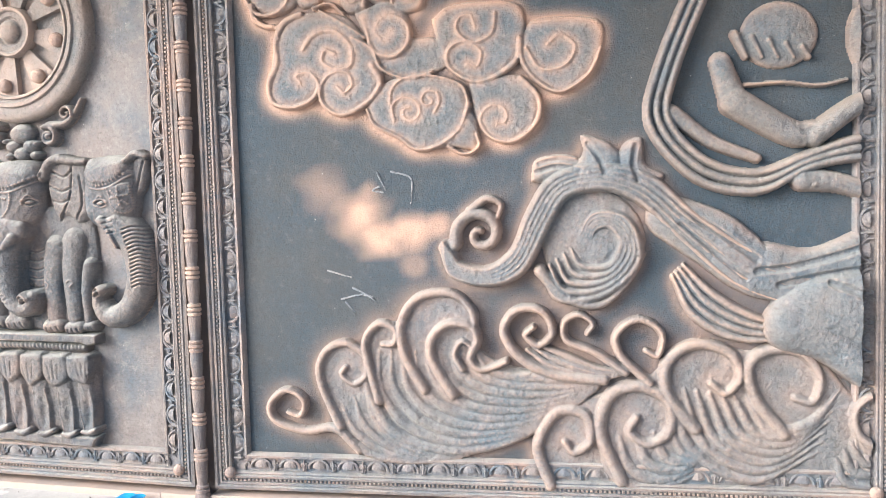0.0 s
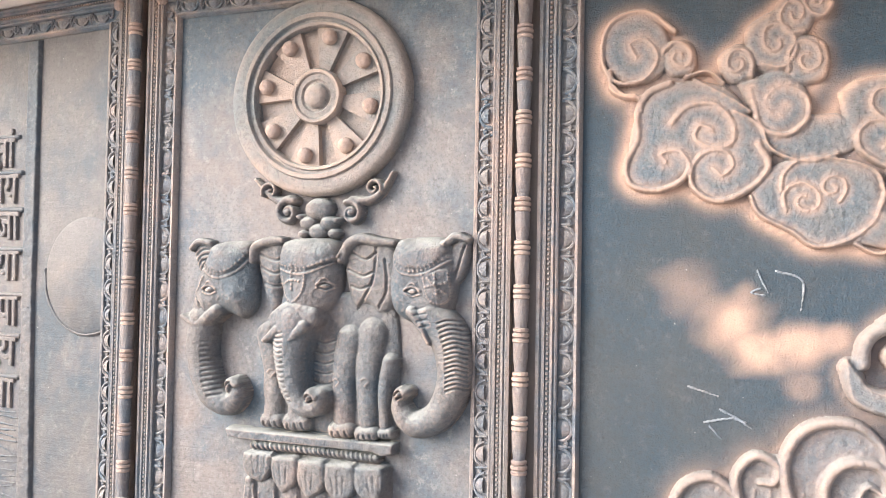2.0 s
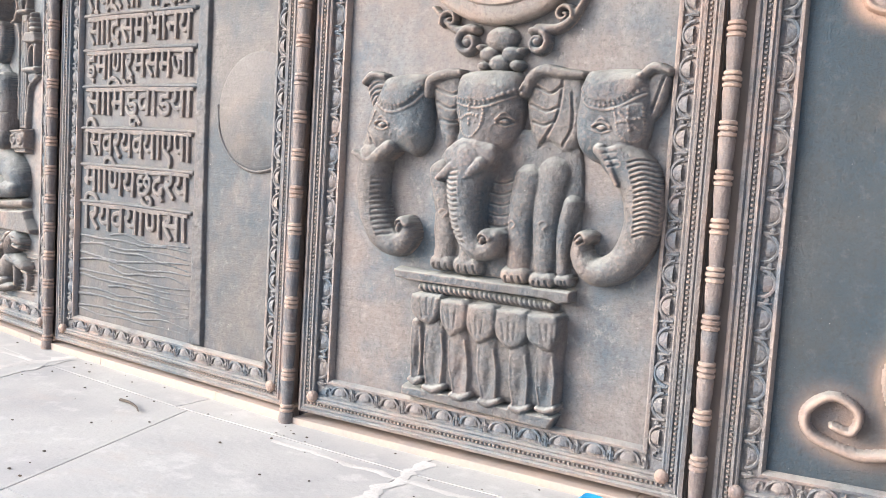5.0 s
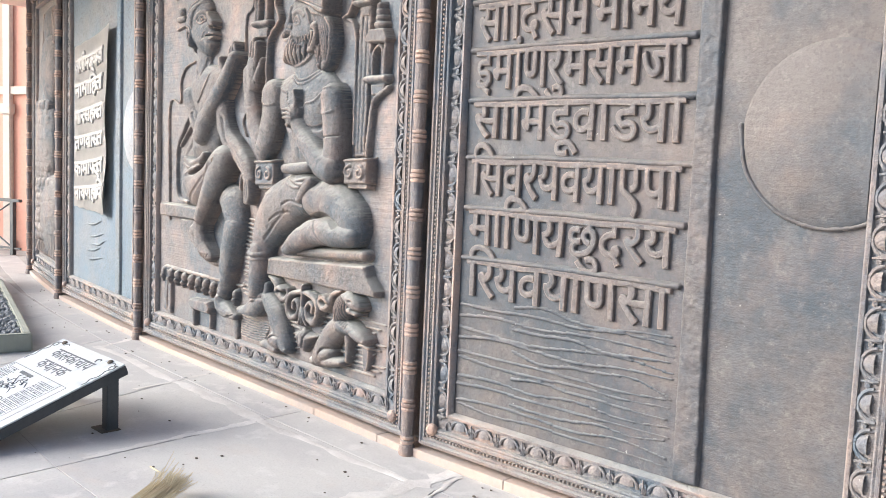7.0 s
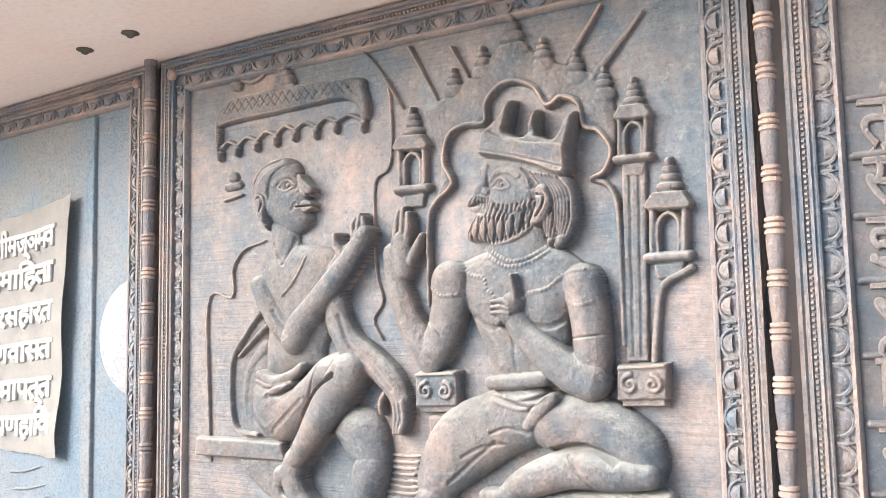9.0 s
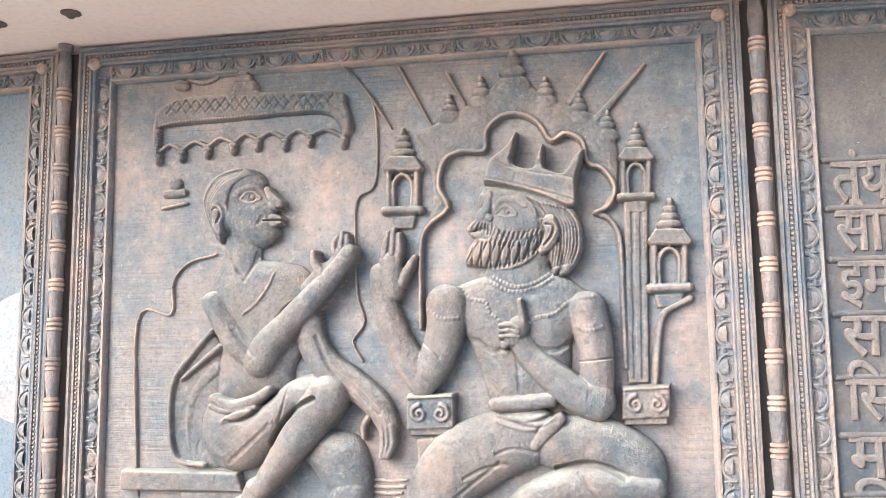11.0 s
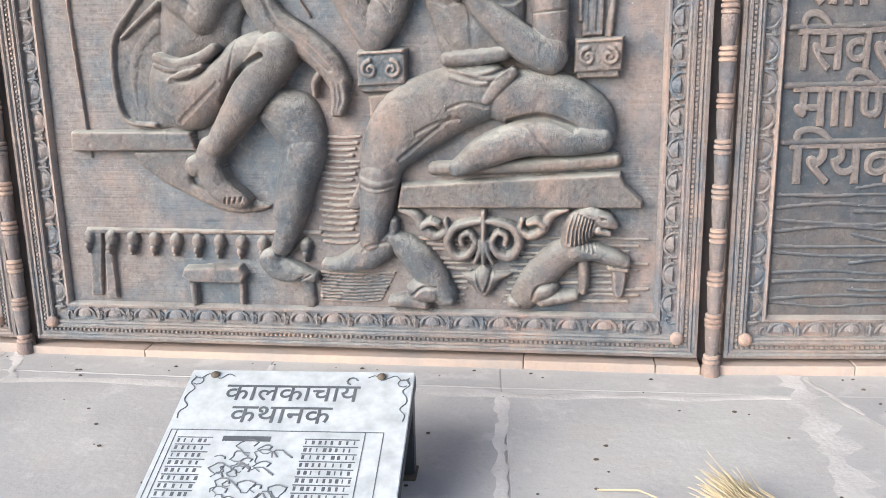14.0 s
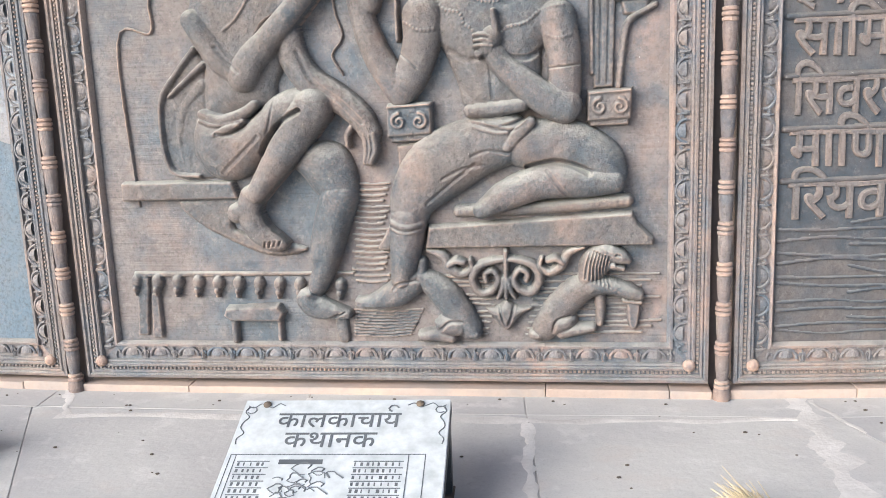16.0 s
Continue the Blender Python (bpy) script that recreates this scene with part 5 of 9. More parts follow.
canopy.groove([(0.836, 2.17), (0.874, 2.123)], 0.0042, 0.007)
canopy.groove([(0.873, 2.168), (0.837, 2.125)], 0.0042, 0.007)
canopy.groove([(0.874, 2.169), (0.911, 2.123)], 0.0042, 0.007)
canopy.groove([(0.911, 2.167), (0.875, 2.124)], 0.0042, 0.007)
canopy.groove([(0.912, 2.168), (0.949, 2.122)], 0.0042, 0.007)
canopy.groove([(0.948, 2.166), (0.913, 2.124)], 0.0042, 0.007)
canopy.groove([(0.949, 2.167), (0.986, 2.121)], 0.0042, 0.007)
canopy.groove([(0.985, 2.166), (0.95, 2.123)], 0.0042, 0.007)
canopy.groove([(0.986, 2.167), (1.023, 2.12)], 0.0042, 0.007)
canopy.groove([(1.022, 2.165), (0.987, 2.122)], 0.0042, 0.007)
canopy.groove([(1.024, 2.163), (1.06, 2.117)], 0.0042, 0.007)
canopy.groove([(1.059, 2.161), (1.024, 2.119)], 0.0042, 0.007)
canopy.beads([(0.375, 1.98), (0.383, 2.059), (0.418, 2.094), (0.731, 2.103), (0.993, 2.108), (1.059, 2.075), (1.084, 2.015)], 0.0063, 0.007)
canopy.limb([(0.372, 1.985, 0.0094), (0.419, 2.016, 0.0082), (0.467, 1.993, 0.0094)], 0.02, 0)
canopy.limb([(0.467, 1.993, 0.0092), (0.517, 2.023, 0.008), (0.57, 2, 0.0092)], 0.02, 0)
canopy.limb([(0.57, 2, 0.0089), (0.62, 2.032, 0.0078), (0.673, 2.009, 0.0089)], 0.02, 0)
canopy.limb([(0.673, 2.009, 0.0089), (0.718, 2.04, 0.0078), (0.764, 2.017, 0.0089)], 0.02, 0)
canopy.limb([(0.764, 2.017, 0.0092), (0.817, 2.041, 0.008), (0.871, 2.012, 0.0092)], 0.02, 0)
canopy.limb([(0.871, 2.012, 0.0087), (0.918, 2.043, 0.0076), (0.966, 2.02, 0.0087)], 0.02, 0)
canopy.limb([(0.966, 2.02, 0.0092), (1.029, 2.04, 0.008), (1.093, 2.007, 0.0092)], 0.02, 0)
canopy.limb([(0.366, 1.976, 0.0103), (0.38, 1.976, 0.0103)], 0.026, 0)
canopy.limb([(0.373, 1.96, 0.0152), (0.374, 1.953, 0.0141)], 0.032, 0)
canopy.limb([(0.46, 1.984, 0.0103), (0.474, 1.983, 0.0103)], 0.026, 0)
canopy.limb([(0.468, 1.968, 0.0149), (0.468, 1.961, 0.0137)], 0.032, 0)
canopy.limb([(0.563, 1.991, 0.0103), (0.577, 1.991, 0.0103)], 0.026, 0)
canopy.limb([(0.57, 1.975, 0.0149), (0.571, 1.969, 0.0137)], 0.032, 0)
canopy.limb([(0.666, 2.001, 0.0103), (0.68, 2, 0.0103)], 0.026, 0)
canopy.limb([(0.673, 1.985, 0.0149), (0.673, 1.978, 0.0137)], 0.032, 0)
canopy.limb([(0.758, 2.008, 0.0101), (0.772, 2.008, 0.0101)], 0.026, 0)
canopy.limb([(0.765, 1.992, 0.0149), (0.765, 1.986, 0.0137)], 0.032, 0)
canopy.limb([(0.864, 2.004, 0.0101), (0.878, 2.003, 0.0101)], 0.026, 0)
canopy.limb([(0.871, 1.988, 0.0145), (0.871, 1.981, 0.0134)], 0.032, 0)
canopy.limb([(0.96, 2.011, 0.0101), (0.973, 2.01, 0.0101)], 0.026, 0)
canopy.limb([(0.967, 1.995, 0.0142), (0.967, 1.989, 0.0131)], 0.032, 0)
canopy.limb([(1.086, 1.998, 0.0098), (1.1, 1.998, 0.0098)], 0.026, 0)
canopy.limb([(1.093, 1.983, 0.0145), (1.093, 1.976, 0.0134)], 0.032, 0)
canopy.limb([(0.669, 2.191, 0.0126), (0.768, 2.191, 0.0126)], 0.03, 0)
canopy.limb([(0.694, 2.215, 0.0291), (0.74, 2.215, 0.0291)], 0.035, 0)
canopy.limb([(0.693, 2.247, 0.0183), (0.73, 2.246, 0.0183)], 0.032, 0)
canopy.limb([(0.699, 2.269, 0.0137), (0.72, 2.269, 0.0137)], 0.028, 0)
canopy.limb([(0.448, 2.246, 0.0204), (0.472, 2.24, 0.0192)], 0.028, 0)
canopy.limb([(0.493, 2.262, 0.0082), (0.541, 2.248, 0.0082), (0.59, 2.259, 0.0082), (0.622, 2.289, 0.0059)], 0.014, 0)
canopy.limb([(0.438, 1.87, 0.0229), (0.448, 1.868, 0.0229)], 0.022, 0)
canopy.limb([(0.408, 1.831, 0.016), (0.478, 1.833, 0.016)], 0.018, 0)
canopy.limb([(0.394, 1.778, 0.0069), (0.488, 1.793, 0.0069)], 0.014, 0)
house.tube([(0.326, 0.738), (0.305, 1.356), (0.438, 1.386), (0.444, 1.501), (0.504, 1.571), (0.609, 1.599)], 0.0048, h=0.013, soft=0)
house.tube([(1.084, 2.282), (1.164, 2.192), (1.21, 2.085), (1.209, 1.84), (1.143, 1.778), (1.135, 1.622), (1.143, 1.443), (1.168, 1.344), (1.127, 1.278), (1.163, 1.208)], 0.0047, h=0.013, soft=0)
house.tube([(-0.023, 1.641), (0.011, 1.512)], 0.005, h=0.013, soft=0)
kiosk_l.blob(1.312, 2.008, 0.012, 0.020, 0.04, soft=0)
kiosk_l.blob(1.312, 1.986, 0.024, 0.019, 0.04, soft=0)
kiosk_l.blob(1.312, 1.963, 0.032, 0.019, 0.04, soft=0)
kiosk_l.blob(1.312, 1.937, 0.043, 0.019, 0.04, soft=0)
kiosk_l.plate([(1.234, 1.884), (1.265, 1.925), (1.359, 1.92), (1.388, 1.876), (1.375, 1.864), (1.247, 1.87)], 0.045, 0.006)
kiosk_l.tube([(1.26, 1.878), (1.262, 1.738)], 0.013, h=0.034, soft=0)
kiosk_l.tube([(1.363, 1.873), (1.36, 1.734)], 0.0127, h=0.034, soft=0)
kiosk_l.tube([(1.279, 1.746), (1.279, 1.83), (1.312, 1.858), (1.343, 1.827), (1.343, 1.743)], 0.0082, h=0.028, soft=0)
kiosk_l.tube([(1.247, 1.731), (1.374, 1.729)], 0.0168, h=0.045, soft=0)
kiosk_l.plate([(1.26, 1.713), (1.361, 1.713), (1.348, 1.664), (1.272, 1.667)], 0.02, 0.008)
kiosk_m.blob(2.118, 1.983, 0.010, 0.017, 0.04, soft=0)
kiosk_m.blob(2.117, 1.964, 0.020, 0.017, 0.04, soft=0)
kiosk_m.blob(2.117, 1.944, 0.026, 0.017, 0.04, soft=0)
kiosk_m.blob(2.116, 1.922, 0.035, 0.017, 0.04, soft=0)
kiosk_m.plate([(2.051, 1.876), (2.077, 1.912), (2.154, 1.907), (2.177, 1.869), (2.166, 1.859), (2.061, 1.865)], 0.045, 0.006)
kiosk_m.tube([(2.072, 1.871), (2.069, 1.751)], 0.0107, h=0.034, soft=0)
kiosk_m.tube([(2.156, 1.867), (2.149, 1.747)], 0.0107, h=0.034, soft=0)
kiosk_m.tube([(2.084, 1.758), (2.086, 1.83), (2.113, 1.855), (2.139, 1.828), (2.136, 1.755)], 0.0073, h=0.028, soft=0)
kiosk_m.tube([(2.057, 1.744), (2.161, 1.743)], 0.0142, h=0.045, soft=0)
kiosk_m.plate([(2.067, 1.729), (2.15, 1.729), (2.138, 1.687), (2.076, 1.689)], 0.02, 0.008)
kiosk_r.blob(2.216, 1.718, 0.013, 0.020, 0.04, soft=0)
kiosk_r.blob(2.215, 1.696, 0.023, 0.019, 0.04, soft=0)
kiosk_r.blob(2.214, 1.672, 0.031, 0.019, 0.04, soft=0)
kiosk_r.blob(2.213, 1.647, 0.042, 0.019, 0.04, soft=0)
kiosk_r.plate([(2.136, 1.591), (2.167, 1.633), (2.258, 1.63), (2.285, 1.586), (2.272, 1.573), (2.148, 1.578)], 0.045, 0.006)
kiosk_r.tube([(2.161, 1.586), (2.157, 1.444)], 0.0127, h=0.034, soft=0)
kiosk_r.tube([(2.26, 1.582), (2.252, 1.442)], 0.0125, h=0.034, soft=0)
kiosk_r.tube([(2.174, 1.452), (2.177, 1.538), (2.21, 1.567), (2.239, 1.536), (2.236, 1.451)], 0.0083, h=0.028, soft=0)
kiosk_r.tube([(2.142, 1.436), (2.266, 1.437)], 0.0167, h=0.045, soft=0)
kiosk_r.plate([(2.154, 1.419), (2.253, 1.421), (2.238, 1.37), (2.164, 1.372)], 0.02, 0.008)
arch.plate([(2.068, 1.731), (2.146, 1.734), (2.129, 1.13), (2.061, 1.126)], 0.016, 0.006)
arch.groove([(2.093, 1.702), (2.083, 1.144)], 0.0055, 0.008)
arch.groove([(2.122, 1.701), (2.108, 1.144)], 0.0055, 0.008)
arch.tube([(2.147, 1.13), (2.163, 1.271), (2.185, 1.353), (2.269, 1.401)], 0.0125, h=0.026)
rest_l.plate([(1.323, 1.096), (1.49, 1.103), (1.489, 0.983), (1.322, 0.975)], 0.05, 0.008)
rest_l.plate([(1.33, 0.989), (1.481, 0.995), (1.481, 0.961), (1.333, 0.956)], 0.035, 0.006)
rest_l.spiral(1.369, 1.032, 0.030, 1.5, 90, 1, 0.0087, 0.014, base=0.048, soft=0)
rest_l.spiral(1.443, 1.032, 0.031, 1.5, 90, -1, 0.0088, 0.014, base=0.048, soft=0)
rest_l.tube([(1.332, 1.085), (1.481, 1.092)], 0.0058, h=0.014, base=0.048, soft=0)
rest_r.plate([(2.039, 1.121), (2.195, 1.127), (2.19, 1.018), (2.035, 1.011)], 0.05, 0.008)
rest_r.plate([(2.043, 1.025), (2.183, 1.03), (2.183, 0.997), (2.046, 0.993)], 0.035, 0.006)
rest_r.spiral(2.081, 1.062, 0.029, 1.5, 90, 1, 0.0080, 0.014, base=0.048, soft=0)
rest_r.spiral(2.149, 1.062, 0.029, 1.5, 90, -1, 0.0080, 0.014, base=0.048, soft=0)
rest_r.tube([(2.048, 1.11), (2.186, 1.117)], 0.0052, h=0.014, base=0.048, soft=0)
rest_r.plate([(1.351, 0.945), (1.477, 0.961), (1.474, 0.758), (1.359, 0.756)], 0.014, 0.01)
throne.tube([(1.573, 0.7), (1.841, 0.707), (2.175, 0.729)], 0.023, 0.0258, h=0.055)
throne.plate([(1.458, 0.65), (2.195, 0.692), (2.214, 0.65), (2.271, 0.594), (2.271, 0.567), (1.442, 0.563)], 0.05, 0.012)
throne.plate([(1.357, 0.685), (1.456, 0.695), (1.454, 0.65), (1.376, 0.65)], 0.03, 0.008)
bench.plate([(0.272, 0.836), (0.719, 0.832), (0.744, 0.761), (0.271, 0.759)], 0.045, 0.01)
bench.plate([(0.486, 0.762), (0.744, 0.761), (0.712, 0.645), (0.987, 0.569), (0.839, 0.54), (0.636, 0.625), (0.518, 0.706)], 0.025, 0.02, curve=True)
bench.plate([(0.274, 0.478), (1.166, 0.475), (1.165, 0.461), (0.271, 0.457)], 0.012, 0.006)
bench.blob(0.287, 0.444, 0.024, 0.029, 0.035, soft=0)
bench.blob(0.284, 0.415, 0.015, 0.019, 0.04, soft=0)
bench.blob(0.281, 0.393, 0.009, 0.011, 0.03, soft=0)
bench.blob(0.372, 0.442, 0.024, 0.030, 0.035, soft=0)
bench.blob(0.368, 0.412, 0.016, 0.019, 0.04, soft=0)
bench.blob(0.366, 0.391, 0.009, 0.011, 0.03, soft=0)
bench.blob(0.456, 0.44, 0.024, 0.029, 0.035, soft=0)
bench.blob(0.452, 0.41, 0.016, 0.019, 0.04, soft=0)
bench.blob(0.45, 0.389, 0.009, 0.011, 0.03, soft=0)
bench.blob(0.539, 0.437, 0.024, 0.030, 0.035, soft=0)
bench.blob(0.536, 0.408, 0.015, 0.019, 0.04, soft=0)
bench.blob(0.534, 0.387, 0.009, 0.011, 0.03, soft=0)
bench.blob(0.622, 0.435, 0.024, 0.029, 0.035, soft=0)
bench.blob(0.619, 0.406, 0.015, 0.019, 0.04, soft=0)
bench.blob(0.617, 0.385, 0.009, 0.011, 0.03, soft=0)
bench.blob(0.704, 0.433, 0.023, 0.029, 0.035, soft=0)
bench.blob(0.702, 0.404, 0.014, 0.018, 0.04, soft=0)
bench.blob(0.7, 0.383, 0.009, 0.011, 0.03, soft=0)
bench.blob(0.786, 0.431, 0.023, 0.029, 0.035, soft=0)
bench.blob(0.783, 0.401, 0.015, 0.018, 0.04, soft=0)
bench.blob(0.782, 0.38, 0.009, 0.011, 0.03, soft=0)
bench.blob(0.867, 0.428, 0.023, 0.029, 0.035, soft=0)
bench.blob(0.865, 0.399, 0.015, 0.019, 0.04, soft=0)
bench.blob(0.863, 0.378, 0.009, 0.011, 0.03, soft=0)
bench.blob(0.948, 0.426, 0.023, 0.029, 0.035, soft=0)
bench.blob(0.946, 0.397, 0.014, 0.019, 0.04, soft=0)
bench.blob(0.944, 0.376, 0.008, 0.011, 0.03, soft=0)
bench.blob(1.028, 0.424, 0.023, 0.029, 0.035, soft=0)
bench.blob(1.026, 0.395, 0.015, 0.019, 0.04, soft=0)
bench.blob(1.024, 0.374, 0.008, 0.011, 0.03, soft=0)
bench.blob(1.107, 0.422, 0.022, 0.028, 0.035, soft=0)
bench.blob(1.106, 0.393, 0.015, 0.018, 0.04, soft=0)
bench.blob(1.104, 0.372, 0.008, 0.010, 0.03, soft=0)
stool.plate([(0.652, 0.343), (0.866, 0.354), (0.889, 0.317), (0.871, 0.283), (0.668, 0.284), (0.64, 0.309)], 0.05, 0.012)
stool.tube([(0.678, 0.282), (0.678, 0.207)], 0.0152, h=0.035, soft=0)
stool.tube([(0.861, 0.285), (0.86, 0.214)], 0.0127, h=0.03, soft=0)
bench.tube([(1.103, 0.289), (1.109, 0.215)], 0.025, h=0.02, soft=0)
bench.plate([(0.289, 0.457), (0.337, 0.458), (0.313, 0.221), (0.268, 0.22)], 0.014, 0.006)
bench.plate([(0.341, 0.394), (0.374, 0.394), (0.375, 0.211), (0.33, 0.21)], 0.018, 0.006)
house.tube([(1.177, 0.81), (1.248, 0.804), (1.315, 0.807)], 0.005, h=0.01, soft=0)
house.tube([(1.184, 0.788), (1.247, 0.782), (1.306, 0.786)], 0.0053, h=0.01, soft=0)
house.tube([(1.19, 0.767), (1.246, 0.761), (1.297, 0.765)], 0.0052, h=0.01, soft=0)
house.tube([(1.173, 0.746), (1.245, 0.74), (1.289, 0.743)], 0.005, h=0.01, soft=0)
house.tube([(1.18, 0.724), (1.244, 0.718), (1.311, 0.722)], 0.005, h=0.01, soft=0)
house.tube([(1.187, 0.703), (1.242, 0.697), (1.302, 0.701)], 0.005, h=0.01, soft=0)
house.tube([(1.169, 0.681), (1.241, 0.675), (1.293, 0.679)], 0.0053, h=0.01, soft=0)
house.tube([(1.176, 0.66), (1.24, 0.654), (1.284, 0.658)], 0.0055, h=0.01, soft=0)
house.tube([(1.183, 0.638), (1.239, 0.632), (1.307, 0.636)], 0.005, h=0.01, soft=0)
house.tube([(1.166, 0.616), (1.238, 0.61), (1.298, 0.614)], 0.0053, h=0.01, soft=0)
house.tube([(1.173, 0.594), (1.237, 0.588), (1.289, 0.592)], 0.0052, h=0.01, soft=0)
house.tube([(1.179, 0.572), (1.236, 0.566), (1.28, 0.571)], 0.0053, h=0.01, soft=0)
house.tube([(1.162, 0.55), (1.235, 0.544), (1.303, 0.549)], 0.005, h=0.01, soft=0)
house.tube([(1.169, 0.528), (1.234, 0.522), (1.294, 0.527)], 0.005, h=0.01, soft=0)
house.tube([(1.176, 0.506), (1.232, 0.5), (1.285, 0.505)], 0.0055, h=0.01, soft=0)
house.tube([(1.158, 0.483), (1.231, 0.478), (1.276, 0.482)], 0.0055, h=0.01, soft=0)
house.tube([(1.165, 0.461), (1.23, 0.456), (1.299, 0.46)], 0.005, h=0.01, soft=0)
house.tube([(1.172, 0.439), (1.229, 0.433), (1.29, 0.438)], 0.0053, h=0.01, soft=0)
house.tube([(1.448, 0.458), (1.606, 0.447), (1.724, 0.452)], 0.0048, h=0.009, soft=0)
house.tube([(1.85, 0.45), (1.955, 0.458), (2.293, 0.458)], 0.0045, h=0.009, soft=0)
house.tube([(1.455, 0.436), (1.606, 0.431), (1.718, 0.43)], 0.0048, h=0.009, soft=0)
house.tube([(1.846, 0.428), (1.955, 0.431), (2.261, 0.436)], 0.0048, h=0.009, soft=0)
house.tube([(1.462, 0.413), (1.606, 0.415), (1.712, 0.408)], 0.0045, h=0.009, soft=0)
house.tube([(1.842, 0.406), (1.956, 0.403), (2.228, 0.414)], 0.005, h=0.009, soft=0)
house.tube([(1.47, 0.391), (1.605, 0.381), (1.705, 0.386)], 0.005, h=0.009, soft=0)
house.tube([(1.838, 0.384), (1.956, 0.393), (2.195, 0.392)], 0.005, h=0.009, soft=0)
house.tube([(1.477, 0.369), (1.605, 0.365), (1.699, 0.364)], 0.005, h=0.009, soft=0)
house.tube([(1.834, 0.362), (1.956, 0.365), (2.296, 0.372)], 0.0048, h=0.009, soft=0)
house.tube([(1.484, 0.347), (1.604, 0.348), (1.693, 0.341)], 0.0045, h=0.009, soft=0)
house.tube([(1.83, 0.339), (1.956, 0.337), (2.263, 0.35)], 0.0047, h=0.009, soft=0)
house.tube([(1.492, 0.324), (1.603, 0.314), (1.687, 0.319)], 0.005, h=0.009, soft=0)
house.tube([(1.826, 0.317), (1.956, 0.327), (2.23, 0.328)], 0.005, h=0.009, soft=0)
house.tube([(1.499, 0.302), (1.603, 0.297), (1.681, 0.297)], 0.005, h=0.009, soft=0)
house.tube([(1.822, 0.295), (1.956, 0.299), (2.197, 0.305)], 0.005, h=0.009, soft=0)
house.tube([(1.506, 0.279), (1.603, 0.281), (1.674, 0.274)], 0.0047, h=0.009, soft=0)
house.tube([(1.818, 0.272), (1.956, 0.271), (2.299, 0.285)], 0.0048, h=0.009, soft=0)
house.tube([(1.514, 0.257), (1.602, 0.246), (1.668, 0.251)], 0.005, h=0.009, soft=0)
house.tube([(1.814, 0.25), (1.956, 0.261), (2.266, 0.263)], 0.005, h=0.009, soft=0)
house.tube([(1.521, 0.234), (1.602, 0.229), (1.662, 0.228)], 0.005, h=0.009, soft=0)
house.tube([(1.81, 0.227), (1.957, 0.232), (2.232, 0.24)], 0.005, h=0.009, soft=0)
house.tube([(1.157, 0.325), (1.281, 0.319), (1.423, 0.327)], 0.0045, h=0.008, soft=0)
house.tube([(1.157, 0.313), (1.28, 0.306), (1.417, 0.315)], 0.0045, h=0.008, soft=0)
house.tube([(1.156, 0.3), (1.279, 0.294), (1.41, 0.302)], 0.0048, h=0.008, soft=0)
house.tube([(1.155, 0.288), (1.279, 0.281), (1.404, 0.29)], 0.0045, h=0.008, soft=0)
house.tube([(1.155, 0.275), (1.278, 0.269), (1.397, 0.277)], 0.0048, h=0.008, soft=0)
house.tube([(1.154, 0.262), (1.278, 0.256), (1.391, 0.265)], 0.0045, h=0.008, soft=0)
house.tube([(1.153, 0.25), (1.277, 0.244), (1.384, 0.252)], 0.0045, h=0.008, soft=0)
house.tube([(1.152, 0.237), (1.277, 0.231), (1.377, 0.239)], 0.0045, h=0.008, soft=0)
house.tube([(1.152, 0.225), (1.276, 0.219), (1.371, 0.227)], 0.0045, h=0.008, soft=0)
bracket.limb([(1.452, 0.557, 0.0083), (1.508, 0.536, 0.0177), (1.536, 0.488, 0.02), (1.578, 0.465, 0.0165), (1.613, 0.489, 0.013), (1.609, 0.519, 0.0094)], 0.03, 0.018)
bracket.limb([(1.53, 0.502, 0.0118), (1.556, 0.518, 0.0142), (1.586, 0.512, 0.0106)], 0.03, 0.03)
bracket.limb([(1.74, 0.521, 0.0103), (1.692, 0.514, 0.0138), (1.64, 0.494, 0.0161), (1.616, 0.447, 0.0172), (1.642, 0.396, 0.0172), (1.688, 0.403, 0.0149), (1.712, 0.445, 0.0126), (1.691, 0.478, 0.0115), (1.664, 0.466, 0.0115), (1.666, 0.44, 0.0115)], 0.032, 0.018)
bracket.limb([(1.731, 0.451, 0.0094), (1.725, 0.41, 0.0118), (1.708, 0.374, 0.0083)], 0.03, 0.016)
bracket.limb([(2.022, 0.563, 0.0076), (1.969, 0.542, 0.0164), (1.941, 0.493, 0.0185), (1.9, 0.47, 0.0153), (1.866, 0.492, 0.012), (1.871, 0.522, 0.0087)], 0.03, 0.018)
bracket.limb([(1.947, 0.507, 0.0112), (1.922, 0.523, 0.0134), (1.893, 0.516, 0.0101)], 0.03, 0.03)
bracket.limb([(1.742, 0.521, 0.0103), (1.789, 0.516, 0.0138), (1.84, 0.497, 0.0161), (1.863, 0.451, 0.0172), (1.837, 0.4, 0.0172), (1.791, 0.405, 0.0149), (1.769, 0.446, 0.0126), (1.789, 0.48, 0.0115), (1.817, 0.468, 0.0115), (1.814, 0.443, 0.0115)], 0.032, 0.018)
bracket.limb([(1.749, 0.451, 0.0094), (1.755, 0.41, 0.0118), (1.772, 0.375, 0.0083)], 0.03, 0.016)
bracket.limb([(1.741, 0.55, 0.0103), (1.74, 0.474, 0.0103), (1.74, 0.375, 0.0092)], 0.03, 0.018)
bracket.pillow([(1.659, 0.332), (1.707, 0.342), (1.74, 0.366), (1.772, 0.344), (1.836, 0.335), (1.794, 0.304), (1.739, 0.248), (1.685, 0.301)], 0.048, 0.0354)
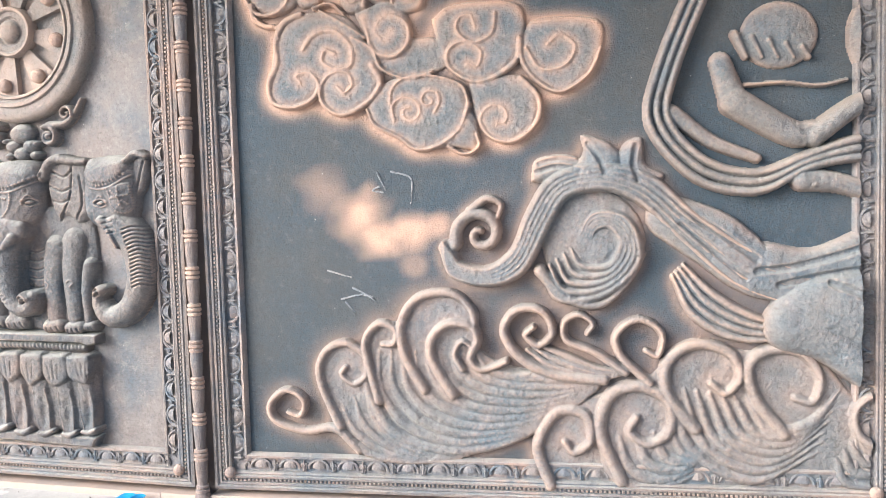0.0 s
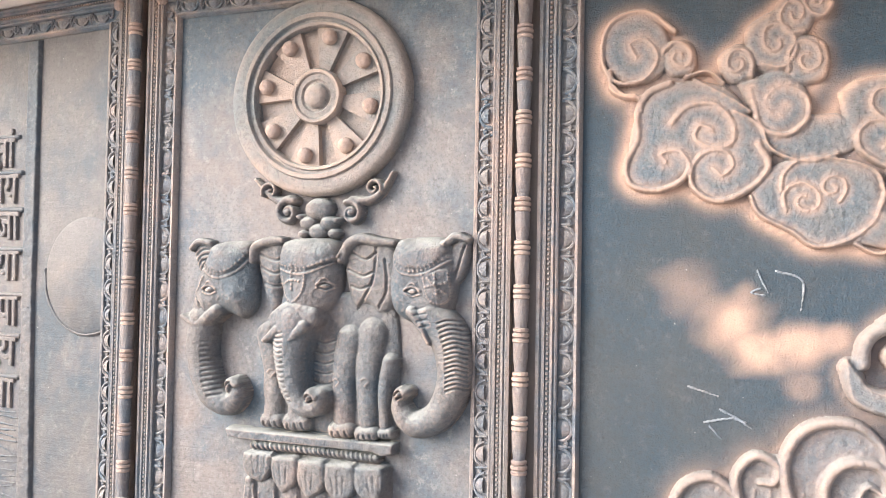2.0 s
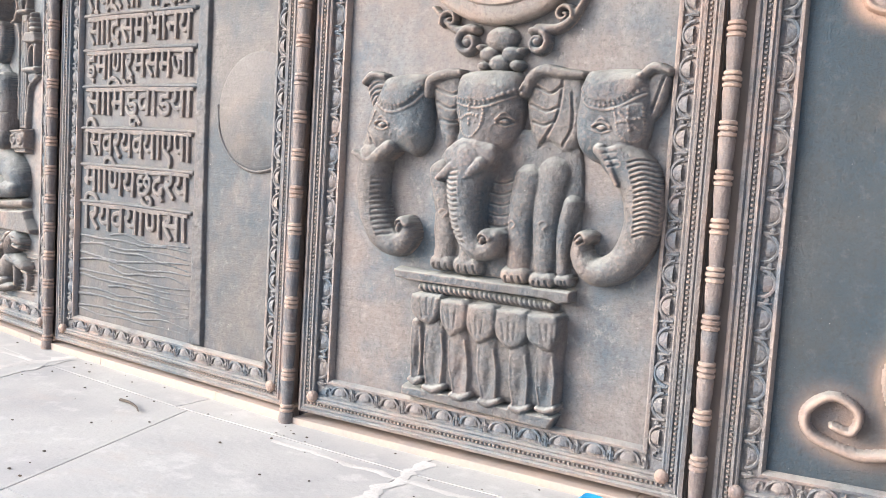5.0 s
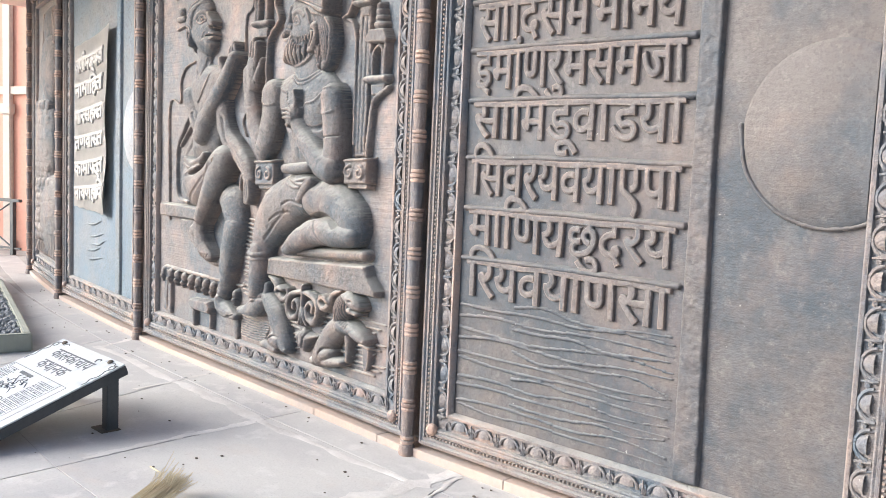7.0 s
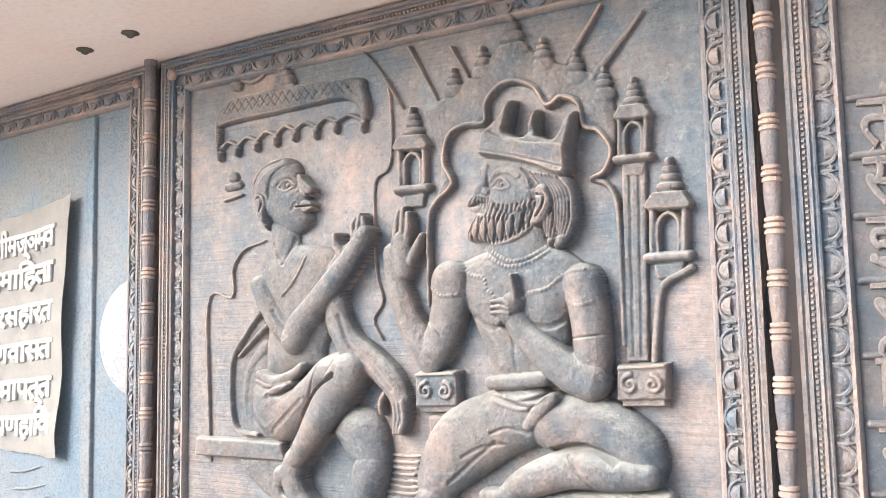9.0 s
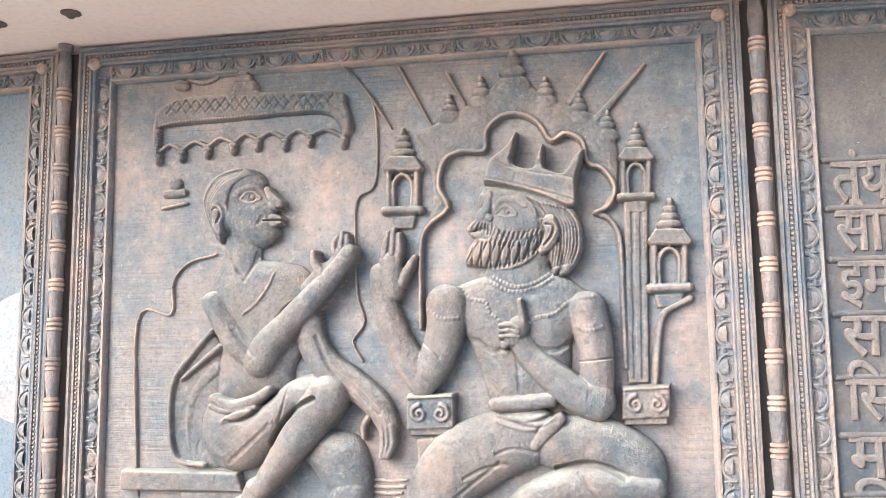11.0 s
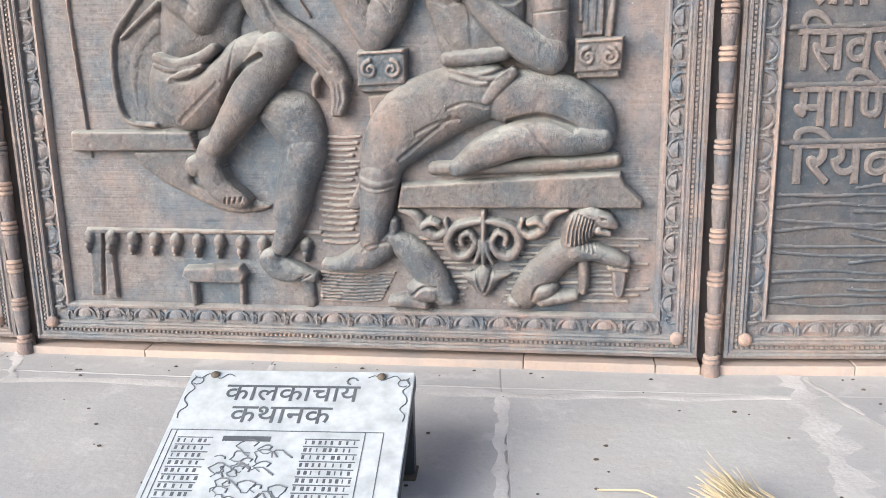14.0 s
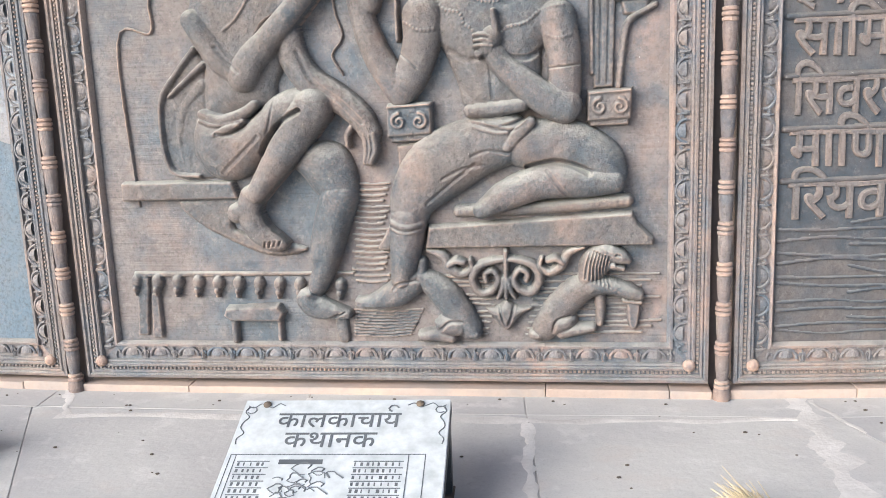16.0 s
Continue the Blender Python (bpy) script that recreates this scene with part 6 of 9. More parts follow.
bracket.groove([(1.713, 0.342), (1.724, 0.297), (1.736, 0.268)], 0.0059, 0.012)
bracket.groove([(1.766, 0.343), (1.754, 0.298), (1.743, 0.268)], 0.0059, 0.012)
arch.build("arch_relief", M_RELIEF, P3, "lobed arch with finials, spears and fluted jamb")
canopy.build("canopy_relief", M_RELIEF, P3, "hatched canopy bar with scalloped tassel fringe")
house.build("wall_outline", M_RELIEF, P3, "raised wall outlines and ribbed ground lines")
kiosk_l.build("kiosk", M_RELIEF, P3, "small domed kiosk with an arched opening")
kiosk_m.build("kiosk", M_RELIEF, P3, "small domed kiosk with an arched opening")
kiosk_r.build("kiosk", M_RELIEF, P3, "small domed kiosk on a bracket")
rest_l.build("armrest", M_RELIEF, P3, "armrest block carved with paired scrolls")
rest_r.build("armrest", M_RELIEF, P3, "armrest block carved with paired scrolls")
throne.build("throne_seat", M_RELIEF, P3, "cushioned throne seat with flaring slab")
bench.build("bench", M_RELIEF, P3, "draped bench with a beaded fringe")
stool.build("footstool", M_RELIEF, P3, "low stool with rounded top")
bracket.build("throne_bracket", M_RELIEF, P3, "paired scroll bracket with a lotus drop")
beasts = Relief(1.2, W3 - 0.16, 0.19, 0.85, 0.006)
beasts.limb([(1.88, 0.257, 0.0472), (1.93, 0.328, 0.0566), (1.997, 0.397, 0.0542), (2.054, 0.424, 0.0425)], 0.055, 0.012)
beasts.pillow([(1.849, 0.232), (1.885, 0.29), (1.942, 0.326), (1.996, 0.307), (1.993, 0.265), (1.942, 0.232)], 0.075, 0.046)
beasts.groove([(1.908, 0.257), (1.925, 0.299), (1.97, 0.312)], 0.0069, 0.012)
beasts.limb([(1.942, 0.244, 0.023), (1.999, 0.257, 0.023), (2.052, 0.263, 0.0161)], 0.045, 0.02)
beasts.limb([(1.838, 0.236, 0.0207), (1.857, 0.232, 0.023)], 0.05, 0.01)
beasts.limb([(2.052, 0.422, 0.0368), (2.119, 0.418, 0.0299), (2.185, 0.398, 0.0276), (2.218, 0.386, 0.0195)], 0.055, 0.025)
beasts.limb([(2.08, 0.39, 0.0207), (2.083, 0.32, 0.0184), (2.079, 0.279, 0.0149)], 0.035, 0.01)
beasts.limb([(2.035, 0.456, 0.0322), (2.064, 0.502, 0.0529), (2.1, 0.541, 0.0391)], 0.055, 0.03)
beasts.limb([(2.116, 0.545, 0.0299), (2.151, 0.528, 0.0276), (2.178, 0.515, 0.0149)], 0.05, 0.03)
beasts.limb([(2.122, 0.499, 0.0179), (2.161, 0.487, 0.0112)], 0.045, 0.03)
beasts.groove([(2.05, 0.555), (2.034, 0.509), (2.027, 0.456)], 0.0045, 0.012)
beasts.groove([(2.06, 0.552), (2.046, 0.505), (2.042, 0.45)], 0.0045, 0.012)
beasts.groove([(2.07, 0.549), (2.057, 0.501), (2.056, 0.445)], 0.0046, 0.012)
beasts.groove([(2.08, 0.545), (2.068, 0.496), (2.071, 0.439)], 0.0045, 0.012)
beasts.groove([(2.09, 0.542), (2.079, 0.492), (2.085, 0.434)], 0.0045, 0.012)
beasts.groove([(2.1, 0.539), (2.09, 0.487), (2.1, 0.428)], 0.0044, 0.012)
beasts.groove([(2.11, 0.535), (2.101, 0.483), (2.114, 0.423)], 0.0044, 0.012)
beasts.groove([(2.177, 0.5), (2.139, 0.503)], 0.0044, 0.02)
beasts.groove([(2.136, 0.541), (2.149, 0.537)], 0.0044, 0.012)
beasts.pillow([(2.173, 0.357), (2.223, 0.356), (2.214, 0.265), (2.184, 0.264)], 0.03, 0.009)
beasts.limb([(2.166, 0.362, 0.0103), (2.225, 0.356, 0.0103)], 0.04, 0)
beasts.limb([(1.426, 0.454, 0.033), (1.495, 0.402, 0.0542), (1.552, 0.332, 0.0566), (1.6, 0.261, 0.0472)], 0.055, 0.012)
beasts.pillow([(1.463, 0.282), (1.505, 0.316), (1.577, 0.318), (1.603, 0.261), (1.579, 0.227), (1.491, 0.232)], 0.075, 0.0435)
beasts.limb([(1.418, 0.23, 0.0193), (1.474, 0.234, 0.0266), (1.532, 0.221, 0.0193)], 0.045, 0.02)
beasts.limb([(1.609, 0.242, 0.0236), (1.623, 0.238, 0.0212)], 0.05, 0.01)
beasts.limb([(1.424, 0.465, 0.0236), (1.43, 0.513, 0.0189)], 0.04, 0.01)
beasts.groove([(1.492, 0.259), (1.528, 0.289), (1.575, 0.291)], 0.0073, 0.012)
beasts.build("beast_relief", M_RELIEF, P3, "two crouching beasts beside the throne foot")
ruler = Relief(1.15, W3 - 0.16, 0.35, TOP - 0.2, 0.0058)
ruler.limb([(1.743, 1.559, 0.0806), (1.72, 1.513, 0.0898), (1.708, 1.456, 0.1267)], 0.062, 0)
ruler.pillow([(1.423, 1.403), (1.503, 1.462), (1.643, 1.5), (1.834, 1.497), (1.951, 1.414), (1.976, 1.344), (1.888, 1.274), (1.88, 1.192), (1.844, 1.062), (1.627, 1.061), (1.578, 1.175), (1.523, 1.3), (1.45, 1.348)], 0.07, 0.1317)
ruler.swell(1.6, 1.311, 0.1018, 0.0742, 0.016)
ruler.swell(1.821, 1.321, 0.0851, 0.0737, 0.016)
ruler.swell(1.713, 1.145, 0.1021, 0.0681, 0.008)
ruler.groove([(1.56, 1.276), (1.624, 1.237), (1.684, 1.257)], 0.0132, 0.01)
ruler.groove([(1.761, 1.245), (1.832, 1.239), (1.885, 1.268)], 0.0132, 0.01)
ruler.groove([(1.704, 1.245), (1.71, 1.11)], 0.0105, 0.006)
ruler.groove([(1.593, 1.157), (1.629, 1.104)], 0.012, 0.006)
ruler.pillow([(1.602, 1.806), (1.585, 1.78), (1.573, 1.751), (1.583, 1.721), (1.577, 1.694), (1.595, 1.677), (1.557, 1.666), (1.545, 1.643), (1.562, 1.619), (1.536, 1.581), (1.53, 1.533), (1.58, 1.525), (1.639, 1.51), (1.72, 1.52), (1.778, 1.563), (1.819, 1.615), (1.86, 1.684), (1.899, 1.712), (1.897, 1.764), (1.757, 1.804)], 0.084, 0.0827)
ruler.swell(1.669, 1.707, 0.0484, 0.0315, -0.016)
ruler.swell(1.587, 1.736, 0.0207, 0.0242, -0.01)
ruler.ridge([(1.64, 1.718), (1.666, 1.743), (1.71, 1.744), (1.74, 1.722)], 0.0127, 0.009)
ruler.swell(1.682, 1.703, 0.0219, 0.0145, 0.015)
ruler.ridge([(1.644, 1.704), (1.668, 1.722), (1.691, 1.719), (1.714, 1.695)], 0.0061, 0.008)
ruler.ridge([(1.651, 1.694), (1.679, 1.686), (1.71, 1.688)], 0.0053, 0.006)
ruler.groove([(1.682, 1.714), (1.674, 1.704), (1.682, 1.692), (1.691, 1.702), (1.682, 1.713)], 0.0046, 0.009)
ruler.ridge([(1.571, 1.753), (1.586, 1.767), (1.607, 1.759)], 0.0097, 0.008)
ruler.swell(1.588, 1.736, 0.0115, 0.0109, 0.012)
ruler.groove([(1.586, 1.745), (1.582, 1.736), (1.589, 1.728), (1.594, 1.737)], 0.0046, 0.008)
ruler.limb([(1.623, 1.767, 0.0133), (1.611, 1.72, 0.0182), (1.593, 1.693, 0.0218)], 0.028, 0.055)
ruler.limb([(1.616, 1.688, 0.015), (1.623, 1.684, 0.0115)], 0.022, 0.06)
ruler.groove([(1.59, 1.677), (1.604, 1.675)], 0.0048, 0.02)
ruler.swell(1.698, 1.653, 0.0461, 0.0345, 0.008)
ruler.limb([(1.552, 1.65, 0.0109), (1.581, 1.668, 0.0158), (1.618, 1.66, 0.0145), (1.635, 1.625, 0.0085)], 0.02, 0.058)
ruler.groove([(1.576, 1.673), (1.562, 1.654)], 0.0042, 0.008)
ruler.groove([(1.587, 1.67), (1.575, 1.648)], 0.0042, 0.008)
ruler.groove([(1.597, 1.667), (1.588, 1.642)], 0.0042, 0.008)
ruler.groove([(1.608, 1.665), (1.601, 1.636)], 0.0042, 0.008)
ruler.groove([(1.618, 1.662), (1.614, 1.629)], 0.0042, 0.008)
ruler.groove([(1.629, 1.659), (1.626, 1.623)], 0.0042, 0.008)
ruler.limb([(1.557, 1.634, 0.0071), (1.583, 1.629, 0.0118), (1.609, 1.634, 0.0071)], 0.014, 0.054)
ruler.heighten([(1.637, 1.666), (1.618, 1.614), (1.567, 1.619), (1.536, 1.581), (1.529, 1.531), (1.58, 1.523), (1.639, 1.508), (1.72, 1.518), (1.778, 1.563), (1.792, 1.633), (1.761, 1.64), (1.721, 1.606), (1.674, 1.613)], 0.012, 0.0104)
ruler.groove([(1.564, 1.607), (1.557, 1.573), (1.538, 1.54)], 0.0043, 0.013)
ruler.groove([(1.58, 1.604), (1.561, 1.569), (1.555, 1.534)], 0.0042, 0.013)
ruler.groove([(1.596, 1.601), (1.589, 1.564), (1.571, 1.528)], 0.0042, 0.013)
ruler.groove([(1.611, 1.599), (1.593, 1.561), (1.587, 1.523)], 0.0043, 0.013)
ruler.groove([(1.627, 1.597), (1.621, 1.558), (1.603, 1.519)], 0.0042, 0.013)
ruler.groove([(1.643, 1.596), (1.625, 1.556), (1.62, 1.516)], 0.0042, 0.013)
ruler.groove([(1.658, 1.596), (1.653, 1.555), (1.636, 1.515)], 0.0043, 0.013)
ruler.groove([(1.674, 1.596), (1.657, 1.556), (1.652, 1.516)], 0.0042, 0.013)
ruler.groove([(1.69, 1.598), (1.685, 1.558), (1.668, 1.518)], 0.0042, 0.013)
ruler.groove([(1.705, 1.6), (1.689, 1.561), (1.685, 1.522)], 0.0042, 0.013)
ruler.groove([(1.721, 1.604), (1.717, 1.565), (1.701, 1.527)], 0.0042, 0.013)
ruler.groove([(1.737, 1.608), (1.721, 1.571), (1.717, 1.534)], 0.0043, 0.013)
ruler.groove([(1.752, 1.612), (1.748, 1.577), (1.733, 1.542)], 0.0042, 0.013)
ruler.groove([(1.768, 1.617), (1.753, 1.584), (1.749, 1.55)], 0.0042, 0.013)
ruler.groove([(1.783, 1.622), (1.78, 1.591), (1.765, 1.559)], 0.0042, 0.013)
ruler.groove([(1.642, 1.645), (1.632, 1.62), (1.623, 1.599)], 0.0042, 0.01)
ruler.groove([(1.658, 1.64), (1.648, 1.614), (1.639, 1.594)], 0.0042, 0.01)
ruler.groove([(1.674, 1.635), (1.665, 1.61), (1.655, 1.589)], 0.0042, 0.01)
ruler.groove([(1.69, 1.632), (1.681, 1.606), (1.671, 1.586)], 0.0042, 0.01)
ruler.groove([(1.706, 1.63), (1.697, 1.604), (1.687, 1.584)], 0.0042, 0.01)
ruler.groove([(1.722, 1.63), (1.713, 1.604), (1.704, 1.583)], 0.0042, 0.01)
ruler.groove([(1.739, 1.631), (1.729, 1.606), (1.72, 1.585)], 0.0042, 0.01)
ruler.groove([(1.755, 1.634), (1.745, 1.609), (1.736, 1.588)], 0.0042, 0.01)
ruler.groove([(1.771, 1.639), (1.761, 1.613), (1.752, 1.593)], 0.0042, 0.01)
ruler.groove([(1.787, 1.644), (1.777, 1.619), (1.768, 1.598)], 0.0042, 0.01)
ruler.limb([(1.814, 1.72, 0.053), (1.865, 1.666, 0.0553), (1.888, 1.591, 0.0461), (1.876, 1.522, 0.0276), (1.857, 1.494, 0.0115)], 0.06, 0.03)
ruler.limb([(1.836, 1.58, 0.0314), (1.844, 1.523, 0.0224), (1.835, 1.497, 0.009)], 0.06, 0.03)
ruler.groove([(1.793, 1.723), (1.836, 1.652), (1.836, 1.58), (1.826, 1.511)], 0.0046, 0.012)
ruler.groove([(1.805, 1.72), (1.846, 1.652), (1.846, 1.58), (1.835, 1.514)], 0.0046, 0.012)
ruler.groove([(1.816, 1.718), (1.857, 1.653), (1.857, 1.58), (1.845, 1.516)], 0.0047, 0.012)
ruler.groove([(1.828, 1.715), (1.867, 1.653), (1.868, 1.58), (1.854, 1.518)], 0.0046, 0.012)
ruler.groove([(1.839, 1.712), (1.877, 1.654), (1.879, 1.579), (1.864, 1.52)], 0.0046, 0.012)
ruler.groove([(1.851, 1.71), (1.887, 1.654), (1.889, 1.579), (1.873, 1.522)], 0.0046, 0.012)
ruler.groove([(1.862, 1.707), (1.897, 1.655), (1.9, 1.579), (1.882, 1.524)], 0.0046, 0.012)
ruler.groove([(1.874, 1.704), (1.907, 1.655), (1.911, 1.579), (1.892, 1.526)], 0.0045, 0.012)
ruler.groove([(1.752, 1.748), (1.777, 1.716), (1.788, 1.68)], 0.0043, 0.01)
ruler.groove([(1.761, 1.743), (1.786, 1.709), (1.794, 1.68)], 0.0043, 0.01)
ruler.groove([(1.77, 1.738), (1.795, 1.702), (1.8, 1.68)], 0.0043, 0.01)
ruler.groove([(1.78, 1.733), (1.805, 1.695), (1.806, 1.68)], 0.0043, 0.01)
ruler.groove([(1.789, 1.728), (1.814, 1.687), (1.811, 1.679)], 0.0042, 0.01)
ruler.limb([(1.823, 1.664, 0.023), (1.831, 1.627, 0.0253), (1.813, 1.587, 0.0207), (1.794, 1.567, 0.0115)], 0.022, 0.082)
ruler.groove([(1.811, 1.655), (1.834, 1.647), (1.829, 1.615), (1.806, 1.586)], 0.0058, 0.016)
ruler.pillow([(1.598, 1.807), (1.623, 1.885), (1.674, 1.928), (1.719, 1.985), (1.711, 1.912), (1.704, 1.874), (1.763, 1.853), (1.781, 1.892), (1.807, 1.941), (1.811, 1.861), (1.821, 1.846), (1.871, 1.833), (1.908, 1.887), (1.946, 1.908), (1.918, 1.805), (1.901, 1.708), (1.757, 1.764)], 0.098, 0.0142)
ruler.heighten([(1.598, 1.807), (1.621, 1.884), (1.699, 1.851), (1.78, 1.827), (1.916, 1.796), (1.901, 1.708), (1.757, 1.764)], 0.012, 0.0083)
ruler.swell(1.769, 1.862, 0.0691, 0.0138, -0.02)
ruler.groove([(1.605, 1.823), (1.745, 1.785), (1.904, 1.732)], 0.0047, 0.007)
ruler.limb([(1.466, 1.396, 0.0718), (1.46, 1.306, 0.0658), (1.424, 1.204, 0.0599), (1.389, 1.145, 0.0527)], 0.062, 0.04)
ruler.limb([(1.38, 1.139, 0.0551), (1.302, 1.259, 0.0503), (1.251, 1.399, 0.0431), (1.233, 1.509, 0.0383), (1.272, 1.456, 0.0415)], 0.056, 0.03)
ruler.limb([(1.272, 1.45, 0.0449), (1.269, 1.503, 0.0473), (1.266, 1.545, 0.0402)], 0.05, 0.03)
ruler.limb([(1.247, 1.521, 0.0165), (1.251, 1.593, 0.0154), (1.265, 1.652, 0.0118)], 0.036, 0.03)
ruler.limb([(1.269, 1.521, 0.0165), (1.278, 1.592, 0.0154), (1.282, 1.661, 0.0118)], 0.036, 0.03)
ruler.limb([(1.29, 1.521, 0.017), (1.302, 1.591, 0.0158), (1.302, 1.641, 0.0121)], 0.036, 0.03)
ruler.limb([(1.308, 1.473, 0.0207), (1.336, 1.525, 0.0184), (1.357, 1.56, 0.0138)], 0.045, 0.025)
ruler.limb([(1.939, 1.37, 0.0629), (1.956, 1.273, 0.0618), (1.962, 1.18, 0.0583), (1.96, 1.099, 0.056)], 0.068, 0.04)
ruler.limb([(1.96, 1.071, 0.0606), (1.9, 1.093, 0.0583), (1.831, 1.145, 0.0513), (1.755, 1.21, 0.042), (1.711, 1.269, 0.0373)], 0.06, 0.07)
ruler.limb([(1.696, 1.281, 0.0359), (1.714, 1.316, 0.0359)], 0.045, 0.085)
ruler.limb([(1.731, 1.322, 0.014), (1.726, 1.364, 0.0128), (1.72, 1.401, 0.0105)], 0.03, 0.095)
ruler.limb([(1.656, 1.32, 0.0096), (1.684, 1.322, 0.0108), (1.716, 1.313, 0.0096)], 0.04, 0.095)
ruler.limb([(1.656, 1.302, 0.0093), (1.684, 1.305, 0.0105), (1.716, 1.298, 0.0093)], 0.04, 0.095)
ruler.limb([(1.656, 1.285, 0.0096), (1.684, 1.287, 0.0108), (1.716, 1.284, 0.0096)], 0.04, 0.095)
ruler.limb([(1.666, 1.257, 0.0156), (1.687, 1.268, 0.0144)], 0.03, 0.09)
ruler.groove([(1.892, 1.201), (1.948, 1.204), (2.02, 1.212)], 0.0047, 0.012)
ruler.groove([(1.359, 1.289), (1.411, 1.252), (1.446, 1.219)], 0.0049, 0.01)
ruler.beads([(1.618, 1.469), (1.691, 1.434), (1.775, 1.448), (1.834, 1.485)], 0.0074, 0.007)
ruler.beads([(1.628, 1.486), (1.697, 1.451), (1.769, 1.462), (1.823, 1.497)], 0.0072, 0.007)
ruler.beads([(1.506, 1.465), (1.543, 1.417), (1.6, 1.402), (1.616, 1.365), (1.647, 1.335), (1.649, 1.285)], 0.0076, 0.007)
ruler.beads([(1.958, 1.412), (1.886, 1.399), (1.831, 1.357), (1.768, 1.345), (1.747, 1.32)], 0.0072, 0.007)
ruler.beads([(1.406, 1.378), (1.46, 1.348), (1.521, 1.35)], 0.0074, 0.007)
ruler.beads([(1.896, 1.315), (1.942, 1.299), (1.996, 1.315)], 0.007, 0.007)
ruler.limb([(1.628, 1.063, 0.0229), (1.714, 1.067, 0.0252), (1.811, 1.077, 0.0229)], 0.035, 0.075)
ruler.limb([(1.736, 0.963, 0.1012), (1.632, 0.929, 0.1106), (1.502, 0.861, 0.1224), (1.41, 0.761, 0.0894), (1.387, 0.672, 0.0659)], 0.095, 0.015)
ruler.limb([(1.822, 0.939, 0.0869), (1.964, 0.929, 0.0936), (2.071, 0.876, 0.0892), (2.113, 0.831, 0.0669)], 0.092, 0.015)
ruler.limb([(2.128, 0.8, 0.0412), (2.021, 0.802, 0.055), (1.885, 0.805, 0.0596), (1.747, 0.758, 0.0527), (1.658, 0.706, 0.0298)], 0.072, 0.06)
ruler.groove([(1.828, 0.86), (1.919, 0.877), (1.987, 0.865), (2.043, 0.839)], 0.0137, 0.04)
ruler.limb([(1.759, 0.934, 0.0183), (1.799, 0.979, 0.0229), (1.841, 1.018, 0.0183)], 0.025, 0.09)
ruler.ridge([(1.639, 1.029), (1.725, 1.014), (1.811, 1.035)], 0.008, 0.01)
ruler.ridge([(1.644, 1.007), (1.713, 0.986), (1.759, 0.985)], 0.0082, 0.01)
ruler.ridge([(1.679, 1.02), (1.771, 0.999), (1.828, 1.029)], 0.008, 0.01)
ruler.groove([(1.463, 0.737), (1.56, 0.814), (1.643, 0.878)], 0.0082, 0.008)
ruler.groove([(1.525, 0.826), (1.596, 0.86), (1.666, 0.872)], 0.0082, 0.008)
ruler.groove([(1.896, 0.848), (1.931, 0.802), (1.977, 0.745)], 0.008, 0.008)
ruler.groove([(1.735, 0.825), (1.758, 0.814), (1.793, 0.825)], 0.008, 0.008)
ruler.groove([(1.632, 0.906), (1.69, 0.923), (1.759, 0.911)], 0.0078, 0.008)
ruler.limb([(1.384, 0.672, 0.0693), (1.383, 0.649, 0.069), (1.373, 0.58, 0.0621), (1.359, 0.487, 0.0506), (1.355, 0.449, 0.046)], 0.09, 0.02)
ruler.limb([(1.383, 0.434, 0.0542), (1.31, 0.38, 0.0519), (1.232, 0.348, 0.0377), (1.181, 0.359, 0.0189)], 0.06, 0.02)
ruler.ridge([(1.315, 0.672), (1.383, 0.654), (1.461, 0.663)], 0.0126, 0.014)
ruler.ridge([(1.319, 0.646), (1.383, 0.631), (1.452, 0.641)], 0.0057, 0.008)
ruler.pillow([(1.311, 0.658), (1.285, 0.608), (1.262, 0.563), (1.309, 0.558), (1.318, 0.614)], 0.03, 0.0115)
ruler.groove([(1.323, 0.416), (1.348, 0.44), (1.418, 0.45)], 0.0073, 0.008)
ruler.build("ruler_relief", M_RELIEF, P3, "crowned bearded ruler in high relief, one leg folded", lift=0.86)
monk = Relief(0.35, 1.55, 0.3, TOP - 0.3, 0.0058)
monk.pillow([(0.597, 1.326), (0.473, 1.167), (0.451, 1.08), (0.455, 0.971), (0.484, 0.874), (0.543, 0.849), (0.647, 0.85), (0.62, 0.973), (0.64, 1.081), (0.64, 1.254)], 0.022, 0.0284)
monk.limb([(0.607, 1.32, 0.0144), (0.53, 1.233, 0.0144), (0.471, 1.156, 0.0144), (0.455, 1.08, 0.0133), (0.458, 0.95, 0.0133), (0.491, 0.866, 0.0133), (0.589, 0.852, 0.0111)], 0.045, 0)
monk.limb([(0.64, 1.263, 0.0159), (0.566, 1.205, 0.0136), (0.497, 1.151, 0.0102)], 0.05, 0)
monk.limb([(0.625, 1.189, 0.0295), (0.546, 1.102, 0.0272), (0.52, 0.993, 0.0227), (0.529, 0.907, 0.0159)], 0.03, 0)
monk.limb([(0.721, 1.635, 0.072), (0.712, 1.566, 0.0764), (0.714, 1.47, 0.1201)], 0.055, 0)
monk.pillow([(0.582, 1.431), (0.615, 1.497), (0.695, 1.568), (0.857, 1.565), (0.95, 1.541), (0.991, 1.47), (0.964, 1.361), (0.949, 1.253), (0.917, 1.189), (0.901, 1.124), (0.811, 1.087), (0.651, 1.075), (0.632, 1.135), (0.64, 1.254), (0.609, 1.331)], 0.062, 0.0964)
monk.swell(0.78, 1.451, 0.0885, 0.0664, 0.012)
monk.swell(0.753, 1.156, 0.0996, 0.0526, 0.01)
monk.groove([(0.686, 1.577), (0.719, 1.523), (0.742, 1.496)], 0.0098, 0.008)
